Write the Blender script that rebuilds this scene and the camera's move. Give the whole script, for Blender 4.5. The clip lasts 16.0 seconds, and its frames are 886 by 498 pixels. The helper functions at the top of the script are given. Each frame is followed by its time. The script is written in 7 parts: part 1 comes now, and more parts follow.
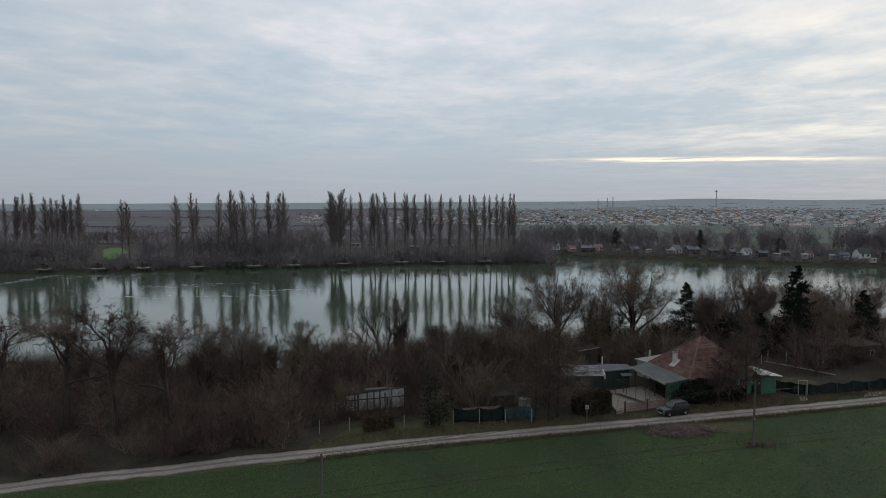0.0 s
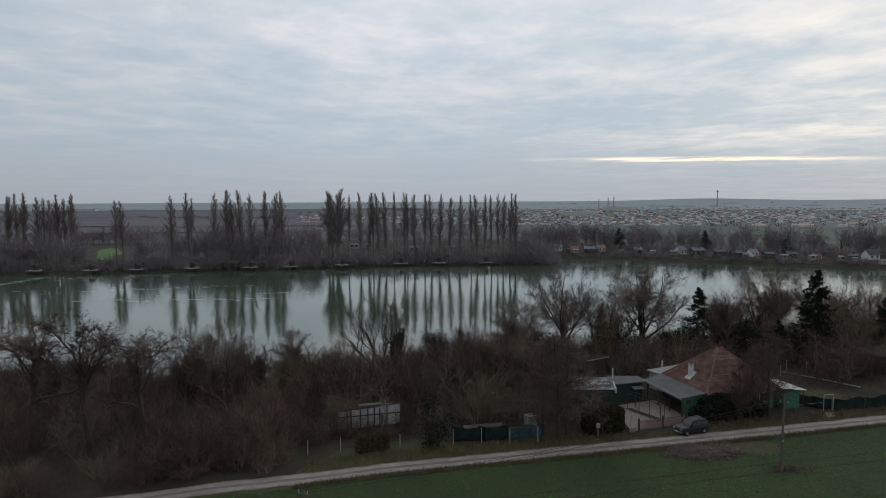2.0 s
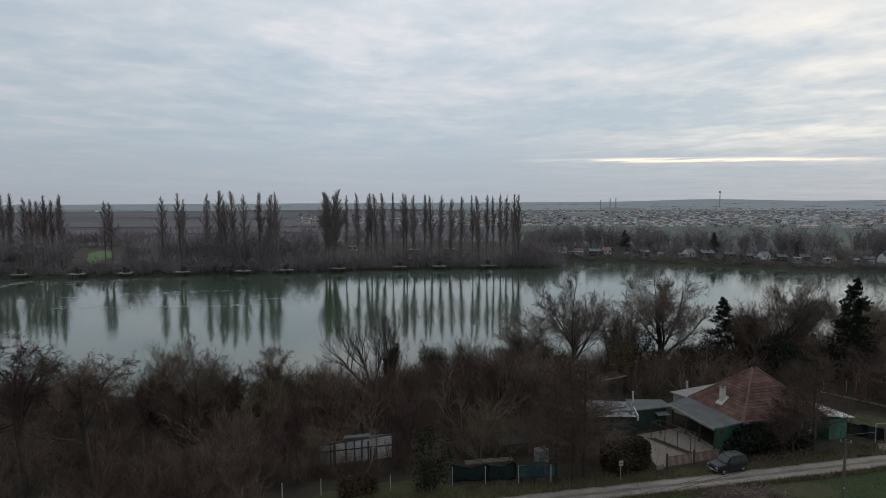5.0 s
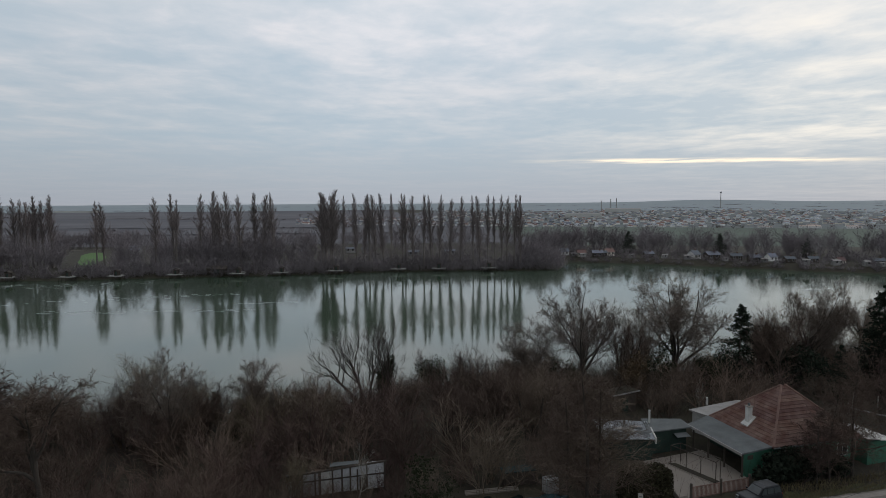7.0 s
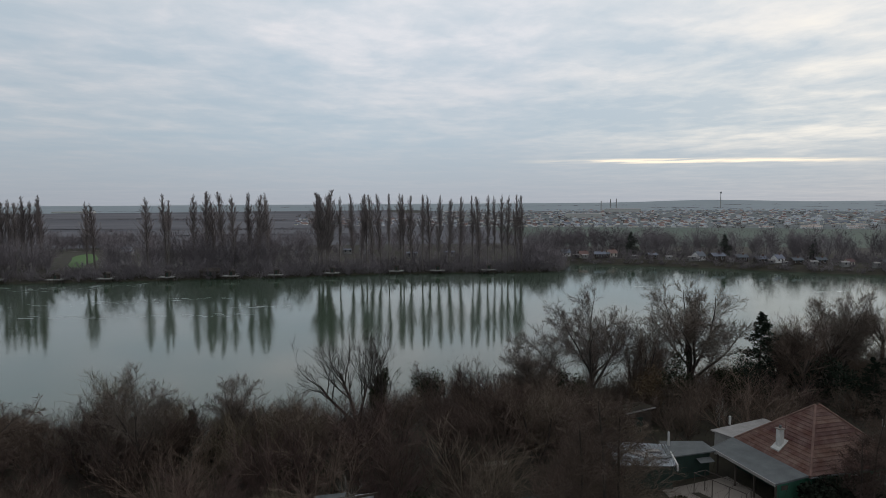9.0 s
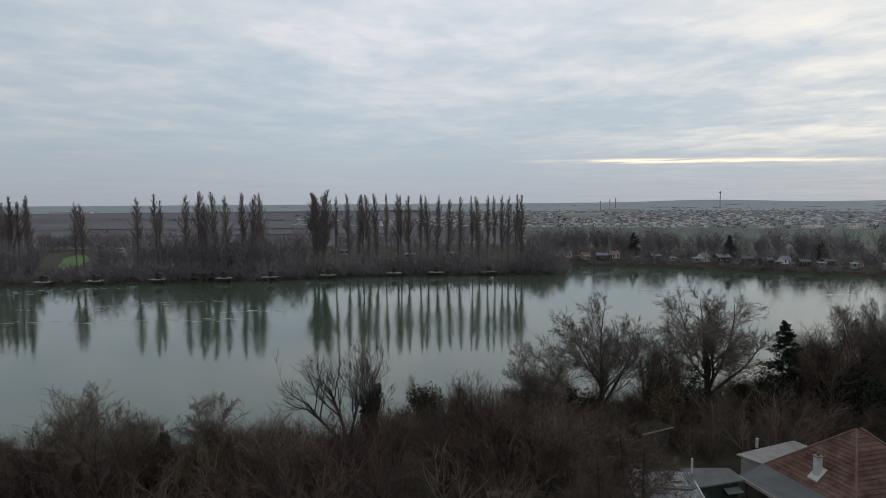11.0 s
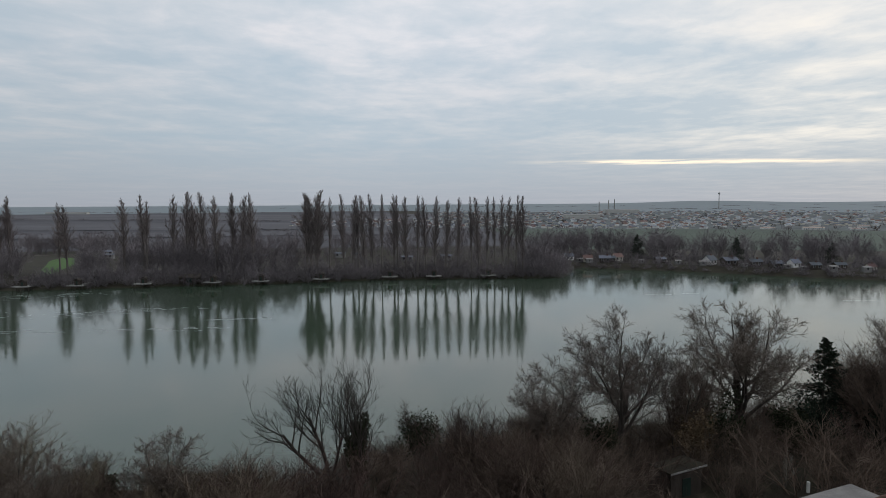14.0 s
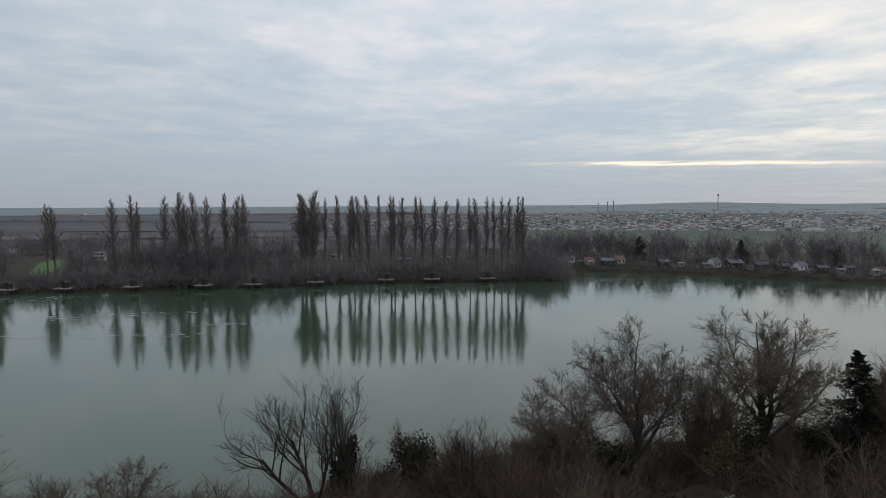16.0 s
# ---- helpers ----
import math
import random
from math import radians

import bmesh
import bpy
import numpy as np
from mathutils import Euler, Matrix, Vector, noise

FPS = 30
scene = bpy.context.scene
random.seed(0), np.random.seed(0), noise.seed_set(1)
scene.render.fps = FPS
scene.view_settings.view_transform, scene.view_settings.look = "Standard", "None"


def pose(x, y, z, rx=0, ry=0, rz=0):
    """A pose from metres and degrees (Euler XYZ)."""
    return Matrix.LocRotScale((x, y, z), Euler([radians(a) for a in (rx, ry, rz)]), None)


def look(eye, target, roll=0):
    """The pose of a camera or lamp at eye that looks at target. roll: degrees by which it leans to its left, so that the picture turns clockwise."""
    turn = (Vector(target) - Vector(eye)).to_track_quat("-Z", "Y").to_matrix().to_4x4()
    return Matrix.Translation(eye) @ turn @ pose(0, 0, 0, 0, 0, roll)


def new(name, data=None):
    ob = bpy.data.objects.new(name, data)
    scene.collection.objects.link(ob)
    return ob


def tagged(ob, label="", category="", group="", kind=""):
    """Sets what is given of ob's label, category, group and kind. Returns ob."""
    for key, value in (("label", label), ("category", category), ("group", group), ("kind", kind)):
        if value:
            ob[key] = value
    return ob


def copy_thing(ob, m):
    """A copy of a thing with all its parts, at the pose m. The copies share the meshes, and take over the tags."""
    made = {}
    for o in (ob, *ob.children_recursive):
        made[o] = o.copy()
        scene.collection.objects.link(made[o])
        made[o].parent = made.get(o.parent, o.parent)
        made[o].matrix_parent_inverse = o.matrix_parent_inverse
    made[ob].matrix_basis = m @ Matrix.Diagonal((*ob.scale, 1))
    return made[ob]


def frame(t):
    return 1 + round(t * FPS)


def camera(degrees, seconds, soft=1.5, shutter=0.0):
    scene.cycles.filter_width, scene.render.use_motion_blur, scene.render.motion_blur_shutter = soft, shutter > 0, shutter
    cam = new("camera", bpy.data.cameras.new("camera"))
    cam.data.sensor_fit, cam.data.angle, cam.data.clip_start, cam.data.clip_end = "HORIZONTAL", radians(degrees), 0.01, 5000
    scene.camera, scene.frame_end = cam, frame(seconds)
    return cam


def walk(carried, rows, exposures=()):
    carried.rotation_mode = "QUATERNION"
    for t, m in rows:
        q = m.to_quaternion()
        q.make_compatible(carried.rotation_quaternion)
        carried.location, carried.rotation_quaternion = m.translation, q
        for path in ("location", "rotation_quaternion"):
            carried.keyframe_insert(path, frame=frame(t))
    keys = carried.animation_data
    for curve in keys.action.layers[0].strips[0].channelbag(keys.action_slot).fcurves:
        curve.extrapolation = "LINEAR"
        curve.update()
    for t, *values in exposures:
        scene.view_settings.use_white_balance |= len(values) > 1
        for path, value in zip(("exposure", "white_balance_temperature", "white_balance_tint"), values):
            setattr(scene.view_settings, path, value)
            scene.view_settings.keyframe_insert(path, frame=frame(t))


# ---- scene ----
cam = camera(71.0, 16.0, 0.7)
PATH = [
    (0, look((-0.11, 0.61, 28.35), (-1.63, 100.30, 20.62), -0.28)),
    (0.5, look((-0.11, 1.95, 28.40), (-1.63, 101.64, 20.65), -0.27)),
    (1, look((-0.10, 3.36, 28.44), (-1.63, 103.04, 20.68), -0.27)),
    (1.5, look((-0.08, 4.81, 28.48), (-1.64, 104.50, 20.71), -0.27)),
    (2, look((-0.06, 6.31, 28.51), (-1.65, 106.00, 20.74), -0.27)),
    (2.5, look((-0.03, 7.85, 28.53), (-1.66, 107.53, 20.78), -0.27)),
    (3, look((0.00, 9.41, 28.55), (-1.67, 109.09, 20.81), -0.27)),
    (3.5, look((0.04, 10.99, 28.56), (-1.67, 110.68, 20.84), -0.28)),
    (4, look((0.07, 12.59, 28.57), (-1.67, 112.28, 20.88), -0.28)),
    (4.5, look((0.11, 14.20, 28.57), (-1.67, 113.89, 20.91), -0.29)),
    (5, look((0.14, 15.82, 28.57), (-1.66, 115.51, 20.94), -0.29)),
    (5.5, look((0.18, 17.44, 28.57), (-1.65, 117.14, 20.97), -0.30)),
    (6, look((0.21, 19.06, 28.57), (-1.63, 118.76, 21.00), -0.31)),
    (6.5, look((0.23, 20.68, 28.56), (-1.60, 120.38, 21.02), -0.32)),
    (7, look((0.26, 22.29, 28.56), (-1.57, 121.99, 21.04), -0.33)),
    (7.5, look((0.28, 23.90, 28.56), (-1.54, 123.60, 21.06), -0.33)),
    (8, look((0.30, 25.50, 28.56), (-1.50, 125.20, 21.07), -0.34)),
    (8.5, look((0.31, 27.09, 28.56), (-1.46, 126.80, 21.08), -0.35)),
    (9, look((0.32, 28.67, 28.56), (-1.42, 128.38, 21.09), -0.36)),
    (9.5, look((0.32, 30.25, 28.58), (-1.38, 129.95, 21.10), -0.36)),
    (10, look((0.33, 31.81, 28.59), (-1.34, 131.52, 21.11), -0.37)),
    (10.5, look((0.33, 33.37, 28.61), (-1.29, 133.08, 21.13), -0.37)),
    (11, look((0.33, 34.92, 28.63), (-1.25, 134.62, 21.15), -0.38)),
    (11.5, look((0.32, 36.46, 28.65), (-1.21, 136.16, 21.17), -0.38)),
    (12, look((0.32, 37.99, 28.68), (-1.16, 137.70, 21.20), -0.38)),
    (12.5, look((0.31, 39.51, 28.70), (-1.12, 139.22, 21.24), -0.37)),
    (13, look((0.31, 41.03, 28.72), (-1.07, 140.74, 21.29), -0.37)),
    (13.5, look((0.31, 42.54, 28.73), (-1.02, 142.26, 21.34), -0.36)),
    (14, look((0.32, 44.05, 28.74), (-0.97, 143.77, 21.39), -0.35)),
    (14.5, look((0.33, 45.54, 28.73), (-0.91, 145.27, 21.43), -0.34)),
    (15, look((0.34, 47.03, 28.70), (-0.84, 146.76, 21.46), -0.33)),
    (15.5, look((0.37, 48.52, 28.66), (-0.76, 148.25, 21.47), -0.31)),
    (16, look((0.40, 49.99, 28.58), (-0.67, 149.73, 21.45), -0.29)),
]
walk(cam, PATH)

# ---------- exposure, sky and sun ----------
scene.view_settings.exposure = 0.0
SUN_AZ, SUN_EL = 62.0, 12.0     # degrees right of +y, degrees up


def mat_nodes(m):
    m.use_nodes = True
    m.node_tree.nodes.clear()
    return m.node_tree


def nd(nt, kind, ins=(), **props):
    """A node with its properties set and its inputs given as values or as links."""
    n = nt.nodes.new(kind)
    for k, v in props.items():
        setattr(n, k, v)
    for k, v in (ins.items() if isinstance(ins, dict) else enumerate(ins)):
        if isinstance(v, bpy.types.NodeSocket):
            nt.links.new(v, n.inputs[k])
        elif v is not None:
            n.inputs[k].default_value = v
    return n


def mth(nt, op, a, b=None, c=None):
    return nd(nt, "ShaderNodeMath", [a, b, c], operation=op).outputs[0]


def mixc(nt, fac, a, b, blend="MIX"):
    n = nt.nodes.new("ShaderNodeMix")
    n.data_type, n.blend_type = "RGBA", blend
    for i, v in ((0, fac), (6, a), (7, b)):
        if isinstance(v, bpy.types.NodeSocket):
            nt.links.new(v, n.inputs[i])
        else:
            n.inputs[i].default_value = (*v, 1) if isinstance(v, tuple) and len(v) == 3 else v
    return n.outputs[2]


def ramp(nt, fac, stops):
    n = nt.nodes.new("ShaderNodeValToRGB")
    nt.links.new(fac, n.inputs[0])
    els = n.color_ramp.elements
    while len(els) < len(stops):
        els.new(0.5)
    for e, (p, c) in zip(els, stops):
        e.position = p
        e.color = (c, c, c, 1) if isinstance(c, (int, float)) else (*c, 1)
    return n.outputs[0]


def noise_tex(nt, vec, scale, detail=4.0, rough=0.55, dist=0.0):
    return nd(nt, "ShaderNodeTexNoise", {"Vector": vec, "Scale": scale, "Detail": detail, "Roughness": rough,
                                         "Distortion": dist}).outputs[0]


def build_sky():
    w = bpy.data.worlds.new("sky")
    scene.world = w
    w.use_nodes = True
    nt = w.node_tree
    nt.nodes.clear()
    co = nd(nt, "ShaderNodeTexCoord").outputs["Generated"]
    sep = nd(nt, "ShaderNodeSeparateXYZ", [co])
    x, y, z = sep.outputs
    zc = mth(nt, "ADD", mth(nt, "MAXIMUM", z, 0.0), 0.045)
    flat = nd(nt, "ShaderNodeCombineXYZ", [mth(nt, "DIVIDE", x, zc), mth(nt, "DIVIDE", y, zc), 0.0]).outputs[0]
    tilt = nd(nt, "ShaderNodeMapping", {"Vector": flat, "Location": (2.3, 0.4, 0), "Rotation": (0, 0, radians(-2)),
                                        "Scale": (0.85, 1.0, 1)}).outputs[0]
    big = noise_tex(nt, tilt, 0.62, 5.0, 0.55, 0.25)
    fine = noise_tex(nt, nd(nt, "ShaderNodeMapping", {"Vector": flat, "Rotation": (0, 0, radians(-14)), "Scale": (1.2, 1.0, 1)}).outputs[0], 2.1, 7.0, 0.6, 0.2)
    both = mth(nt, "ADD", mth(nt, "MULTIPLY", big, 0.6), mth(nt, "MULTIPLY", fine, 0.4))
    puff = ramp(nt, both, [(0.41, 0.0), (0.50, 0.32), (0.63, 1.0)])
    # height above the horizon: grey, faintly pink low down, pale and bright higher up
    low = ramp(nt, z, [(0.0, (0.395, 0.43, 0.475)), (0.03, (0.41, 0.462, 0.51)), (0.10, (0.445, 0.53, 0.59)),
                       (0.22, (0.50, 0.59, 0.655)), (0.34, (0.60, 0.67, 0.715)), (0.7, (0.62, 0.68, 0.72))])
    cloud = ramp(nt, z, [(0.0, (0.42, 0.45, 0.49)), (0.06, (0.47, 0.515, 0.555)), (0.12, (0.60, 0.635, 0.66)),
                         (0.25, (0.83, 0.815, 0.82)), (0.5, (0.87, 0.86, 0.865))])
    col = mixc(nt, puff, low, cloud)
    # warm light through the thin cloud towards the low sun
    s = Vector((math.sin(radians(33)), math.cos(radians(33)), math.tan(radians(8.5)))).normalized()
    near = nd(nt, "ShaderNodeVectorMath", [co, tuple(s)], operation="DOT_PRODUCT").outputs["Value"]
    calm = ramp(nt, z, [(0.035, 0.15), (0.10, 1.0)])
    glow = mth(nt, "MULTIPLY", ramp(nt, near, [(0.89, 0.0), (0.96, 0.45), (1.0, 1.0)]), mth(nt, "ADD", mth(nt, "MULTIPLY", puff, 0.8), 0.2))
    col = mixc(nt, mth(nt, "MULTIPLY", mth(nt, "MULTIPLY", glow, calm), 0.85), col, (0.98, 0.93, 0.82))
    # the long bright gap under the cloud deck
    az = mth(nt, "ARCTAN2", x, y)
    wob = noise_tex(nt, nd(nt, "ShaderNodeCombineXYZ", [mth(nt, "MULTIPLY", az, 9.0), mth(nt, "MULTIPLY", z, 160.0), 0.0]).outputs[0], 1.0, 4.0)
    el = mth(nt, "ADD", mth(nt, "DIVIDE", z, mth(nt, "MAXIMUM", y, 0.1)), mth(nt, "MULTIPLY", mth(nt, "SUBTRACT", wob, 0.5), 0.006))
    off = mth(nt, "ABSOLUTE", mth(nt, "SUBTRACT", el, 0.0640))
    band = mth(nt, "SUBTRACT", 1.0, mth(nt, "MINIMUM", mth(nt, "DIVIDE", off, 0.0048), 1.0))
    span = ramp(nt, az, [(0.08, 0.0), (0.20, 0.25), (0.27, 1.0), (0.44, 0.95), (0.54, 0.5), (0.63, 0.0)])
    gap = mth(nt, "MULTIPLY", mth(nt, "MULTIPLY", band, span), ramp(nt, wob, [(0.40, 0.15), (0.54, 1.0)]))
    col = mixc(nt, mth(nt, "MINIMUM", mth(nt, "MULTIPLY", gap, 1.7), 1.0), col, (1.15, 1.0, 0.78))
    # dusk: the deck is dimmer overhead and away from the sun
    dim = ramp(nt, mth(nt, "ADD", mth(nt, "MULTIPLY", y, 0.5), 0.5), [(0.0, 0.80), (0.55, 0.86), (0.85, 1.06)])
    over = ramp(nt, z, [(0.36, (1.0, 1.0, 1.03)), (0.8, (0.78, 0.78, 0.80))])
    col = mixc(nt, 1.0, col, mixc(nt, 1.0, dim, over, "MULTIPLY"), "MULTIPLY")
    west = ramp(nt, mth(nt, "ADD", mth(nt, "MULTIPLY", az, 0.5), 0.5), [(0.0, 0.86), (0.22, 0.90), (0.42, 1.0)])
    col = mixc(nt, 1.0, col, west, "MULTIPLY")
    sky = nd(nt, "ShaderNodeTexSky", sky_type="NISHITA", sun_disc=False, sun_elevation=radians(SUN_EL),
             sun_rotation=radians(SUN_AZ)).outputs[0]
    clear = nd(nt, "ShaderNodeBackground", [sky, 0.05]).outputs[0]
    deck = nd(nt, "ShaderNodeBackground", [col, 1.0]).outputs[0]
    both_sh = nd(nt, "ShaderNodeMixShader", [0.93, clear, deck]).outputs[0]
    nd(nt, "ShaderNodeOutputWorld", [both_sh])


build_sky()
sun_data = bpy.data.lights.new("sun", "SUN")
sun_data.energy, sun_data.angle, sun_data.color = 0.5, radians(20), (1.0, 0.93, 0.84)
sun = new("sun", sun_data)
_a, _e = radians(SUN_AZ), radians(SUN_EL)
sun.matrix_world = look((0, 0, 60), (-60 * math.sin(_a), -60 * math.cos(_a), 60 - 60 * math.tan(_e)))


# ---------- materials ----------
def surface(name, color, rough=0.85, metal=0.0, vary=0.25, scale=4.0, fine=40.0, bump=0.3, spread=0.0, second=None,
            spec=0.4, random_tint=0.0, stretch=(1, 1, 1), bump_dist=0.02, island=0.0):
    """A procedural surface: colour broken up at two scales, roughness wear and fine relief."""
    m = bpy.data.materials.new(name)
    nt = mat_nodes(m)
    co = nd(nt, "ShaderNodeTexCoord").outputs["Object"]
    co = nd(nt, "ShaderNodeMapping", {"Vector": co, "Scale": stretch}).outputs[0]
    a = noise_tex(nt, co, scale, 5.0, 0.6)
    b = noise_tex(nt, co, fine, 3.0, 0.6)
    dark = tuple(c * (1 - vary) for c in color)
    lite = tuple(min(1.0, c * (1 + vary)) for c in color)
    c = mixc(nt, ramp(nt, a, [(0.32, 0.0), (0.68, 1.0)]), dark, second or lite)
    c = mixc(nt, mth(nt, "MULTIPLY", ramp(nt, b, [(0.35, 0.0), (0.7, 1.0)]), 0.5), c, tuple(v * (1 - vary * 1.4) for v in color))
    if random_tint:
        r = nd(nt, "ShaderNodeObjectInfo").outputs["Random"]
        c = nd(nt, "ShaderNodeHueSaturation", {"Color": c, "Value": mth(nt, "ADD", 1 - random_tint, mth(nt, "MULTIPLY", r, 2 * random_tint)),
                                               "Hue": mth(nt, "ADD", 0.5 - random_tint * 0.05, mth(nt, "MULTIPLY", r, random_tint * 0.1))}).outputs[0]
    if island:
        r = nd(nt, "ShaderNodeNewGeometry").outputs["Random Per Island"]
        c = nd(nt, "ShaderNodeHueSaturation", {"Color": c, "Value": mth(nt, "ADD", 1 - island, mth(nt, "MULTIPLY", r, 2 * island)),
                                               "Hue": mth(nt, "ADD", 0.485, mth(nt, "MULTIPLY", r, 0.03))}).outputs[0]
    ro = mth(nt, "ADD", rough - 0.08, mth(nt, "MULTIPLY", a, 0.16))
    bs = nd(nt, "ShaderNodeBsdfPrincipled", {"Base Color": c, "Roughness": ro, "Metallic": metal, "Specular IOR Level": spec})
    if bump:
        nt.links.new(nd(nt, "ShaderNodeBump", {"Height": b, "Strength": bump, "Distance": bump_dist}).outputs[0], bs.inputs["Normal"])
    nd(nt, "ShaderNodeOutputMaterial", [bs.outputs[0]])
    return m


def water_material():
    m = bpy.data.materials.new("lake_water")
    nt = mat_nodes(m)
    co = nd(nt, "ShaderNodeTexCoord").outputs["Object"]
    a = noise_tex(nt, nd(nt, "ShaderNodeMapping", {"Vector": co, "Scale": (0.22, 1.0, 1)}).outputs[0], 1.1, 3.0, 0.5)
    b = noise_tex(nt, co, 0.035, 4.0, 0.6)
    calm = ramp(nt, b, [(0.45, 0.0), (0.62, 1.0)])
    c = mixc(nt, b, (0.046, 0.076, 0.046), (0.060, 0.094, 0.062))
    rough = mth(nt, "ADD", 0.055, mth(nt, "MULTIPLY", calm, 0.05))
    bp = nd(nt, "ShaderNodeBump", {"Height": a, "Strength": 0.16, "Distance": 0.05}).outputs[0]
    bs = nd(nt, "ShaderNodeBsdfPrincipled", {"Base Color": c, "Roughness": rough, "IOR": 1.56, "Normal": bp})
    nd(nt, "ShaderNodeOutputMaterial", [bs.outputs[0]])
    return m


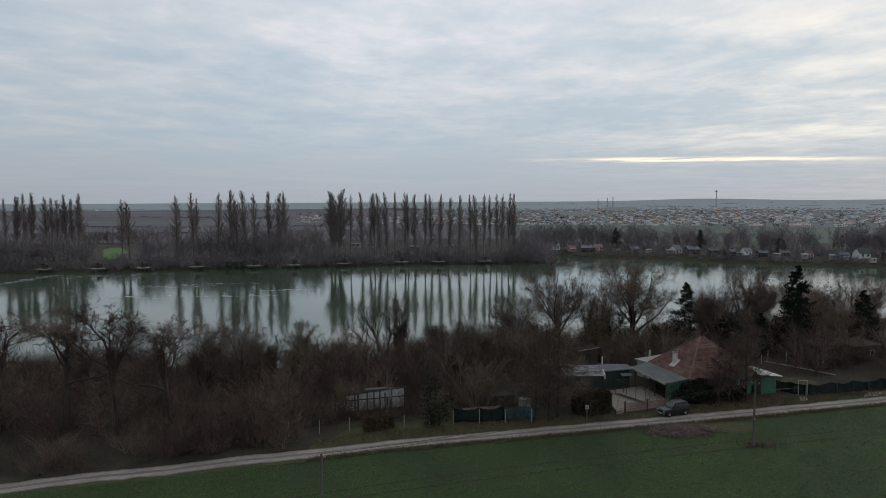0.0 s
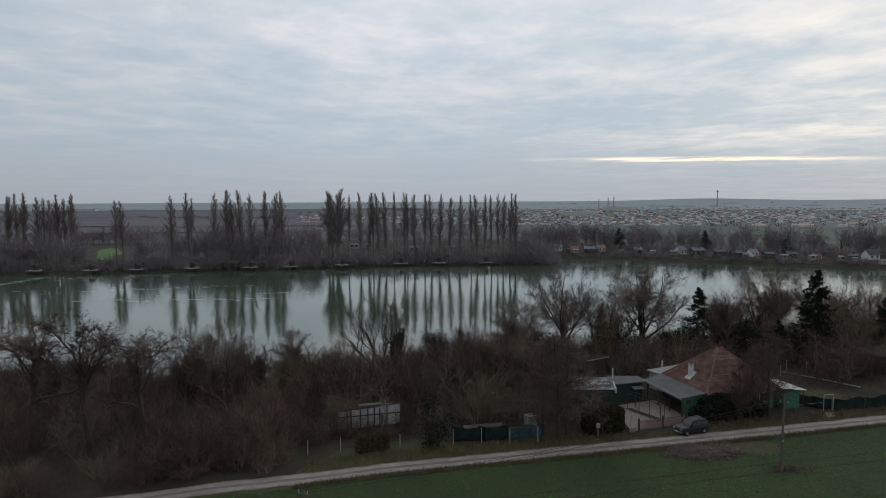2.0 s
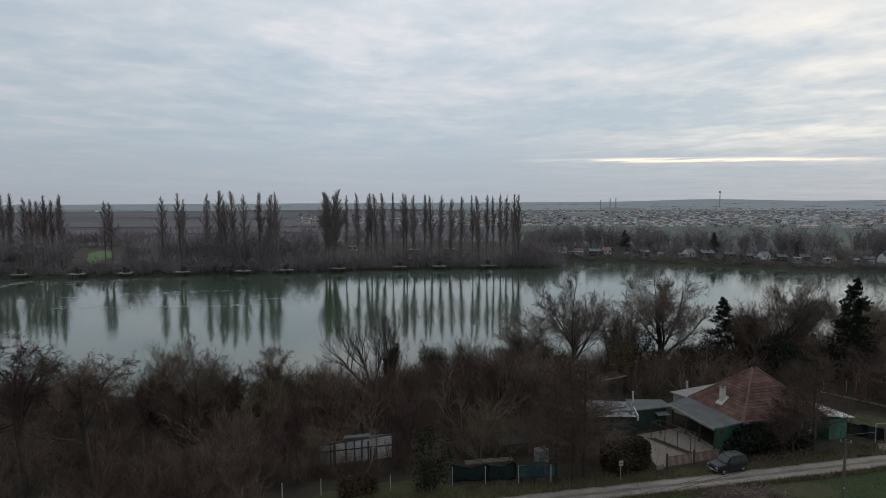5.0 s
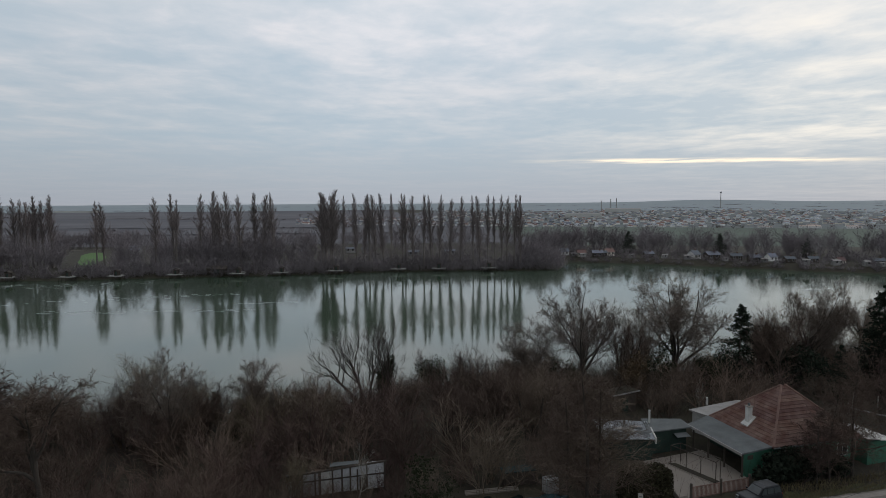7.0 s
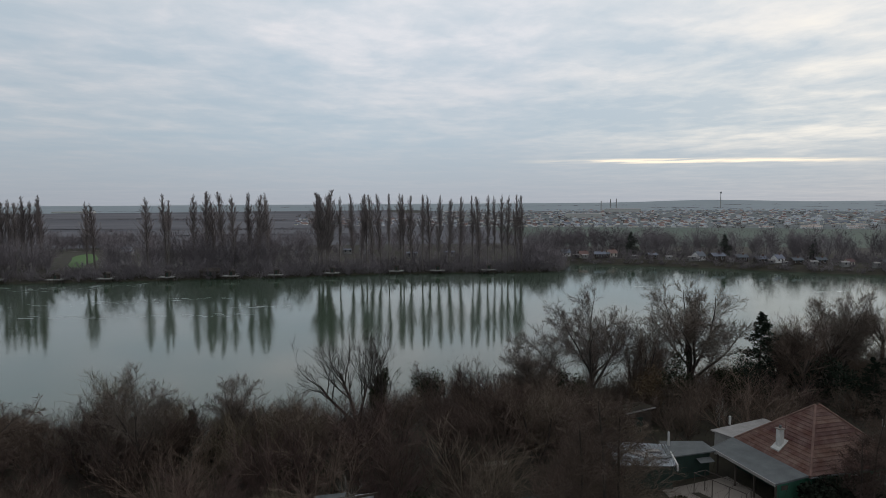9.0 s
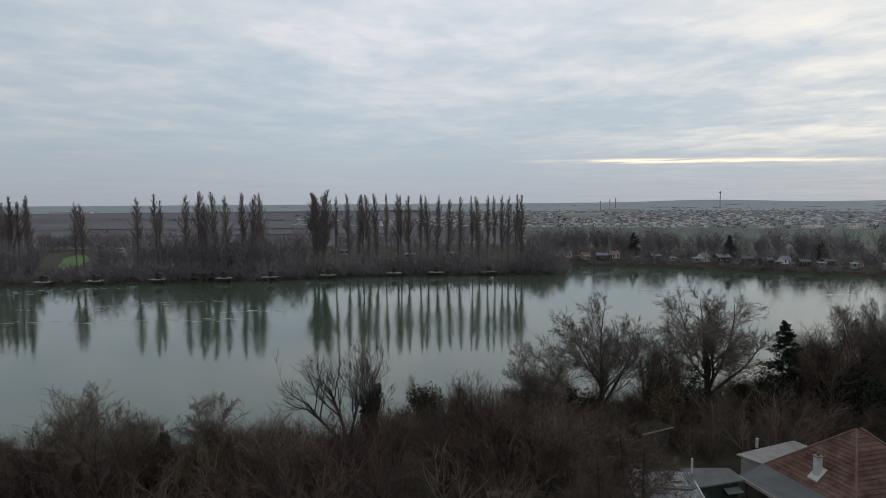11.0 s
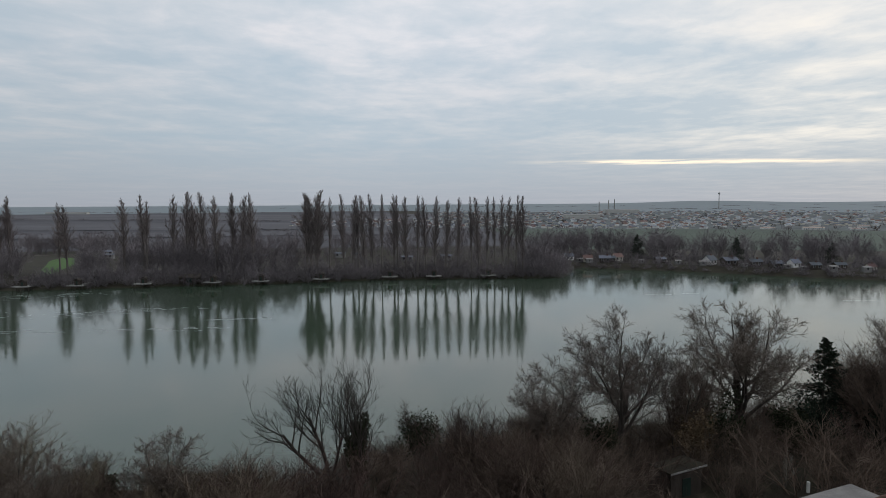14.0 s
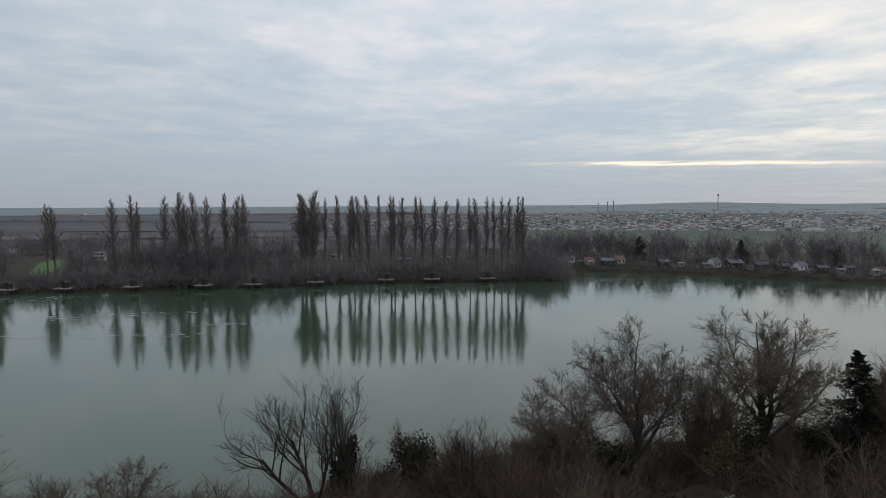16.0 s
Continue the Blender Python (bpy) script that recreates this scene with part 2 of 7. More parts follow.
M = {
    "water": water_material(),
    "soil": surface("leaf_litter_soil", (0.046, 0.036, 0.028), 0.95, vary=0.4, scale=0.35, fine=6, bump=0.5, second=(0.06, 0.056, 0.034)),
    "crop": surface("winter_crop", (0.040, 0.066, 0.020), 0.9, vary=0.35, scale=0.12, fine=5.0, bump=0.8, second=(0.050, 0.080, 0.024), bump_dist=0.08),
    "verge": surface("rough_grass", (0.092, 0.080, 0.042), 0.95, vary=0.4, scale=0.5, fine=7, bump=0.6, second=(0.072, 0.092, 0.032), bump_dist=0.05),
    "lawn": surface("green_lawn", (0.075, 0.155, 0.035), 0.85, vary=0.2, scale=0.4, fine=8, bump=0.4),
    "road": surface("gravel_track", (0.20, 0.178, 0.155), 0.95, vary=0.25, scale=0.5, fine=12, bump=0.5, second=(0.235, 0.212, 0.188)),
    # the blue-grey cast of plough, stubble and town ground stands in for haze
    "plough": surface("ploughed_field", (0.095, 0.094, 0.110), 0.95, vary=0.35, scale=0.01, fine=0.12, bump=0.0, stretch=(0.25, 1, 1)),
    "stubble": surface("hazed_stubble", (0.12, 0.119, 0.135), 0.95, vary=0.3, scale=0.012, fine=0.15, bump=0.0, stretch=(0.2, 1, 1)),
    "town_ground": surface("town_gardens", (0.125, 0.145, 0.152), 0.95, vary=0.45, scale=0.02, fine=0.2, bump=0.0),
    "board": surface("grey_weathered_boards", (0.36, 0.355, 0.34), 0.9, vary=0.3, scale=1.5, fine=18, bump=0.3),
    # pale blue tone paints the haze of distance into these fields
    "farfield2": surface("hazed_far_fields", (0.35, 0.41, 0.45), 0.95, vary=0.3, scale=0.0035, fine=0.02, bump=0.0, stretch=(0.2, 1, 1), second=(0.28, 0.335, 0.36)),
    "farfield": surface("far_winter_field", (0.082, 0.114, 0.088), 0.95, vary=0.25, scale=0.008, fine=0.1, bump=0.0, stretch=(0.25, 1, 1)),
    "bark": surface("dark_bark", (0.056, 0.047, 0.040), 0.95, vary=0.35, scale=3, fine=25, bump=0.5, stretch=(1, 1, 0.3)),
    # paler and bluer than the near twigs: haze painted into the brush
    "far_brush": surface("hazed_far_brush", (0.225, 0.203, 0.214), 0.95, vary=0.3, scale=0.05, fine=1.0, bump=0.0),
    "willow_twig": surface("willow_twigs", (0.150, 0.121, 0.102), 0.95, vary=0.3, scale=0.6, fine=20, bump=0.0, random_tint=0.15),
    "track": surface("worn_wheel_track", (0.30, 0.275, 0.25), 0.92, vary=0.25, scale=0.7, fine=14, bump=0.4),
    "twig": surface("brown_twigs", (0.127, 0.096, 0.079), 0.95, vary=0.3, scale=1.0, fine=20, bump=0.0, random_tint=0.42, spec=0.1),
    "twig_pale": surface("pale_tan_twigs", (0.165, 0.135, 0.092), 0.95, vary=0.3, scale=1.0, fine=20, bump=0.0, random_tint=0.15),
    "twig_red": surface("reddish_brush", (0.132, 0.090, 0.075), 0.95, vary=0.3, scale=0.6, fine=20, bump=0.0, random_tint=0.42),
    # brown taken down so the gaps between shrubs look shaded
    "bramble": surface("shaded_brambles", (0.072, 0.053, 0.046), 0.95, vary=0.4, scale=0.5, fine=10, bump=0.0, spec=0.1),
    "brown_hedge": surface("brown_hedge_leaves", (0.085, 0.062, 0.042), 0.95, vary=0.4, scale=2.0, fine=15, bump=0.0, spec=0.1, island=0.4),
    "poplar_bark": surface("poplar_bark", (0.20, 0.18, 0.165), 0.95, vary=0.35, scale=1.2, fine=12, bump=0.4, stretch=(1, 1, 0.3)),
    "poplar_twig": surface("poplar_twigs", (0.235, 0.202, 0.196), 0.95, vary=0.3, scale=0.5, fine=10, bump=0.0, random_tint=0.2),
    "needle": surface("dark_needles", (0.026, 0.035, 0.025), 0.95, spec=0.08, vary=0.4, scale=1.0, fine=15, bump=0.0, random_tint=0.2, island=0.4),
    # needle green lightened to carry the haze over the far shore
    "pine": surface("hazed_pine_needles", (0.085, 0.098, 0.082), 0.95, spec=0.08, vary=0.3, scale=1.0, fine=15, bump=0.0, island=0.3),
    "tile": surface("red_clay_tiles", (0.165, 0.062, 0.047), 0.85, vary=0.45, scale=0.9, fine=9, bump=0.4, second=(0.20, 0.135, 0.115), random_tint=0.2),
    "felt": surface("grey_roof_felt", (0.125, 0.137, 0.14), 0.8, vary=0.25, scale=0.8, fine=14, bump=0.3),
    "pale_sheet": surface("weathered_pale_roof", (0.32, 0.31, 0.30), 0.7, vary=0.25, scale=0.7, fine=10, bump=0.2),
    "silver": surface("silver_sheet_metal", (0.55, 0.58, 0.62), 0.38, metal=0.85, vary=0.3, scale=0.9, fine=6, bump=0.2),
    "green_wall": surface("green_painted_wall", (0.045, 0.16, 0.105), 0.75, vary=0.2, scale=0.8, fine=12, bump=0.2),
    "dark_green": surface("dark_green_boards", (0.02, 0.042, 0.034), 0.8, vary=0.3, scale=0.8, fine=12, bump=0.3),
    "tarp": surface("teal_tarpaulin", (0.075, 0.15, 0.175), 0.55, vary=0.35, scale=1.2, fine=9, bump=0.4),
    "netting": surface("dark_green_netting", (0.030, 0.052, 0.052), 0.85, vary=0.3, scale=1.0, fine=40, bump=0.3),
    "plaster": surface("dirty_white_plaster", (0.55, 0.55, 0.53), 0.85, vary=0.2, scale=1.0, fine=12, bump=0.2),
    "white_wall": surface("white_render", (0.83, 0.83, 0.82), 0.85, vary=0.12, scale=0.3, fine=4, bump=0.0, random_tint=0.12),
    "cream": surface("cream_render", (0.74, 0.70, 0.62), 0.85, vary=0.15, scale=0.3, fine=4, bump=0.0, random_tint=0.15),
    "grey_wall": surface("grey_render", (0.34, 0.34, 0.33), 0.85, vary=0.2, scale=0.3, fine=4, bump=0.0, random_tint=0.2),
    "timber": surface("weathered_dark_timber", (0.075, 0.062, 0.052), 0.9, vary=0.35, scale=1.5, fine=22, bump=0.4, stretch=(1, 1, 0.2)),
    "post": surface("whitewashed_post", (0.34, 0.33, 0.30), 0.85, vary=0.25, scale=2.0, fine=15, bump=0.2),
    "pole": surface("grey_utility_pole", (0.13, 0.115, 0.10), 0.9, vary=0.3, scale=1.5, fine=18, bump=0.4, stretch=(1, 1, 0.15)),
    "concrete": surface("stained_concrete", (0.34, 0.295, 0.255), 0.9, vary=0.3, scale=0.6, fine=8, bump=0.3, second=(0.25, 0.225, 0.20)),
    "rust": surface("rusty_brown_gate", (0.19, 0.115, 0.095), 0.8, vary=0.3, scale=1.2, fine=15, bump=0.3),
    "far_roof_red": surface("far_red_roof", (0.205, 0.125, 0.115), 0.75, vary=0.3, scale=0.05, fine=2, bump=0.0, random_tint=0.35),
    "far_roof_pink": surface("far_pink_roof", (0.46, 0.36, 0.32), 0.6, vary=0.2, scale=0.05, fine=2, bump=0.0, random_tint=0.3),
    "far_roof_pale": surface("far_pale_roof", (0.42, 0.455, 0.50), 0.5, vary=0.2, scale=0.05, fine=2, bump=0.0, random_tint=0.2),
    "far_roof_grey": surface("far_grey_roof", (0.145, 0.165, 0.195), 0.75, vary=0.3, scale=0.05, fine=2, bump=0.0, random_tint=0.6),
    "window": surface("dark_window_glass", (0.03, 0.035, 0.04), 0.12, vary=0.2, scale=2, fine=8, bump=0.0, spec=0.6),
    "car_paint": surface("dark_car_paint", (0.010, 0.013, 0.018), 0.34, metal=0.0, vary=0.15, scale=3, fine=20, bump=0.0, spec=0.35),
    "tyre": surface("tyre_rubber", (0.018, 0.018, 0.018), 0.85, vary=0.2, scale=8, fine=40, bump=0.2),
    "rim": surface("dull_alloy", (0.35, 0.35, 0.36), 0.4, metal=0.8, vary=0.2, scale=6, fine=30, bump=0.0),
    # base colour lifted to imitate sky mirrored in the windows
    "car_glass": surface("sky_toned_car_glass", (0.12, 0.14, 0.15), 0.06, vary=0.1, scale=3, fine=12, bump=0.0, spec=1.0),
    "white_bark": surface("white_birch_bark", (0.30, 0.28, 0.25), 0.9, vary=0.25, scale=2.0, fine=16, bump=0.3),
    "worn_sheet": surface("dirty_white_sheeting", (0.50, 0.51, 0.53), 0.6, vary=0.25, scale=1.2, fine=6, bump=0.3),
    "clipped": surface("clipped_hedge_leaves", (0.050, 0.046, 0.028), 0.95, vary=0.4, scale=2.0, fine=15, bump=0.0, spec=0.1, island=0.4),
    "lamp_red": surface("red_lamp", (0.22, 0.02, 0.015), 0.3, vary=0.1, scale=5, fine=20, bump=0.0),
    "lamp_clear": surface("clear_lamp", (0.55, 0.57, 0.6), 0.2, vary=0.1, scale=5, fine=20, bump=0.0),
    "wire": surface("black_cable", (0.02, 0.02, 0.022), 0.6, vary=0.2, scale=5, fine=20, bump=0.0),
    "wood_brush": surface("cut_branches", (0.21, 0.165, 0.145), 0.95, vary=0.3, scale=1.0, fine=10, bump=0.0),
    "dry_grass": surface("dry_grass_blades", (0.15, 0.125, 0.07), 0.95, vary=0.3, scale=0.5, fine=4, bump=0.0),
    "crop_leaf": surface("crop_leaves", (0.052, 0.112, 0.022), 0.85, vary=0.45, scale=0.25, fine=3, bump=0.0, island=0.55),
    "floe": surface("thin_broken_ice", (0.50, 0.53, 0.55), 0.5, vary=0.2, scale=0.5, fine=4, bump=0.0),
    "ochre_leaf": surface("ochre_dead_leaves", (0.105, 0.072, 0.04), 0.9, vary=0.3, scale=1.0, fine=8, bump=0.0),
    "ivy": surface("ivy_leaves", (0.030, 0.036, 0.020), 0.95, spec=0.08, vary=0.4, scale=2.0, fine=15, bump=0.0, random_tint=0.2),
}


# ---------- mesh helpers ----------
def mesh_np(name, verts, faces, mats, smooth=False, face_mat=None):
    """A mesh from arrays of corners and of equally long faces."""
    me = bpy.data.meshes.new(name)
    verts, faces = np.asarray(verts, np.float32), np.asarray(faces, np.int32)
    n, k = faces.shape
    me.vertices.add(len(verts))
    me.vertices.foreach_set("co", verts.ravel())
    me.loops.add(n * k)
    me.loops.foreach_set("vertex_index", faces.ravel())
    me.polygons.add(n)
    me.polygons.foreach_set("loop_start", np.arange(0, n * k, k, dtype=np.int32))
    if face_mat is not None:
        me.polygons.foreach_set("material_index", np.asarray(face_mat, np.int32))
    for m in mats if isinstance(mats, (list, tuple)) else [mats]:
        me.materials.append(m)
    me.update(calc_edges=True)
    me.validate()
    if smooth:
        me.polygons.foreach_set("use_smooth", np.ones(n, bool))
    return me


def thing(name, label, category, group="", at=(0, 0, 0), turn=0.0, kind=""):
    ob = new(name)
    ob.empty_display_size = 0.3
    ob.location, ob.rotation_euler = at, (0, 0, radians(turn))
    return tagged(ob, label, category, group, kind)


def child(ob, parent, label=""):
    ob.parent = parent
    if label:
        ob["label"] = label
    return ob


def part(name, bm, material, parent, label="", bevel=0.0, smooth=False):
    """Links a bmesh as one mesh object under a thing or a part."""
    if bevel:
        bmesh.ops.bevel(bm, geom=[e for e in bm.edges if e.calc_face_angle(0) > 0.6], offset=bevel, segments=1, affect="EDGES")
    me = bpy.data.meshes.new(name)
    bm.to_mesh(me)
    bm.free()
    me.materials.append(material)
    if smooth:
        for p in me.polygons:
            p.use_smooth = True
    ob = new(name, me)
    return child(ob, parent, label) if parent else ob


def box(x0, y0, z0, x1, y1, z1, bm=None):
    bm = bm or bmesh.new()
    m = Matrix.LocRotScale(((x0 + x1) / 2, (y0 + y1) / 2, (z0 + z1) / 2), None, (x1 - x0, y1 - y0, z1 - z0))
    bmesh.ops.create_cube(bm, size=1, matrix=m)
    return bm


def tube(points, radius, sides=8, bm=None, radius2=None):
    """A round bar along points, tapering to radius2."""
    bm = bm or bmesh.new()
    pts = [Vector(p) for p in points]
    rings = []
    for i, p in enumerate(pts):
        d = (pts[min(i + 1, len(pts) - 1)] - pts[max(i - 1, 0)]).normalized()
        a = d.cross(Vector((0, 0, 1)) if abs(d.z) < 0.9 else Vector((1, 0, 0))).normalized()
        b = d.cross(a)
        r = radius + ((radius2 if radius2 is not None else radius) - radius) * i / (len(pts) - 1)
        rings.append([bm.verts.new(p + a * r * math.cos(6.2832 * k / sides) + b * r * math.sin(6.2832 * k / sides)) for k in range(sides)])
    for u, v in zip(rings, rings[1:]):
        for k in range(sides):
            bm.faces.new((u[k], u[(k + 1) % sides], v[(k + 1) % sides], v[k]))
    bm.faces.new(rings[0][::-1])
    bm.faces.new(rings[-1])
    return bm


def prism(poly, z0, z1, bm=None):
    """An upright block on a polygon of (x, y); z0 and z1 may be lists, a height for each corner."""
    bm = bm or bmesh.new()
    n = len(poly)
    a = z0 if isinstance(z0, (list, tuple)) else [z0] * n
    b = z1 if isinstance(z1, (list, tuple)) else [z1] * n
    lo = [bm.verts.new((x, y, z)) for (x, y), z in zip(poly, a)]
    hi = [bm.verts.new((x, y, z)) for (x, y), z in zip(poly, b)]
    bm.faces.new(lo[::-1])
    bm.faces.new(hi)
    for i in range(n):
        j = (i + 1) % n
        bm.faces.new((lo[i], lo[j], hi[j], hi[i]))
    bmesh.ops.recalc_face_normals(bm, faces=bm.faces)
    return bm


# ---------- the lie of the land ----------
NEAR_X = [-5000, -330, -200, -100, -50, -29, -18, -8, 5, 20, 45, 60, 80, 120, 200, 420, 5000]
NEAR_Y = [170, 150, 132, 112, 105, 104.5, 106, 114, 119, 122, 126, 133, 141, 152, 172, 190, 190]
FAR_X = [-5000, -330, -200, -148, -126, -96, -62, -40, -20, 22, 34, 42, 46, 50, 54, 72, 89, 111, 128, 143, 156, 182, 220, 300, 420, 5000]
FAR_Y = [200, 225, 246, 252, 255.4, 261.6, 266.5, 273, 277.5, 279, 279.5, 281, 287, 303, 316, 309, 304, 292, 282, 273, 268, 259, 246, 222, 200, 200]
ROAD_X = [-400, -120, -60, -41.9, -37.7, -33, -28, -23.1, -15.5, -6.4, 6.1, 13, 34.6, 57, 120, 400]
ROAD_Y = [-60, 27, 49, 55.4, 57.0, 58.3, 59.5, 61.4, 63.3, 66.1, 68.95, 70.6, 75.7, 81.3, 97, 166]


def ground_z(x, y):
    """Height of the land: bank at 2 m, the lake's bed, and far land that rises slowly to the skyline."""
    x, y = np.asarray(x, float), np.asarray(y, float)
    near, far = np.interp(x, NEAR_X, NEAR_Y), np.interp(x, FAR_X, FAR_Y)
    side = np.maximum(-330 - x, x - 420)
    into = np.minimum(np.minimum(y - near, far - y), -side)         # metres out from the shore, in the lake
    bed = np.clip(-into * 0.28, -2.5, 2.0)
    r = np.hypot(x, y)
    up = np.interp(r, [420, 800, 1150, 1500, 2700, 3600, 4700], [0, -0.75, -1.25, -1.2, -0.35, 0.35, 1.0])
    hill = 16 * np.exp(-((x - 1750) / 420) ** 2 - ((y - 4300) / 500) ** 2) + 9 * np.exp(-((x - 3000) / 500) ** 2 - ((y - 3700) / 500) ** 2)
    land = 14.5 * up + hill + 0.25 * np.sin(x * 0.021 + 1) * np.sin(y * 0.017) * np.clip((r - 150) / 300, 0, 1)
    return bed + np.where(into < 0, land, 0)


def spaced(*runs):
    out = []
    for a, b, step in runs:
        out += list(np.arange(a, b, step))
    return np.array(out + [runs[-1][1]])


def sheet(xs, ys, lift, mat, name, z_of=None):
    gx, gy = np.meshgrid(xs, ys)
    z = (z_of or ground_z)(gx, gy) + lift
    v = np.stack([gx, gy, z], -1).reshape(-1, 3)
    n, m = len(ys), len(xs)
    i = np.arange(n * m).reshape(n, m)
    f = np.stack([i[:-1, :-1], i[:-1, 1:], i[1:, 1:], i[1:, :-1]], -1).reshape(-1, 4)
    return new(name, mesh_np(name, v, f, mat, smooth=True))


XS = spaced((-4800, -900, 300), (-900, -330, 57), (-330, -130, 10), (-130, 130, 3.25), (130, 420, 10), (420, 960, 60), (960, 4800, 320))
YS = spaced((-4800, -800, 400), (-800, -40, 76), (-40, 50, 6), (50, 150, 2.5), (150, 240, 9), (240, 330, 2.5), (330, 600, 18), (600, 1600, 60), (1600, 4800, 200))
tagged(sheet(XS, YS, 0.0, M["soil"], "ground"), "brown earth bank with leaf litter round the lake", "ground", kind="structure")

wv = [(-345, 100, 0), (435, 100, 0), (435, 340, 0), (-345, 340, 0)]
tagged(new("water", mesh_np("water", wv, [(0, 1, 2, 3)], M["water"])), "still grey-green lake water with soft reflections", "lake", kind="structure")


def strip(name, xs, lo, hi, mat, lift, across=6, rough=0.0, fade=None):
    """A band of ground between two lines y = lo(x) and y = hi(x)."""
    xs = np.asarray(xs, float)
    rng = np.random.default_rng(5)
    k = np.linspace(0, 1, across + 1)[:, None]
    gx = np.repeat(xs[None], across + 1, 0)
    gy = lo(xs)[None] * (1 - k) + hi(xs)[None] * k
    gy[0] += rng.normal(0, rough, len(xs))
    gy[-1] += rng.normal(0, rough, len(xs))
    z = ground_z(gx, gy) + lift
    n, m = gx.shape
    i = np.arange(n * m).reshape(n, m)
    f = np.stack([i[:-1, :-1], i[:-1, 1:], i[1:, 1:], i[1:, :-1]], -1).reshape(-1, 4)
    return new(name, mesh_np(name, np.stack([gx, gy, z], -1).reshape(-1, 3), f, mat, smooth=True))


def road_y(x):
    return np.interp(x, ROAD_X, ROAD_Y)


rx = np.arange(-160, 200, 1.2)
tagged(strip("road", rx, lambda x: road_y(x) - 1.22, lambda x: road_y(x) + 1.22, M["road"], 0.05, 4, 0.09), "grey-brown gravel farm track", "road", kind="structure")
for off in (-0.62, 0.62):
    tagged(strip("wheel_track", rx, lambda x: road_y(x) + off - 0.36, lambda x: road_y(x) + off + 0.36, M["track"], 0.056, 2, 0.07), "pale worn wheel track on the gravel road", "road", kind="structure")
tagged(strip("crop_field", np.arange(-300, 320, 4), lambda x: np.full_like(x, -260.0), lambda x: road_y(x) - 1.9, M["crop"], 0.035, 60, 0.2), "field of low green winter crop", "field", kind="structure")
for off in (-9.0, -10.8, -24.0, -25.8):
    tagged(strip("tramline", rx, lambda x: road_y(x) + off + 1.2 * np.sin(x * 0.05) - 0.17, lambda x: road_y(x) + off + 1.2 * np.sin(x * 0.05) + 0.17, M["soil"], 0.05, 1, 0.06), "thin bare wheel line through the crop", "field", kind="structure")
tagged(strip("verge", rx, lambda x: road_y(x) - 2.05, lambda x: road_y(x) - 1.1, M["verge"], 0.03, 2, 0.12), "rough grass verge beside the track", "grass", kind="structure")
bx = np.arange(-15.5, 92, 1.0)
tagged(strip("bank_grass", bx, lambda x: road_y(x) + 1.1, lambda x: road_y(x) + np.interp(x, [-15.5, -12, -3, 2, 14, 20, 92], [1.6, 6.5, 6.5, 3.6, 3.0, 2.6, 2.6]), M["verge"], 0.03, 3, 0.35), "worn grass strip along the gardens", "grass", kind="structure")
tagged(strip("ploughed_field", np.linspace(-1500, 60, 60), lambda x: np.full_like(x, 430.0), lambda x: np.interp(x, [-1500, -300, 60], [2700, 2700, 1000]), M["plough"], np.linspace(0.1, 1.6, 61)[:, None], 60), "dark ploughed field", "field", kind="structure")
tagged(strip("winter_field", np.linspace(60, 900, 50), lambda x: np.interp(x, [60, 250, 900], [400, 385, 330]), lambda x: np.interp(x, [60, 400, 900], [1080, 1020, 860]), M["farfield"], np.linspace(0.1, 0.8, 35)[:, None], 34), "dull green winter field before the town", "field", kind="structure")
tagged(strip("far_green_field", np.linspace(-3400, 3400, 90), lambda x: np.interp(x, [-3400, -200, 0, 900, 1500, 3400], [1500, 2650, 2300, 2250, 1500, 900]), lambda x: np.full_like(x, 4700.0) - 0.12 * np.abs(x), M["farfield2"], np.linspace(1.9, 3.0, 51)[:, None], 50), "wide far fields with haze painted into their colour", "field", kind="structure")
tagged(strip("town_land", np.linspace(-120, 1750, 60), lambda x: np.interp(x, [-120, 60, 400, 900, 1750], [1180, 1075, 1015, 855, 700]), lambda x: np.interp(x, [-120, 900, 1750], [2500, 2420, 1500]), M["town_ground"], np.linspace(0.5, 1.8, 41)[:, None], 40), "gardens and streets of the town, greyed by painted haze", "land", kind="structure")
lawn_k = np.arange(24) * 2 * math.pi / 24
lawn_u, lawn_w = 0.5 + 0.5 * np.cos(lawn_k), np.sin(lawn_k) * (1 + 0.12 * np.sin(lawn_k * 5))
lawn_x, lawn_y = -156 - 40 * lawn_u + (3.6 + 3.2 * lawn_u) * lawn_w, 282 + 76 * lawn_u + 2 * lawn_w
lawn_ring = np.column_stack([lawn_x, lawn_y, ground_z(lawn_x, lawn_y) + 0.12])
lawn_me = mesh_np("lake_lawn", np.vstack([[(-176, 320, float(ground_z(-176, 320)) + 0.12)], lawn_ring]), [(0, 1 + k, 1 + (k + 1) % 24) for k in range(24)], M["lawn"])
tagged(new("lake_lawn", lawn_me), "bright green lawn on the far shore", "lawn", kind="structure")
tagged(strip("camp_track", np.linspace(-245, -160, 30), lambda x: 365 + (x + 245) * 0.7, lambda x: 369.5 + (x + 245) * 0.7, M["road"], 0.1, 2, 0.4), "pale track through the camp site", "road", kind="structure")
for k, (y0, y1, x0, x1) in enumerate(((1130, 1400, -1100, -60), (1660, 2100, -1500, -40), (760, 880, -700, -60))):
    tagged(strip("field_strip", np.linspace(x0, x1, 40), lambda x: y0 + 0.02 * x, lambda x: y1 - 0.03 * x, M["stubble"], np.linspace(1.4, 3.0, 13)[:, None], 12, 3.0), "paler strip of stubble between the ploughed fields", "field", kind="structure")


# ---------- trees ----------
def unit(v):
    return v / np.maximum(np.linalg.norm(v, axis=-1, keepdims=True), 1e-9)


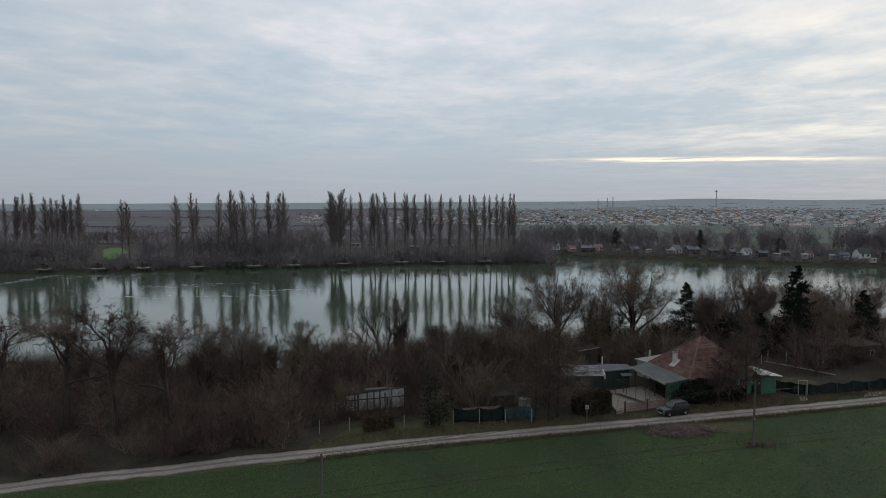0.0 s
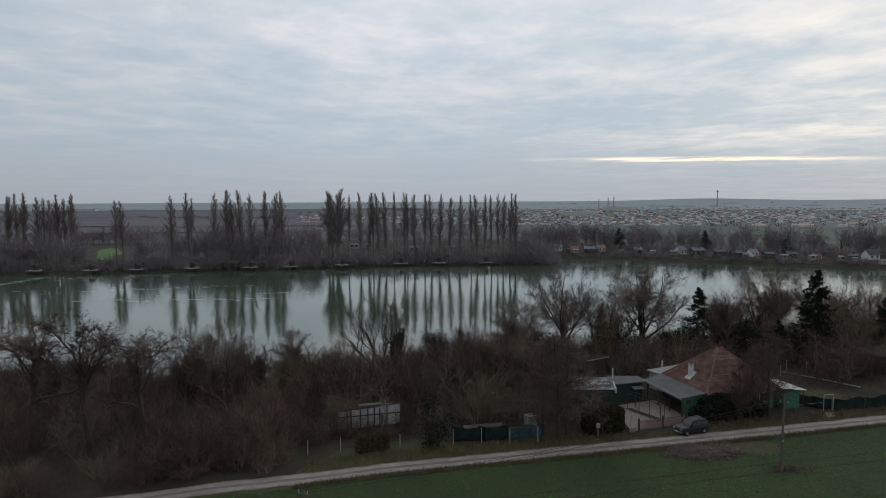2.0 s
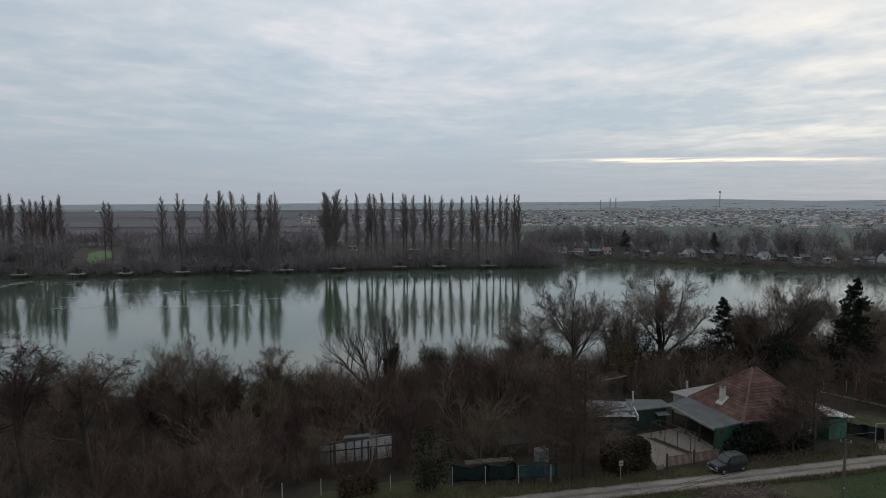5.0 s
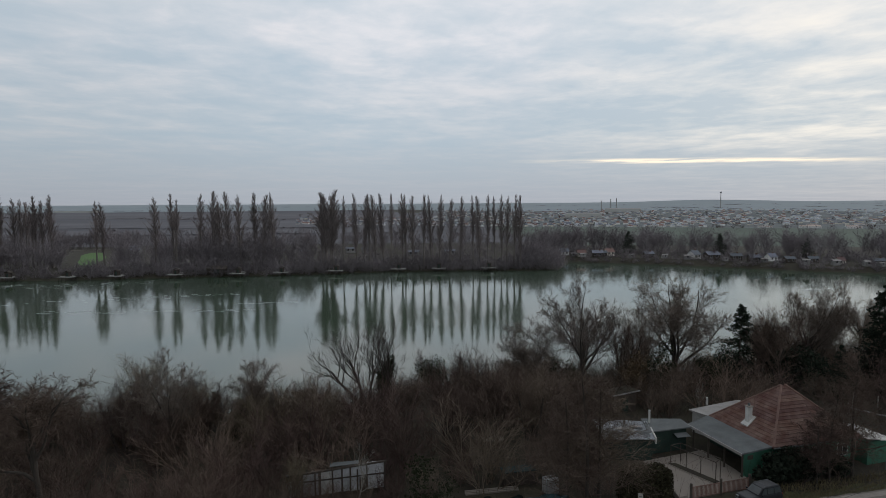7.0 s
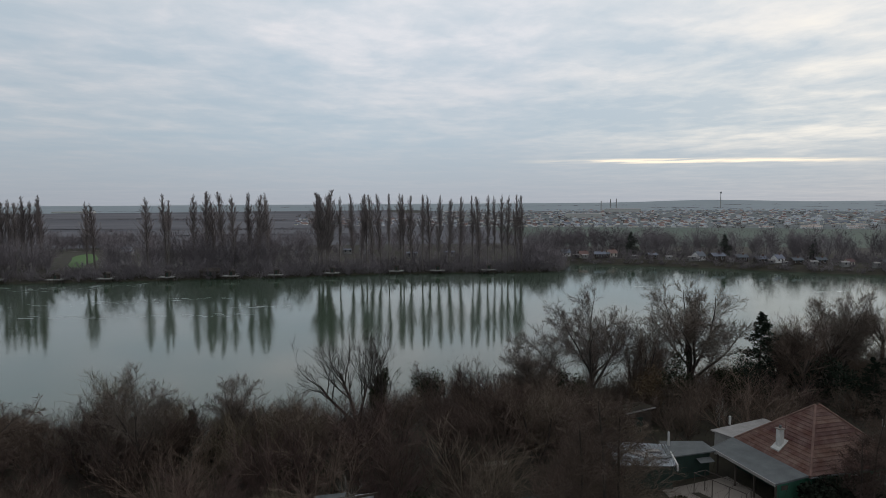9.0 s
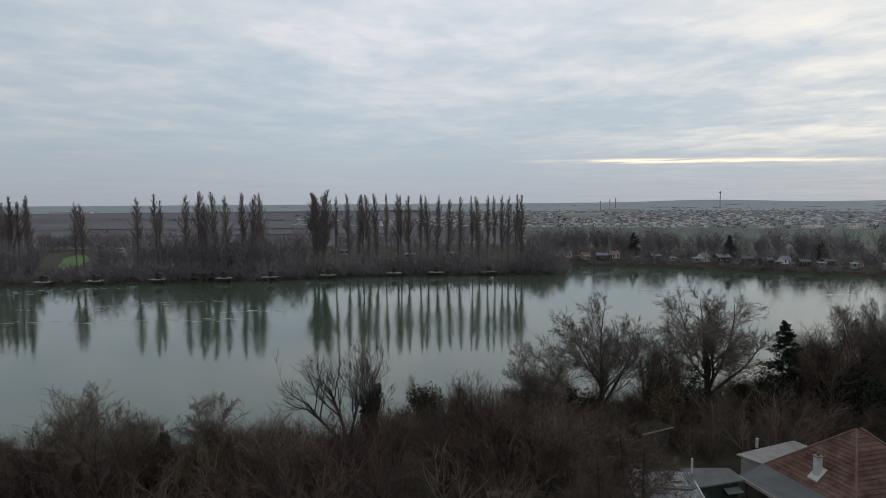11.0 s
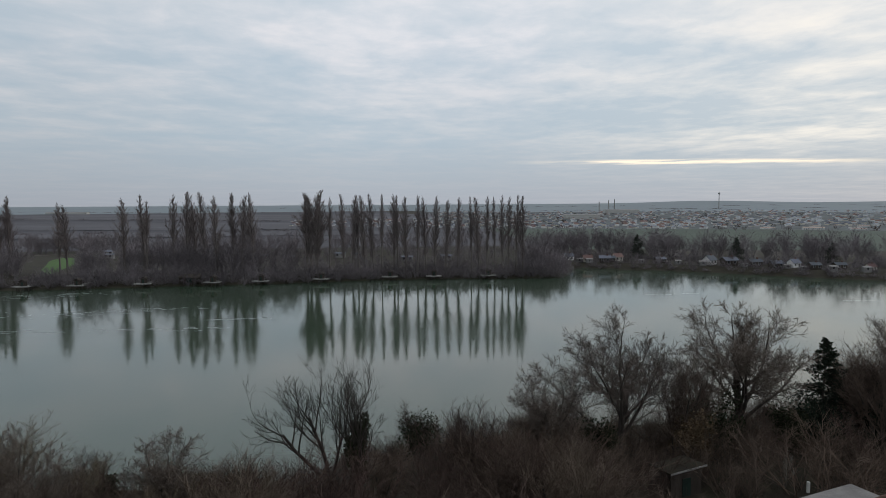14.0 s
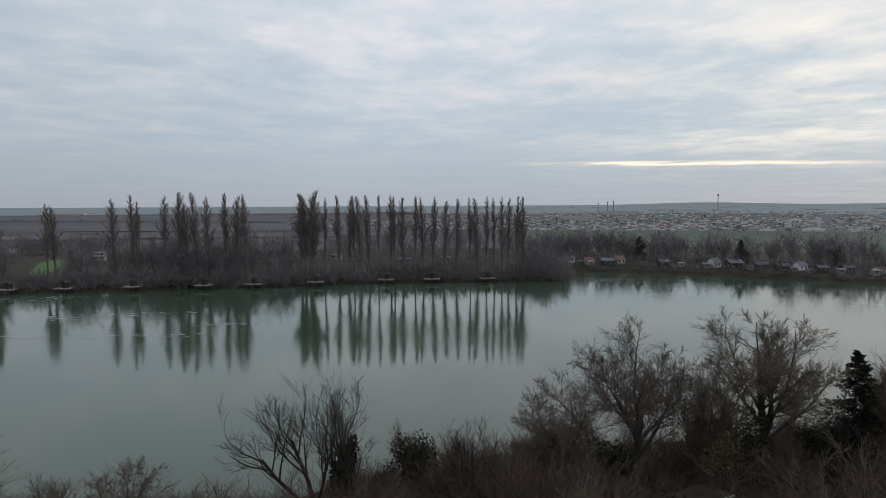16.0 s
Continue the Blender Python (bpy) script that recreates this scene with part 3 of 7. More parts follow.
def grow(seed, stems, levels):
    """Branches level by level. stems: start, way, length, radius arrays. Each level: seg, wander, lift, sides, taper,
    kids, (from, to), angle, spread, ratio, thin. Gives a list of (points, radii, sides) per level."""
    rng = np.random.default_rng(seed)
    start, way, length, radius = (np.asarray(a, float) for a in stems)
    out = []
    for lv in levels:
        n, b = lv["seg"], len(start)
        pts, w = [start], unit(way)
        lift = lv.get("lift", 0.0)
        for _ in range(n):
            w = unit(w + rng.normal(0, lv["wander"], (b, 3)) + np.array([0, 0, lift]))
            pts.append(pts[-1] + w * (length / n)[:, None])
        pts = np.stack(pts, 1)
        t = np.linspace(0, 1, n + 1)
        rad = radius[:, None] * (1 - (1 - lv.get("taper", 0.35)) * t)[None]
        out.append((pts, rad, lv.get("sides", 4)))
        k = lv.get("kids", 0)
        if not k:
            break
        f0, f1 = lv["span"]
        u = f0 + (f1 - f0) * (np.arange(k)[None] + rng.random((b, k))) / k
        idx = np.minimum((u * n).astype(int), n - 1)
        fr = (u * n - idx)[..., None]
        rows = np.arange(b)[:, None]
        p0, p1 = pts[rows, idx], pts[rows, idx + 1]
        pos = p0 * (1 - fr) + p1 * fr
        ax = unit(p1 - p0)
        rnd = unit(rng.normal(size=(b, k, 3)))
        perp = unit(rnd - ax * (rnd * ax).sum(-1, keepdims=True))
        ang = np.radians(lv["angle"] + rng.normal(0, lv.get("spread", 10), (b, k)))[..., None]
        cw = ax * np.cos(ang) + perp * np.sin(ang)
        shape = lv.get("shape")
        ratio = lv["ratio"] * rng.uniform(0.7, 1.2, (b, k)) * (shape(u) if shape else 1.0)
        start, way = pos.reshape(-1, 3), cw.reshape(-1, 3)
        length = (length[:, None] * ratio).ravel()
        radius = (rad[rows, idx] * lv.get("thin", 0.55)).ravel()
        lo = lv.get("least", 0.0)
        radius = np.maximum(radius, lo)
    return out


def tubes(groups):
    vs, fs, base = [], [], 0
    for pts, rad, sides in groups:
        b, n1, _ = pts.shape
        d = unit(np.gradient(pts, axis=1))
        ref = np.where(np.abs(d[..., 2:3]) < 0.9, np.array([0, 0, 1.0]), np.array([1.0, 0, 0]))
        a = unit(np.cross(d, ref))
        c = np.cross(d, a)
        if sides == 2:          # hair-thin twigs: one narrow blade each
            spin = np.random.default_rng(b).random((b, 1, 1)) * np.pi
            a = a * np.cos(spin) + c * np.sin(spin)
            ring = np.stack([pts - a * rad[..., None], pts + a * rad[..., None]], 2)
            vs.append(ring.reshape(-1, 3))
            i = base + np.arange(b * n1 * 2).reshape(b, n1, 2)
            fs.append(np.stack([i[:, :-1, 0], i[:, :-1, 1], i[:, 1:, 1], i[:, 1:, 0]], -1).reshape(-1, 4))
            base += b * n1 * 2
            continue
        k = np.arange(sides) * 2 * np.pi / sides
        ring = pts[:, :, None] + rad[..., None, None] * (a[:, :, None] * np.cos(k)[:, None] + c[:, :, None] * np.sin(k)[:, None])
        vs.append(ring.reshape(-1, 3))
        i = base + np.arange(b * n1 * sides).reshape(b, n1, sides)
        j = np.roll(i, -1, 2)
        fs.append(np.stack([i[:, :-1], j[:, :-1], j[:, 1:], i[:, 1:]], -1).reshape(-1, 4))
        base += b * n1 * sides
    return np.concatenate(vs), np.concatenate(fs)


def flakes(seed, centres, size, flat=0.3):
    """Small leaf-like faces at the given places."""
    rng = np.random.default_rng(seed)
    n = len(centres)
    a = unit(rng.normal(size=(n, 3)))
    b = unit(np.cross(a, rng.normal(size=(n, 3))))
    s = size * rng.uniform(0.6, 1.3, (n, 1))
    v = np.stack([centres - a * s - b * s * flat, centres + a * s - b * s * flat, centres + a * s * 0.7 + b * s, centres - a * s * 0.7 + b * s], 1)
    return v.reshape(-1, 3), np.arange(n * 4).reshape(n, 4)


def one_stem(h, r, lean=(0, 0)):
    return ([(0, 0, -0.3)], [(lean[0], lean[1], 1.0)], [h], [r])


def many_stems(seed, n, h, r, spread, base=0.5):
    rng = np.random.default_rng(seed)
    a = rng.random(n) * 6.283
    t = np.radians(rng.uniform(4, spread, n))
    way = np.stack([np.cos(a) * np.sin(t), np.sin(a) * np.sin(t), np.cos(t)], -1)
    start = np.stack([np.cos(a) * base * rng.random(n), np.sin(a) * base * rng.random(n), np.full(n, -0.3)], -1)
    return start, way, h * rng.uniform(0.7, 1.05, n), r * rng.uniform(0.6, 1.1, n)


def tree_meshes(name, groups, cut, bark, twig):
    """Trunk with limbs, and the crown of fine branches, as two meshes."""
    v, f = tubes(groups[:cut])
    trunk = mesh_np(name + "_trunk", v, f, bark, smooth=True)
    v, f = tubes(groups[cut:])
    return trunk, mesh_np(name + "_crown", v, f, twig)


def put_tree(name, meshes, x, y, height, label, category="tree", group="", turn=0.0, wide=1.0, z=None, scale=None, extra=()):
    """A tree whose meshes are 10 m tall, set at a place and height."""
    s = scale or height / 10.0
    ob = thing(name, label, category, group, (x, y, float(ground_z(x, y)) - 0.05 if z is None else z), turn)
    ob.scale = (s * wide, s * wide, s)
    for nm, me in zip(("trunk", "crown"), meshes):
        child(new(nm, me), ob)
    for nm, me in extra:
        child(new(nm, me), ob)
    return ob


def bare_tree(seed, kind):
    """10 m bare trees of several habits."""
    if kind == "spreading":      # a short thick trunk that forks into a fan of rising limbs
        st = one_stem(4.6, 0.27)
        lv = [dict(seg=5, wander=0.05, sides=9, taper=0.6, kids=11, span=(0.3, 1.0), angle=36, spread=13, ratio=1.3, thin=0.52, shape=lambda u: 1.15 - 0.3 * u),
              dict(seg=9, wander=0.085, lift=0.045, sides=6, taper=0.14, kids=11, span=(0.2, 0.98), angle=40, spread=10, ratio=0.38, thin=0.44, shape=lambda u: 1.25 - 0.7 * u),
              dict(seg=4, wander=0.10, lift=0.05, sides=4, taper=0.3, kids=10, span=(0.1, 1.0), angle=36, spread=10, ratio=0.42, thin=0.5, least=0.014),
              dict(seg=2, wander=0.12, lift=0.04, sides=2, taper=0.4, kids=7, span=(0.1, 1.0), angle=34, spread=10, ratio=0.52, thin=0.6, least=0.0105),
              dict(seg=1, wander=0.10, lift=0.03, sides=2, taper=0.5, kids=2, span=(0.2, 0.9), angle=30, spread=10, ratio=0.7, thin=0.8, least=0.009),
              dict(seg=1, wander=0.1, sides=2, taper=0.5)]
    elif kind == "snag":         # a leaning stem that forks into two arms with upright tines
        st = one_stem(5.0, 0.17, (-0.62, -0.1))
        lv = [dict(seg=6, wander=0.06, lift=0.05, sides=7, taper=0.6, kids=5, span=(0.5, 1.0), angle=36, spread=10, ratio=0.85, thin=0.62),
              dict(seg=7, wander=0.12, lift=0.13, sides=5, taper=0.25, kids=6, span=(0.25, 0.95), angle=36, spread=10, ratio=0.42, thin=0.5),
              dict(seg=4, wander=0.12, lift=0.13, sides=4, taper=0.35, kids=5, span=(0.2, 0.95), angle=32, spread=12, ratio=0.5, thin=0.55, least=0.012),
              dict(seg=3, wander=0.12, lift=0.12, sides=2, taper=0.4, kids=4, span=(0.2, 0.95), angle=30, spread=12, ratio=0.55, thin=0.6, least=0.009),
              dict(seg=1, wander=0.1, lift=0.1, sides=2, taper=0.4)]
    elif kind == "locust":       # tall stem, flat spreading top with crooked boughs and level sprays of twigs
        st = one_stem(5.6, 0.18)
        lv = [dict(seg=6, wander=0.05, sides=7, taper=0.65, kids=9, span=(0.55, 1.0), angle=40, spread=12, ratio=0.66, thin=0.66),
              dict(seg=9, wander=0.13, lift=0.01, sides=5, taper=0.3, kids=10, span=(0.3, 1.0), angle=46, spread=12, ratio=0.38, thin=0.52),
              dict(seg=5, wander=0.14, lift=0.03, sides=4, taper=0.4, kids=6, span=(0.2, 1.0), angle=44, spread=14, ratio=0.44, thin=0.6, least=0.016),
              dict(seg=3, wander=0.18, lift=0.02, sides=2, taper=0.5, kids=6, span=(0.15, 1.0), angle=42, spread=14, ratio=0.5, thin=0.7, least=0.011),
              dict(seg=1, wander=0.16, sides=2, taper=0.5, kids=2, span=(0.2, 0.9), angle=40, spread=14, ratio=0.7, thin=0.8, least=0.010),
              dict(seg=1, wander=0.2, sides=2, taper=0.5)]
        return [(q - np.maximum(q[..., 2:] - 6.2, 0) * np.array([0, 0, 0.3]), r, k) for q, r, k in grow(seed, st, lv)]
    elif kind == "upright":      # narrow tree of steep shoots
        st = many_stems(seed, 4, 6.5, 0.13, 14, 0.3)
        lv = [dict(seg=5, wander=0.06, lift=0.03, sides=6, taper=0.4, kids=8, span=(0.2, 1.0), angle=26, spread=8, ratio=0.5, thin=0.55),
              dict(seg=4, wander=0.09, lift=0.10, sides=4, taper=0.4, kids=7, span=(0.15, 1.0), angle=26, spread=8, ratio=0.52, thin=0.55, least=0.012),
              dict(seg=3, wander=0.12, lift=0.10, sides=3, taper=0.5, kids=7, span=(0.1, 1.0), angle=27, spread=10, ratio=0.6, thin=0.6, least=0.010),
              dict(seg=2, wander=0.12, lift=0.08, sides=2, taper=0.4, kids=2, span=(0.2, 0.9), angle=26, spread=10, ratio=0.6, thin=0.8, least=0.008),
              dict(seg=1, wander=0.1, sides=2, taper=0.5)]
    elif kind == "dead":         # a few long forks with upright tines and a haze of fine shoots
        st = many_stems(seed, 2, 5.5, 0.15, 20, 0.2)
        lv = [dict(seg=6, wander=0.07, lift=0.03, sides=7, taper=0.55, kids=6, span=(0.3, 1.0), angle=28, spread=8, ratio=0.78, thin=0.6),
              dict(seg=7, wander=0.09, lift=0.09, sides=5, taper=0.25, kids=7, span=(0.2, 0.95), angle=32, spread=10, ratio=0.45, thin=0.5),
              dict(seg=5, wander=0.10, lift=0.10, sides=4, taper=0.35, kids=6, span=(0.2, 0.95), angle=30, spread=10, ratio=0.5, thin=0.55, least=0.011),
              dict(seg=3, wander=0.10, lift=0.10, sides=2, taper=0.4, kids=5, span=(0.15, 0.95), angle=30, spread=10, ratio=0.5, thin=0.7, least=0.008),
              dict(seg=1, wander=0.1, lift=0.1, sides=2, taper=0.4)]
    else:                        # "dense": an airy brown crown of fine twigs on a straight stem
        st = one_stem(9.2, 0.13)
        lv = [dict(seg=7, wander=0.03, sides=7, taper=0.2, kids=26, span=(0.16, 0.98), angle=60, spread=9, ratio=0.30, thin=0.4, shape=lambda u: 1.25 - 0.85 * u),
              dict(seg=4, wander=0.12, lift=0.07, sides=4, taper=0.4, kids=9, span=(0.1, 1.0), angle=42, spread=12, ratio=0.5, thin=0.5, least=0.012),
              dict(seg=3, wander=0.14, lift=0.05, sides=2, taper=0.5, kids=8, span=(0.1, 1.0), angle=38, spread=14, ratio=0.6, thin=0.6, least=0.009),
              dict(seg=1, wander=0.14, lift=0.03, sides=2, taper=0.5, kids=3, span=(0.1, 0.9), angle=36, spread=14, ratio=0.6, thin=0.8, least=0.0075),
              dict(seg=1, wander=0.1, sides=2, taper=0.5)]
    return grow(seed, st, lv)


def fit_height(groups, h=10.0):
    top = max(float(g[0][..., 2].max()) for g in groups)
    k = h / top
    return [(p * k, r * k, s) for p, r, s in groups]


def shrub(seed, stems=11, h=2.6, spread=34, kids=(9, 11), least=0.0074, coarse=0):
    st = many_stems(seed, stems, h, 0.032, spread, 0.9)
    lv = [dict(seg=4 - coarse, wander=0.09, lift=0.05, sides=3 - coarse // 2, taper=0.4, kids=kids[0], span=(0.06, 1.0), angle=32, spread=12, ratio=0.5, thin=0.55, least=least),
          dict(seg=3 - coarse // 2, wander=0.12, lift=0.08, sides=2, taper=0.5, kids=kids[1], span=(0.05, 1.0), angle=32, spread=14, ratio=0.45, thin=0.7, least=least * 0.85),
          dict(seg=1, wander=0.14, lift=0.06, sides=2, taper=0.5)]
    return fit_height(grow(seed, st, lv), 4.0)


def poplar(seed, fat=1.0, low=0.2):
    """A 10 m spindle: a straight stem with steep, close branches that end in a point."""
    st = one_stem(9.7, 0.10)
    lv = [dict(seg=8, wander=0.010, sides=6, taper=0.08, kids=76, span=(low, 0.985), angle=17, spread=4, ratio=0.25 * fat, thin=0.40, shape=lambda u: (1.2 * (1 - u) ** 0.85 + 0.06) * np.clip((u - low) / 0.2, 0.35, 1)),
          dict(seg=3, wander=0.03, lift=0.04, sides=3, taper=0.4, kids=9, span=(0.05, 1.0), angle=15, spread=5, ratio=0.40, thin=0.6, least=0.011),
          dict(seg=2, wander=0.05, lift=0.10, sides=2, taper=0.4, kids=3, span=(0.1, 1.0), angle=15, spread=6, ratio=0.55, thin=0.8, least=0.010),
          dict(seg=1, wander=0.05, lift=0.1, sides=2, taper=0.5)]
    return fit_height(grow(seed, st, lv))


def far_tree(seed, kids=(9, 5, 3)):
    """A 10 m round-headed bare tree for woods seen from afar."""
    st = many_stems(seed, 3, 6.6, 0.09, 12, 0.4)
    lv = [dict(seg=3, wander=0.05, lift=0.03, sides=3, taper=0.3, kids=kids[0], span=(0.2, 1.0), angle=34, spread=10, ratio=0.42, thin=0.55),
          dict(seg=2, wander=0.10, lift=0.08, sides=2, taper=0.4, kids=kids[1], span=(0.12, 1.0), angle=34, spread=10, ratio=0.5, thin=0.6, least=0.032),
          dict(seg=1, wander=0.12, lift=0.08, sides=2, taper=0.5, kids=kids[2], span=(0.15, 1.0), angle=32, spread=12, ratio=0.7, thin=0.8, least=0.024),
          dict(seg=1, wander=0.12, sides=2, taper=0.5)]
    return tubes(fit_height(grow(seed, st, lv)))


def join(pieces):
    """One mesh's arrays from (verts, faces, place, height scale, width scale, turn)."""
    vs, fs, base = [], [], 0
    for v, f, at, s, w, a in pieces:
        c, n = math.cos(a), math.sin(a)
        q = np.stack([(v[:, 0] * c - v[:, 1] * n) * w, (v[:, 0] * n + v[:, 1] * c) * w, v[:, 2] * s], -1) + np.array(at)
        vs.append(q)
        fs.append(f + base)
        base += len(v)
    return np.concatenate(vs), np.concatenate(fs)


def spruce(seed, needles):
    """A 10 m spruce: whorls of hanging boughs, longest low down, with needles along the twigs."""
    st = one_stem(9.9, 0.14)
    whorl = lambda u: (1.04 - u) ** 0.9 * (0.78 + 0.3 * np.abs(np.sin(u * 34)))
    lv = [dict(seg=6, wander=0.008, sides=7, taper=0.06, kids=128, span=(0.05, 0.995), angle=99, spread=7, ratio=0.29, thin=0.22, shape=whorl),
          dict(seg=4, wander=0.05, lift=0.05, sides=3, taper=0.3, kids=9, span=(0.12, 1.0), angle=50, spread=9, ratio=0.34, thin=0.6, least=0.007),
          dict(seg=2, wander=0.08, lift=-0.10, sides=2, taper=0.4)]
    g = fit_height(grow(seed, st, lv))
    rng = np.random.default_rng(seed)
    tips = np.concatenate([g[1][0][:, 2:].reshape(-1, 3), g[2][0].reshape(-1, 3), g[2][0][:, 1:].reshape(-1, 3)])
    tips = np.repeat(tips, 4, 0) + rng.normal(0, 0.035, (len(tips) * 4, 3)) - np.array([0, 0, 0.03])
    v, f = flakes(seed, tips, 0.06, 0.16)
    tv, tf = tubes(g)
    return mesh_np("spruce_trunk", tv, tf, M["bark"], True), mesh_np("spruce_needles", v, f, needles)


def leaf_mass(name, seed, n, centre, radii, size, mat):
    """An uneven mass of leaves round some inner stems."""
    rng = np.random.default_rng(seed)
    lobes = rng.normal(0, 0.5, (9, 3)) * np.array(radii) + np.array(centre)
    c = lobes[rng.integers(0, 9, n)] + unit(rng.normal(size=(n, 3))) * (rng.random((n, 1)) ** 0.5) * np.array(radii) * 0.62
    v, f = flakes(seed, c, size)
    return mesh_np(name, v, f, mat)

SP = [tree_meshes("spreading", fit_height(bare_tree(s, "spreading")), 2, M["bark"], M["willow_twig"]) for s in (11, 12, 13)]
LO = [tree_meshes("locust", fit_height(bare_tree(s, "locust")), 2, M["bark"], M["twig"]) for s in (21, 22)]
UP = [tree_meshes("upright", fit_height(bare_tree(s, "upright")), 1, M["bark"], M["twig"]) for s in (31, 32)]
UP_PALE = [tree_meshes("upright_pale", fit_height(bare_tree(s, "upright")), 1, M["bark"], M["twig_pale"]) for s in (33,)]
DE = [tree_meshes("dead", fit_height(bare_tree(s, "dead")), 2, M["bark"], M["bark"]) for s in (41, 42, 43)]
SNAG = tree_meshes("snag", fit_height(bare_tree(47, "snag")), 2, M["bark"], M["bark"])
DN = [tree_meshes("dense", fit_height(bare_tree(s, "dense")), 1, M["bark"], M["twig"]) for s in (51, 52)]
SPRUCE = [spruce(61, M["needle"]), spruce(62, M["pine"])]
WHITE = tree_meshes("white_birch", fit_height(bare_tree(48, "snag")), 1, M["white_bark"], M["white_bark"])
SHRUBS, SHRUB_ARRAYS = [], []
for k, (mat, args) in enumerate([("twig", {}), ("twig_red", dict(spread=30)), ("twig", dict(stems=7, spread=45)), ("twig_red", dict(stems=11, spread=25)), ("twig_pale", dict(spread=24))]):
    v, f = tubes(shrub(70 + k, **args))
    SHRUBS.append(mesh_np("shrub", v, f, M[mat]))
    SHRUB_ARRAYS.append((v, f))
POPLARS = [tree_meshes("poplar", poplar(s, fat, low), 1, M["poplar_bark"], M["poplar_twig"]) for s, fat, low in ((91, 0.85, 0.22), (92, 1.0, 0.18), (93, 0.75, 0.3))]

# tall trees of the near bank
for x, y, top, mesh, wide, turn in ((-44.5, 69, 18.0, 0, 0.85, 20), (-38.2, 69, 17.2, 1, 0.85, 80), (-32.1, 69, 16.6, 0, 0.85, 200), (-52.5, 70, 16.4, 1, 0.95, 150), (-60, 71, 15.8, 0, 0.95, 290)):
    put_tree("locust_tree", LO[mesh], x, y, top - 2, "bare dark locust tree with a flat crooked crown", "tree", "locust trees by the track", turn, wide)
put_tree("willow_tree", SP[2], 17.0, 106, 16.7, "large bare willow with broad arching limbs", turn=70, wide=1.15)
put_tree("willow_tree", SP[1], 33.0, 113, 16.0, "large bare willow with a round crown by the water", turn=120, wide=1.2)
put_tree("willow_tree", SP[0], 10.4, 105, 11.6, "broad bare willow by the water", turn=150, wide=1.3)
put_tree("ash_tree", UP[0], 23.8, 107, 14.5, "bare upright stem beside the large willow", turn=200, wide=1.0)
put_tree("ash_tree", UP[0], 46, 112.5, 12.0, "bare upright tree beside a dark conifer", turn=250, wide=1.3)
put_tree("ash_tree", UP[1], 49.5, 114, 11.5, "bare upright tree on the bank", turn=120, wide=1.3)
put_tree("willow_tree", SP[0], 53.6, 116, 15.2, "bare broad tree on the bank behind a spruce", turn=250, wide=0.95)
put_tree("ash_tree", UP[1], 27.5, 110, 11.0, "bare upright tree between two willows", turn=20, wide=1.3)
put_tree("ash_tree", UP[0], 47.5, 118.5, 11.5, "bare tree with several dark stems by the water", turn=140, wide=1.3)
put_tree("alder_tree", SP[2], 58.5, 121, 12.0, "dark bare tree on the bank", turn=40, wide=0.9)
put_tree("ash_tree", UP[0], 66, 116, 12.0, "bare upright tree on the bank", turn=70, wide=1.4)
put_tree("willow_tree", SP[2], 63, 130, 13.0, "bare grey-brown tree on the bank", turn=10)
put_tree("willow_tree", SP[0], 76, 138, 12.0, "bare grey-brown tree on the bank", turn=100)
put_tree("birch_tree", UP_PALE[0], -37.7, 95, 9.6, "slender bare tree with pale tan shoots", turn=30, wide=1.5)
put_tree("alder_tree", SP[0], -23.0, 92.2, 9.9, "bare round-topped tree with ivy on its stem", turn=200, wide=1.15)
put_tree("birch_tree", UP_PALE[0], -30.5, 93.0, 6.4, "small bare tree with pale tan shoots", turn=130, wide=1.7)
for x, y, h, k, w in ((-45, 90, 7.4, 0, 1.5), (-27.5, 88, 8.6, 1, 1.4), (-17.8, 93, 7.6, 0, 1.6), (-35, 86, 9.0, 1, 1.4), (-52, 86, 8.8, 0, 1.5), (-15.5, 87.5, 8.8, 1, 1.5), (-5.5, 96, 7.0, 0, 1.5), (5.5, 95, 8.2, 1, 1.5), (-0.5, 90, 8.8, 0, 1.5), (8.5, 90, 9.2, 1, 1.4)):
    put_tree("thicket_tree", UP[k], x, y, h, "bare many-stemmed tree in the thicket", "tree", "trees in the thicket", x * 31 % 360, w)
put_tree("ash_tree", SP[2], -29.6, 84.5, 12.2, "bare tree with a thick leaning stem in the thicket", turn=110, wide=0.9)
put_tree("ash_tree", UP[0], -33.5, 101, 6.0, "small bare upright tree in the thicket", turn=60, wide=1.2)
put_tree("young_birch", WHITE, 31.6, 100.8, 4.2, "young bare tree with a white stem in the garden", turn=60, wide=1.0)
put_tree("birch_tree", WHITE, -8.6, 75.2, 6.2, "small bare tree with pale limbs before the garden hut", turn=150, wide=0.9)
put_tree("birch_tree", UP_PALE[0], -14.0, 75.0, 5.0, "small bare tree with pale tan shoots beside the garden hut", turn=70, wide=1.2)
put_tree("dead_tree", SNAG, -12.4, 103.5, 11.8, "dead leaning tree with crooked forked limbs")
put_tree("dead_tree", DE[1], -12.0, 105.5, 12.8, "half-dead bare tree with upright forks", turn=40)
put_tree("dead_tree", DE[2], -8.8, 102.5, 12.8, "half-dead bare tree with ivy on its stem", turn=300)
put_tree("ash_tree", UP[0], -3.3, 107, 7.0, "bare tree with dark ivy in its top", turn=10, wide=1.2)
put_tree("ash_tree", UP[1], 2.6, 101.5, 8.8, "narrow bare tree of upright shoots", turn=50, wide=1.1)
put_tree("larch_tree", DN[0], 11.4, 73.4, 14.0, "bare brown fine-twigged garden tree", turn=0, wide=1.15)
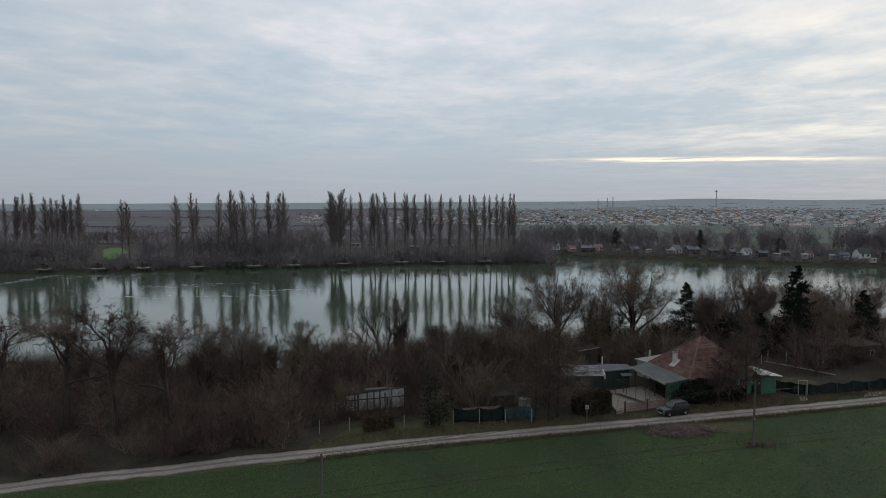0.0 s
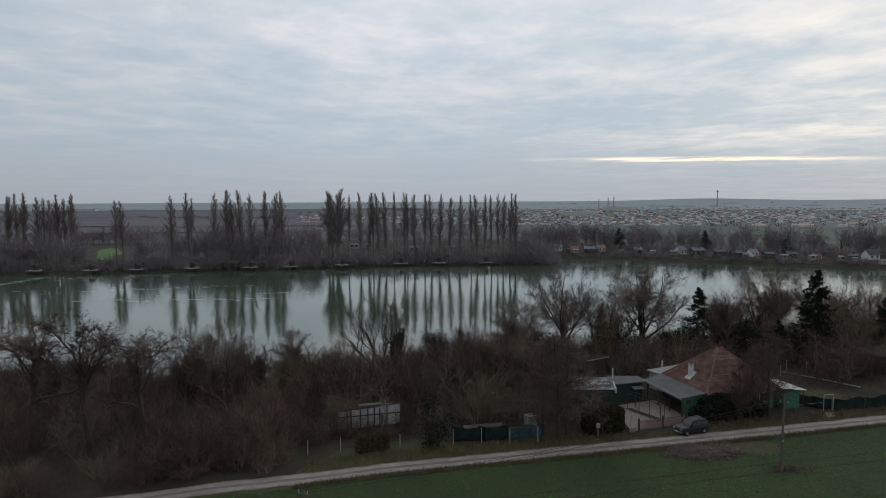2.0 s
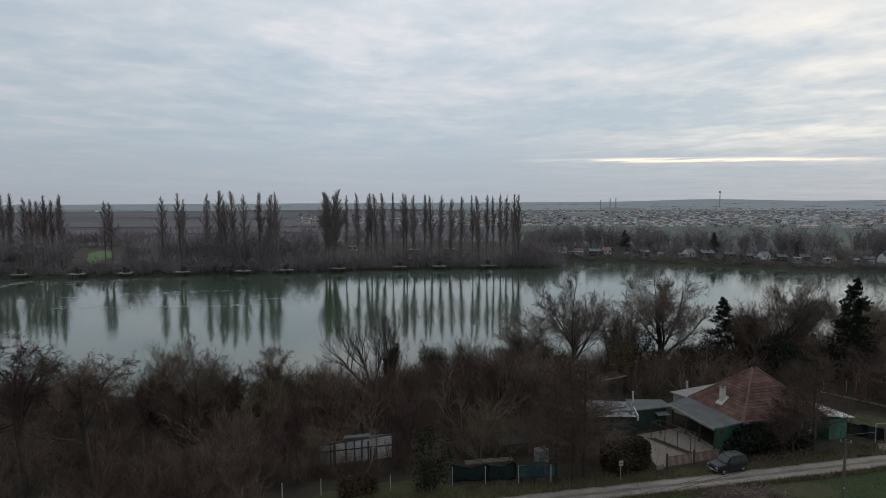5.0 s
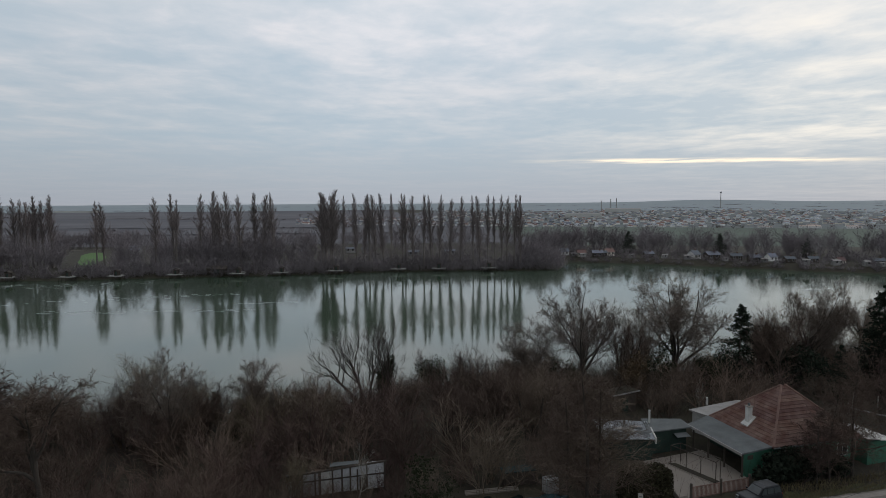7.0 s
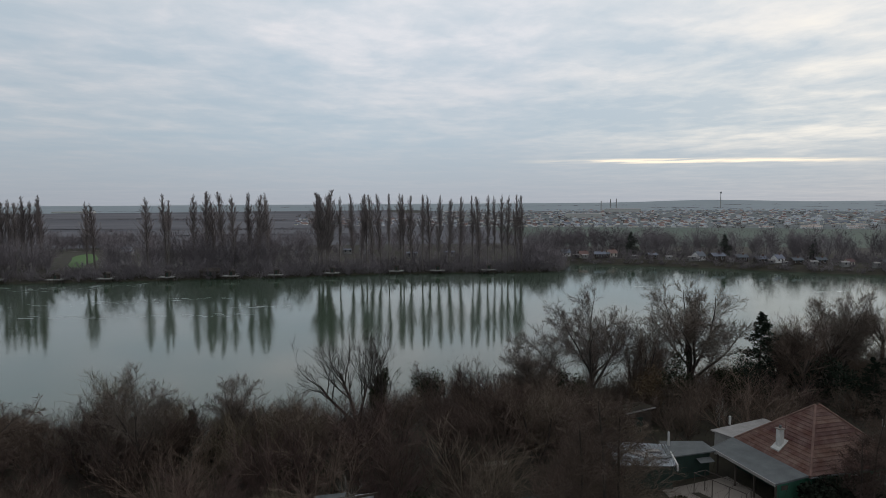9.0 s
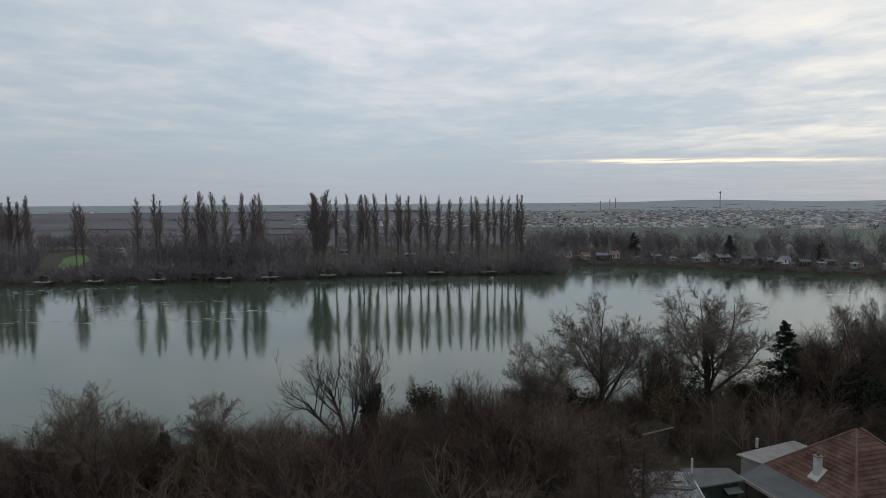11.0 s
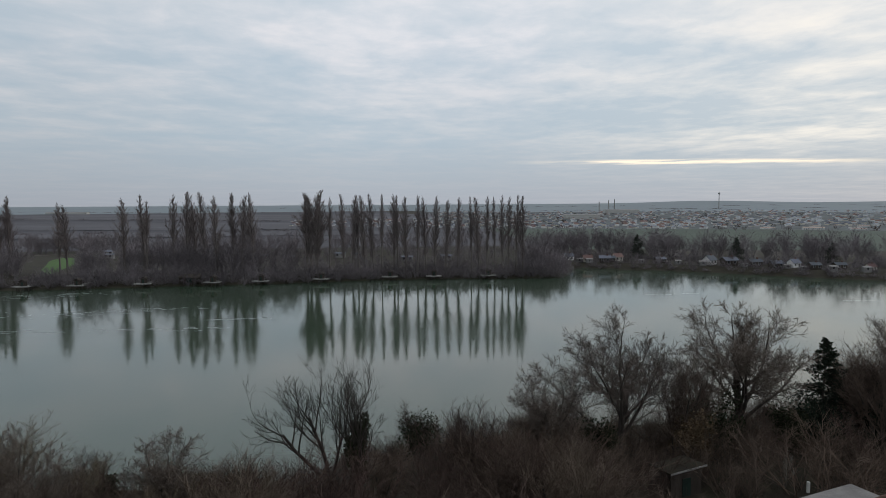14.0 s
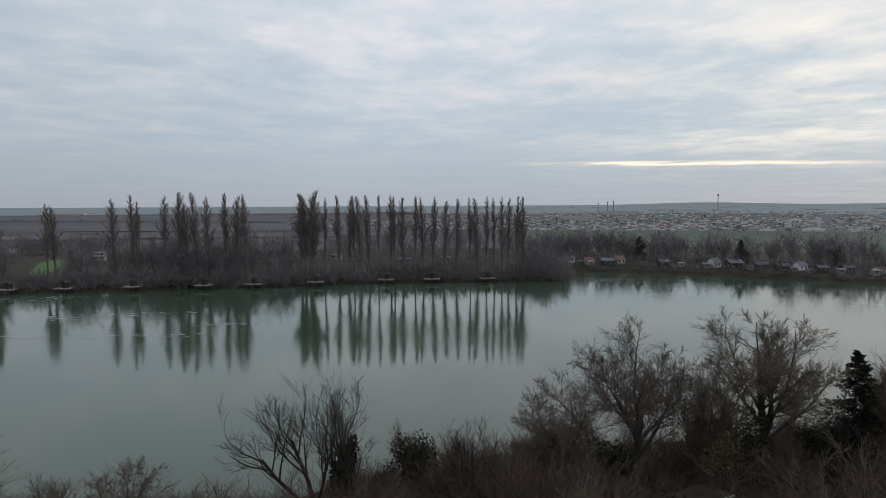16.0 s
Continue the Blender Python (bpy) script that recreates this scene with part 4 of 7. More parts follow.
put_tree("larch_tree", DN[1], 12.6, 74.4, 12.6, "bare brown fine-twigged garden tree", turn=140, wide=1.2)
put_tree("larch_tree", DN[1], 9.9, 74.8, 11.5, "bare brown fine-twigged garden tree", turn=250, wide=1.2)
for x, y, h, k in ((62, 112, 11.0, 0), (66.5, 118, 12.5, 1), (72, 114, 11.0, 0), (73, 124, 12.0, 1), (80, 120, 11.0, 0), (85, 130, 12.0, 1), (68, 108, 9.5, 1)):
    put_tree("ash_tree", UP[k], x, y, h, "bare many-stemmed tree on the bank", "tree", "bare trees of the east bank", x * 37 % 360, 1.5)
put_tree("larch_tree", DN[1], 38.3, 80.8, 13.0, "bare brown fine-twigged tree before the house", turn=60, wide=1.05)
put_tree("larch_tree", DN[0], 33.9, 79.0, 8.0, "young bare brown tree before the house", turn=100, wide=1.0)
put_tree("larch_tree", DN[0], 35.8, 80.2, 9.5, "bare brown fine-twigged tree before the house", turn=190, wide=1.1)
put_tree("spruce_tree", SPRUCE[0], 58.5, 107, 15.2, "tall dark green spruce", turn=0, wide=1.08)
put_tree("spruce_tree", SPRUCE[0], 42.2, 113.5, 11.4, "dark green conifer by the water", turn=90, wide=1.25)
put_tree("ash_tree", UP[1], 46.0, 109, 12.0, "bare tree with several dark stems by the water", turn=10, wide=1.2)
put_tree("spruce_tree", SPRUCE[0], 51.5, 104, 7.5, "dark young conifer behind the gardens", turn=140, wide=1.2)
put_tree("spruce_tree", SPRUCE[0], 70.0, 106, 11.0, "dark green conifer in a garden", turn=200, wide=1.15)

# lines of poplars on the far shore
rng = np.random.default_rng(7)
ROW = [(-46.6, 30), (-40.9, 31), (-37.9, 30.5), (-35.6, 30.8), (-32.8, 30.5), (-29.5, 31), (-26.4, 31.2), (-21.6, 31.3), (-20.2, 30.8), (-17.2, 30.4), (-12.7, 31), (-9.4, 30.8), (-6.0, 31),
       (-2.0, 29.5), (2.8, 30), (8.2, 30.6), (11.2, 30.4), (14.3, 30.9), (17.1, 30.6), (20.1, 31), (22.4, 30.6), (25.4, 31.2), (28.0, 31)]
ROW_L = [(-202, 29.5), (-198.6, 30), (-196.9, 30.5), (-193.8, 31.5), (-191, 31.8), (-189.6, 30.5), (-183.4, 30), (-180.7, 29.6), (-178.9, 28.5), (-175.8, 31), (-174.0, 28), (-172, 29), (-168.7, 31.4), (-166.8, 29.8), (-150, 28.5), (-145.6, 28), (-124.5, 30.2), (-117.3, 31.5), (-115.5, 29),
         (-105.5, 31.6), (-100.3, 32.6), (-97.5, 29), (-92.4, 32.3), (-88.5, 31), (-82.8, 32), (-79.2, 31), (-75.0, 32)]
for x, top in ROW:
    put_tree("poplar_tree", POPLARS[rng.integers(3)], x, 283 + rng.normal(0, 0.5), top - 0.2, "tall bare columnar poplar on the far shore", "tree", "poplars on the far shore", rng.random() * 360, rng.uniform(1.0, 1.35))
for x, top in ROW_L:
    put_tree("poplar_tree", POPLARS[rng.integers(3)], x, 279 + rng.normal(0, 1.0), top - 0.6, "tall bare columnar poplar on the far shore", "tree", "poplars on the far shore", rng.random() * 360, rng.uniform(1.3, 1.7))
for x, top, w in ((-52.0, 33.2, 1.9), (-55.0, 32.2, 1.6), (-53.3, 31.5, 1.9), (-51.0, 30.5, 1.7)):
    put_tree("poplar_tree", POPLARS[1], x, 281.5, top - 0.8, "tallest, thickest bare poplar of the far shore", "tree", "poplars on the far shore", rng.random() * 360, w)

# thickets
HOLES = [(13, 70, 29, 90.5), (15.5, 88, 26, 97), (28, 77, 43.5, 91), (18.5, 96, 24.5, 102.5), (25, 88, 48, 97), (-17, 64, 13.5, 79), (42, 76, 60, 92)]


def in_hole(x, y):
    return any(a < x < c and b < y < d for a, b, c, d in HOLES)


def shrub_at(mesh, x, y, h, wide, rng, label, group):
    s = h / 4.0
    ob = new("shrub", mesh)
    ob.location, ob.rotation_euler = (x, y, float(ground_z(x, y)) - 0.1), (0, 0, rng.random() * 6.28)
    ob.scale = (s * wide * rng.uniform(0.85, 1.1), s * wide * rng.uniform(0.85, 1.1), s)
    return tagged(ob, label, "shrub", group)


def canopy(x, y):
    """The usual height of the thicket: tall inland, low towards the water."""
    k = float(np.interp(x, [-60, -18, -5, 5, 12, 30], [0.465, 0.455, 0.39, 0.37, 0.36, 0.34]))
    j = float(np.interp(x, [-60, -35, -18, -6], [0.307, 0.305, 0.265, 0.20]))
    return max(1.2, min(26.6 - (y - 50) * k, 26.5 - (y - 22) * j))


rng = np.random.default_rng(17)
made = 0
while made < 140:
    x, y = rng.uniform(-72, 92), rng.uniform(55, 140)
    back = float(np.interp(x, NEAR_X, NEAR_Y)) - y
    if y < road_y(x) + 3.6 or back < 0.3 or in_hole(x, y) or (x > 48 and rng.random() < 0.4):
        continue
    h = rng.uniform(4.6, 8.0) if x < -17 and y < 84 else min(canopy(x, y) * rng.uniform(0.6, 1.12), 9.0)
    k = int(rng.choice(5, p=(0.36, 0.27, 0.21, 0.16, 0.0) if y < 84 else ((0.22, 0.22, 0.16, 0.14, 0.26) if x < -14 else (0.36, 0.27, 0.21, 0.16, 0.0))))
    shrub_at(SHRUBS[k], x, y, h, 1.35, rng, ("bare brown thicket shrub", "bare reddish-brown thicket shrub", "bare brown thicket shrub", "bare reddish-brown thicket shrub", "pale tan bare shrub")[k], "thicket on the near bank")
    made += 1

dense = []
for k in range(26):
    x = rng.uniform(4, 72)
    y = float(np.interp(x, NEAR_X, NEAR_Y)) - rng.uniform(0.5, 11)
    s = rng.uniform(2.8, 4.6) / 4.0
    dense.append((*SHRUB_ARRAYS[int(rng.integers(3))], (x, y, float(ground_z(x, y)) - 0.1), s, s * 1.3, rng.random() * 6.28))

# the taller fringe along the water
for k in range(86):
    x = rng.uniform(-62, 14)
    y = float(np.interp(x, NEAR_X, NEAR_Y)) - rng.uniform(0.4, 22.0)
    h = min(canopy(x, y) * rng.uniform(0.7, 1.2), 8.0)
    m = int(rng.choice(5, p=(0.3, 0.26, 0.2, 0.14, 0.1)))
    shrub_at(SHRUBS[m], x, y, h, 1.25, rng, ("bare brown thicket shrub", "bare reddish-brown thicket shrub", "bare brown thicket shrub", "bare reddish-brown thicket shrub", "pale tan bare shrub")[m], "thicket on the near bank")

for k in range(50):
    x = rng.uniform(-62, -16.5) if k < 32 else rng.uniform(-31, -18)
    shrub_at(SHRUBS[int(rng.integers(4))], x, float(road_y(x)) + (rng.uniform(2.2, 6.0) if k < 32 else rng.uniform(4.0, 13.0)), rng.uniform(2.4, 4.4) if k < 32 else rng.uniform(4.0, 6.5), 1.25, rng, "bare dark shrub at the edge of the track", "thicket on the near bank")

for k in range(60):
    x = rng.uniform(13, 66)
    y = rng.uniform(98.5, 112 if x < 38 else 123)
    if 29 < x < 34 and y < 104 or 18 < x < 24 and y < 102.5:
        continue
    s = rng.uniform(2.8, 5.4) / 4.0
    dense.append((*SHRUB_ARRAYS[int(rng.integers(4))], (x, y, float(ground_z(x, y)) - 0.1), s, s * 1.3, rng.random() * 6.28))
for k in range(34):
    x = rng.uniform(57, 94)
    y = rng.uniform(100, float(np.interp(x, NEAR_X, NEAR_Y)) - 1)
    q = rng.uniform(3.0, 5.8) / 4.0
    dense.append((*SHRUB_ARRAYS[int(rng.integers(4))], (x, y, float(ground_z(x, y)) - 0.1), q, q * 1.3, rng.random() * 6.28))
v, f = join(dense)
tagged(new("thicket", mesh_np("thicket", v, f, M["twig"])), "dense dark bare thicket beneath the willows", "thicket", kind="stuff")

# brambles, dead stalks and leaf litter that fill the near bank
rng = np.random.default_rng(23)
n = 66000
x, y = rng.uniform(-75, 92, n), rng.uniform(55, 140, n)
ok = (y > road_y(x) + 2.6) & (y < np.interp(x, NEAR_X, NEAR_Y) + 0.3)
for a, b, c, d in HOLES:
    ok &= ~((x > a) & (x < c) & (y > b) & (y < d) & (rng.random(n) > 0.12))
x, y = x[ok], y[ok]
h = 0.3 + 2.9 * rng.random(len(x)) ** 2.2
st = np.stack([x, y, ground_z(x, y) - 0.05], -1)
wy = np.stack([rng.normal(0, 0.5, len(x)), rng.normal(0, 0.5, len(x)), np.ones(len(x))], -1)
v, f = tubes([(np.stack([st, st + wy * h[:, None] * 0.6, st + wy * h[:, None] + rng.normal(0, 0.25, (len(x), 3))], 1), np.repeat(np.array([[0.011, 0.009, 0.005]]), len(x), 0), 2)])
tagged(new("undergrowth", mesh_np("undergrowth", v, f, M["bramble"])), "brown brambles and dead stalks under the thicket", "undergrowth", kind="stuff")

# shrubs and woods of the far shore
rng = np.random.default_rng(18)
FS = [tubes(shrub(80 + k, stems=9, spread=44, kids=(6, 7), least=0.027, coarse=2)) for k in range(3)]
FAR_HEDGE = [tubes(shrub(85 + k, stems=7, spread=60, kids=(4, 4), least=0.06, coarse=2)) for k in range(2)]
pieces = []
for x in np.arange(-225, 47, 2.2):
    for row in range(2):
        xx = x + rng.normal(0, 0.8)
        yy = float(np.interp(xx, FAR_X, FAR_Y)) + (1.6, 6.0, 12.0)[row] + rng.normal(0, 0.7)
        s = rng.uniform(3.2, 6.0) / 4.0 * (1.0, 1.3)[row] * (0.6 if -176 < xx < -143 else 1.0)
        v, f = FS[rng.integers(3)]
        pieces.append((v, f, (xx, yy, float(ground_z(xx, yy)) - 0.2), s, s * 1.3, rng.random() * 6.28))
for x in np.arange(46, 270, 3.0):
    xx = x + rng.normal(0, 1.0)
    yy = float(np.interp(xx, FAR_X, FAR_Y)) + 30 + rng.normal(0, 5)
    s = rng.uniform(3.0, 6.0) / 4.0
    v, f = FS[rng.integers(3)]
    pieces.append((v, f, (xx, yy, float(ground_z(xx, yy)) - 0.2), s, s * 1.5, rng.random() * 6.28))
    for j in range(2):
        xx = x + rng.normal(0, 1.2)
        yy = float(np.interp(xx, FAR_X, FAR_Y)) + (2.6, 9.0)[j] + rng.normal(0, 0.8)
        s = rng.uniform(1.2, 3.3) / 4.0
        pieces.append((v, f, (xx, yy, float(ground_z(xx, yy)) - 0.1), s, s * 1.8, rng.random() * 6.28))
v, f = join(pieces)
tagged(new("shore_scrub", mesh_np("shore_scrub", v, f, M["far_brush"])), "dense bare purple-brown scrub along the far shore, hazed in its colour", "scrub", kind="stuff")

FT = [far_tree(101), far_tree(102), far_tree(103)]
FT_THIN = [far_tree(104, (8, 4, 2)), far_tree(105, (8, 4, 2))]


def wood(name, seed, n, place, height, label, mat, kinds=FT):
    rng = np.random.default_rng(seed)
    pieces = []
    while len(pieces) < n:
        x, y = place(rng)
        s = rng.uniform(*height) / 10.0
        v, f = kinds[rng.integers(len(kinds))]
        pieces.append((v, f, (x, y, float(ground_z(x, y)) - 0.2), s, s * rng.uniform(0.9, 1.35), rng.random() * 6.28))
    v, f = join(pieces)
    return tagged(new(name, mesh_np(name, v, f, mat)), label, "wood", kind="stuff")


def lawn_gap(x, y):
    """Whether a place lies in the open line of sight to the lawn."""
    return -0.50 * y - 23 < x < -0.50 * y - 3 and y < 372


def left_bank(r):
    while True:
        x = r.uniform(-262, -60)
        y = float(np.interp(x, FAR_X, FAR_Y)) + r.uniform(8, 40)
        if not lawn_gap(x, y):
            return x, y


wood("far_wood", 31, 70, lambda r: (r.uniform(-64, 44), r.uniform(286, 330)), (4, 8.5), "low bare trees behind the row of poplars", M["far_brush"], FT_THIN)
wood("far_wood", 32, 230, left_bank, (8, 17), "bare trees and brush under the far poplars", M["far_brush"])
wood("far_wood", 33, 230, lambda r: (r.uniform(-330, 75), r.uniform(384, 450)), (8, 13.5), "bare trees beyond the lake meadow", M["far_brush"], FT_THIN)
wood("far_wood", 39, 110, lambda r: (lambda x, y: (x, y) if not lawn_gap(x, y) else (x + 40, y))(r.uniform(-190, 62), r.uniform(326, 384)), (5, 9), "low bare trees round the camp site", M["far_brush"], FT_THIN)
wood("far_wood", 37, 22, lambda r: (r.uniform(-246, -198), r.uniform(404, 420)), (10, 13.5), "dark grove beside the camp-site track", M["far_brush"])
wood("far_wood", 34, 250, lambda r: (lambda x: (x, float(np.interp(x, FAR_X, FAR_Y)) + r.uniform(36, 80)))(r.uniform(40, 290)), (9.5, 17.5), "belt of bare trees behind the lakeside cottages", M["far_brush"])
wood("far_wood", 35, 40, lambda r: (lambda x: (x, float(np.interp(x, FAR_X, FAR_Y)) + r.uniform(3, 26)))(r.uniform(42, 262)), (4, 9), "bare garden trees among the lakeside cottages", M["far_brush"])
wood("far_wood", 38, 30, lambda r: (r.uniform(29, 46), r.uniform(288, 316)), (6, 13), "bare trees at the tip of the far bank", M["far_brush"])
# dark conifers that stand out of the belt
for x, dy, h in ((90, 38, 11.5), (127, 38, 11), (163, 46, 9), (208, 42, 9.5)):
    y = float(np.interp(x, FAR_X, FAR_Y)) + dy
    put_tree("pine_tree", SPRUCE[1], x, y, h, "dark conifer among the bare trees of the far shore", "tree", "conifers of the far shore", x * 7 % 360, 1.5)

rng = np.random.default_rng(46)
pieces = []
for row, (x0, x1, y0, y1) in enumerate(((-1400, -150, 1620, 1600), (-1900, -100, 2400, 2450), (-1000, -200, 1000, 960), (700, 2300, 2700, 2350), (1000, 2600, 3300, 2900), (-900, 900, 3300, 3400), (300, 1900, 2560, 2000))):
    for k in range(32):
        t = rng.random()
        x, y = x0 + (x1 - x0) * t + rng.normal(0, 25), y0 + (y1 - y0) * t + rng.normal(0, 12) + 60 * math.sin(6 * t + row)
        v, f = FAR_HEDGE[rng.integers(2)]
        s = rng.uniform(0.6, 2.0)
        pieces.append((v, f, (x, y, float(ground_z(x, y))), s, s * rng.uniform(2.0, 7.0), rng.random() * 6.28))
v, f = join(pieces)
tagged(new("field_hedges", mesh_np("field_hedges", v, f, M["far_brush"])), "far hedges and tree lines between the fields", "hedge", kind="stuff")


# ---------- far shore: jetties, cottages, town ----------
def jetty():
    ob = thing("fishing_jetty", "small timber fishing jetty on stilts with a dark hut", "jetty", "jetties along the far shore")
    for k in range(8):
        part("plank", box(-2.9, -1.2 + 0.3 * k, 1.22, 2.9, -0.93 + 0.3 * k, 1.3), M["board"], ob)
    for y in (-1.15, 1.15):
        part("bearer", box(-2.9, y - 0.07, 1.02, 2.9, y + 0.07, 1.22), M["board"], ob)
    for x in (-2.7, 0, 2.7):
        for y in (-1.1, 1.1):
            part("stilt", tube([(x, y, -2.2), (x, y, 1.1)], 0.10, 6), M["timber"], ob)
    part("gangway", box(-0.5, 1.2, 1.15, 0.5, 7.5, 1.27), M["board"], ob)
    for x in (-2.3, 2.3):
        part("rail_post", tube([(x, -1.1, 1.3), (x, -1.1, 2.0)], 0.05, 5), M["timber"], ob)
    hut = part("hut", box(-0.7, -0.3, 1.3, 1.0, 1.1, 2.9), M["timber"], ob)
    bm = bmesh.new()
    prof = [(-1.05, 2.84), (0.15, 3.45), (1.35, 2.84), (1.35, 2.96), (0.15, 3.58), (-1.05, 2.96)]
    r0 = [bm.verts.new((px, -0.6, pz)) for px, pz in prof]
    r1 = [bm.verts.new((px, 1.4, pz)) for px, pz in prof]
    for i in range(6):
        j = (i + 1) % 6
        bm.faces.new((r0[i], r0[j], r1[j], r1[i]))
    bm.faces.new((r0[0], r0[5], r0[4], r0[1])), bm.faces.new((r0[1], r0[4], r0[3], r0[2]))
    bm.faces.new((r1[1], r1[4], r1[5], r1[0])), bm.faces.new((r1[2], r1[3], r1[4], r1[1]))
    part("roof", bm, M["timber"], hut)
    part("door", box(-0.2, -0.335, 1.34, 0.4, -0.3, 2.6), M["dark_green"], hut)
    return ob


JETTIES = [(-166.0, 249.0), (-144.5, 250.5), (-127.4, 253.0), (-106.6, 257.0), (-83.6, 260.0), (-67.5, 263.0), (-47.1, 268.5), (-22.6, 274.5), (-6.2, 276.0), (14.3, 277.5)]
first = jetty()
first.matrix_basis = pose(*JETTIES[0], 0.35)
for k, (x, y) in enumerate(JETTIES[1:]):
    copy_thing(first, pose(x, y, 0.35, 0, 0, (3, -2, 4, 0, 6, -3, 2, 0, 5)[k]))


def gable_roof(w, d, z, rise, over=0.35, thick=0.12):
    """A pitched roof with its ridge along x, as one closed mesh."""
    bm = bmesh.new()
    x, y, dz = w / 2 + over, d / 2 + over, rise * over / (d / 2)
    prof = [(-y, z - dz), (0, z + rise), (y, z - dz), (y, z - dz + thick), (0, z + rise + thick), (-y, z - dz + thick)]
    r0 = [bm.verts.new((-x, py, pz)) for py, pz in prof]
    r1 = [bm.verts.new((x, py, pz)) for py, pz in prof]
    for i in range(6):
        j = (i + 1) % 6
        bm.faces.new((r0[i], r0[j], r1[j], r1[i]))
    for r in (r0, r1):
        bm.faces.new((r[0], r[1], r[4], r[5])), bm.faces.new((r[1], r[2], r[3], r[4]))
    bmesh.ops.recalc_face_normals(bm, faces=bm.faces)
    return bm


def hip_roof(w, d, z, rise, ridge, over=0.4, thick=0.15):
    bm = bmesh.new()
    x, y = w / 2 + over, d / 2 + over
    lo = [bm.verts.new(p) for p in ((-x, -y, z - thick), (x, -y, z - thick), (x, y, z - thick), (-x, y, z - thick))]
    hi = [bm.verts.new((v.co.x, v.co.y, z)) for v in lo]
    a, b = bm.verts.new((-ridge / 2, 0, z + rise)), bm.verts.new((ridge / 2, 0, z + rise))
    bm.faces.new(lo[::-1])
    for i in range(4):
        bm.faces.new((lo[i], lo[(i + 1) % 4], hi[(i + 1) % 4], hi[i]))
    bm.faces.new((hi[0], hi[1], b, a)), bm.faces.new((hi[1], hi[2], b)), bm.faces.new((hi[2], hi[3], a, b)), bm.faces.new((hi[3], hi[0], a))
    return bm


def gabled_wall(w, d, z, rise):
    """Walls with gable ends, ridge along x."""
    bm = bmesh.new()
    prof = [(-d / 2, -0.3), (d / 2, -0.3), (d / 2, z), (0, z + rise), (-d / 2, z)]
    r0 = [bm.verts.new((-w / 2, py, pz)) for py, pz in prof]
    r1 = [bm.verts.new((w / 2, py, pz)) for py, pz in prof]
    bm.faces.new(r0[::-1]), bm.faces.new(r1)
    for i in range(5):
        bm.faces.new((r0[i], r0[(i + 1) % 5], r1[(i + 1) % 5], r1[i]))
    bmesh.ops.recalc_face_normals(bm, faces=bm.faces)
    return bm


def house(name, label, w, d, h, rise, wall, roof, group, hip=False, windows=2, chimney=True, storeys=1):
    ob = thing(name, label, "house", group)
    body = part("wall", box(-w / 2, -d / 2, -0.3, w / 2, d / 2, h) if hip else gabled_wall(w, d, h, rise), M[wall], ob)
    part("roof", hip_roof(w, d, h, rise, max(0.5, w - d)) if hip else gable_roof(w, d, h, rise), M[roof], ob)
    for s in range(storeys):
        for i in range(windows):
            x = -w / 2 + w * (i + 0.5) / windows
            z = 0.9 + 2.8 * s
            win = part("window", box(x - 0.55, -d / 2 - 0.05, z, x + 0.55, -d / 2 + 0.02, z + 1.25), M["plaster"], ob)
            part("pane", box(x - 0.45, -d / 2 - 0.07, z + 0.1, x + 0.45, -d / 2 - 0.05, z + 1.15), M["window"], win)
    if chimney:
        part("chimney", box(w * 0.2 - 0.3, -0.3, h, w * 0.2 + 0.3, 0.3, h + rise + 0.7), M["rust"], ob)
    return ob


# cottages along the far right shore
COTS = [house("cottage", "small white lakeside cottage with a grey gabled roof", 5.6, 4.6, 2.6, 2.0, "white_wall", "far_roof_grey", "lakeside cottages"),
        house("cottage", "small brown lakeside cottage with a low dark roof", 5, 3.8, 2.3, 1.0, "timber", "far_roof_grey", "lakeside cottages"),
        house("cottage", "small cream lakeside cottage with a red-brown roof", 5.2, 4.2, 2.5, 1.7, "cream", "far_roof_red", "lakeside cottages"),
        house("garden_shed", "pale flat-topped garden shed by the lake", 3.4, 2.6, 2.1, 0.4, "grey_wall", "pale_sheet", "lakeside cottages", windows=1, chimney=False)]
SPOTS = [(0, 110.0, 318, 35), (1, 116, 312, 10), (2, 62, 332, 0), (0, 55, 345, 15), (3, 62, 326, 0), (1, 69, 328, -10), (2, 76, 340, 20), (3, 84, 324, 5), (1, 125, 310, 0), (3, 133, 297, 0),
         (0, 139, 318, 20), (3, 146, 288, -10), (1, 152, 299, 0), (2, 160, 291, 15), (3, 166, 279, 0), (1, 172, 285, -8), (0, 181, 289, 10), (3, 178, 268, 0), (2, 196, 275, -12), (1, 190, 269, 0), (3, 203, 262, 8), (1, 215, 268, 0),
         (2, 40, 340, 0), (3, 47, 352, 30), (1, 33, 352, 10), (2, 228, 262, 12), (3, 98, 320, 0), (1, 92, 326, 10), (3, 210, 276, 0), (0, 240, 258, 0),
         (3, 58, 330, 10), (1, 72, 334, 0), (3, 106, 312, -5), (3, 120, 305, 10), (1, 130, 300, 4), (3, 137, 292, 0), (1, 142, 296, 8), (3, 156, 284, 0), (3, 170, 276, 6), (1, 186, 270, -4), (3, 200, 264, 0), (3, 222, 256, 5), (3, 233, 254, 0), (1, 246, 250, 6)]
used = set()
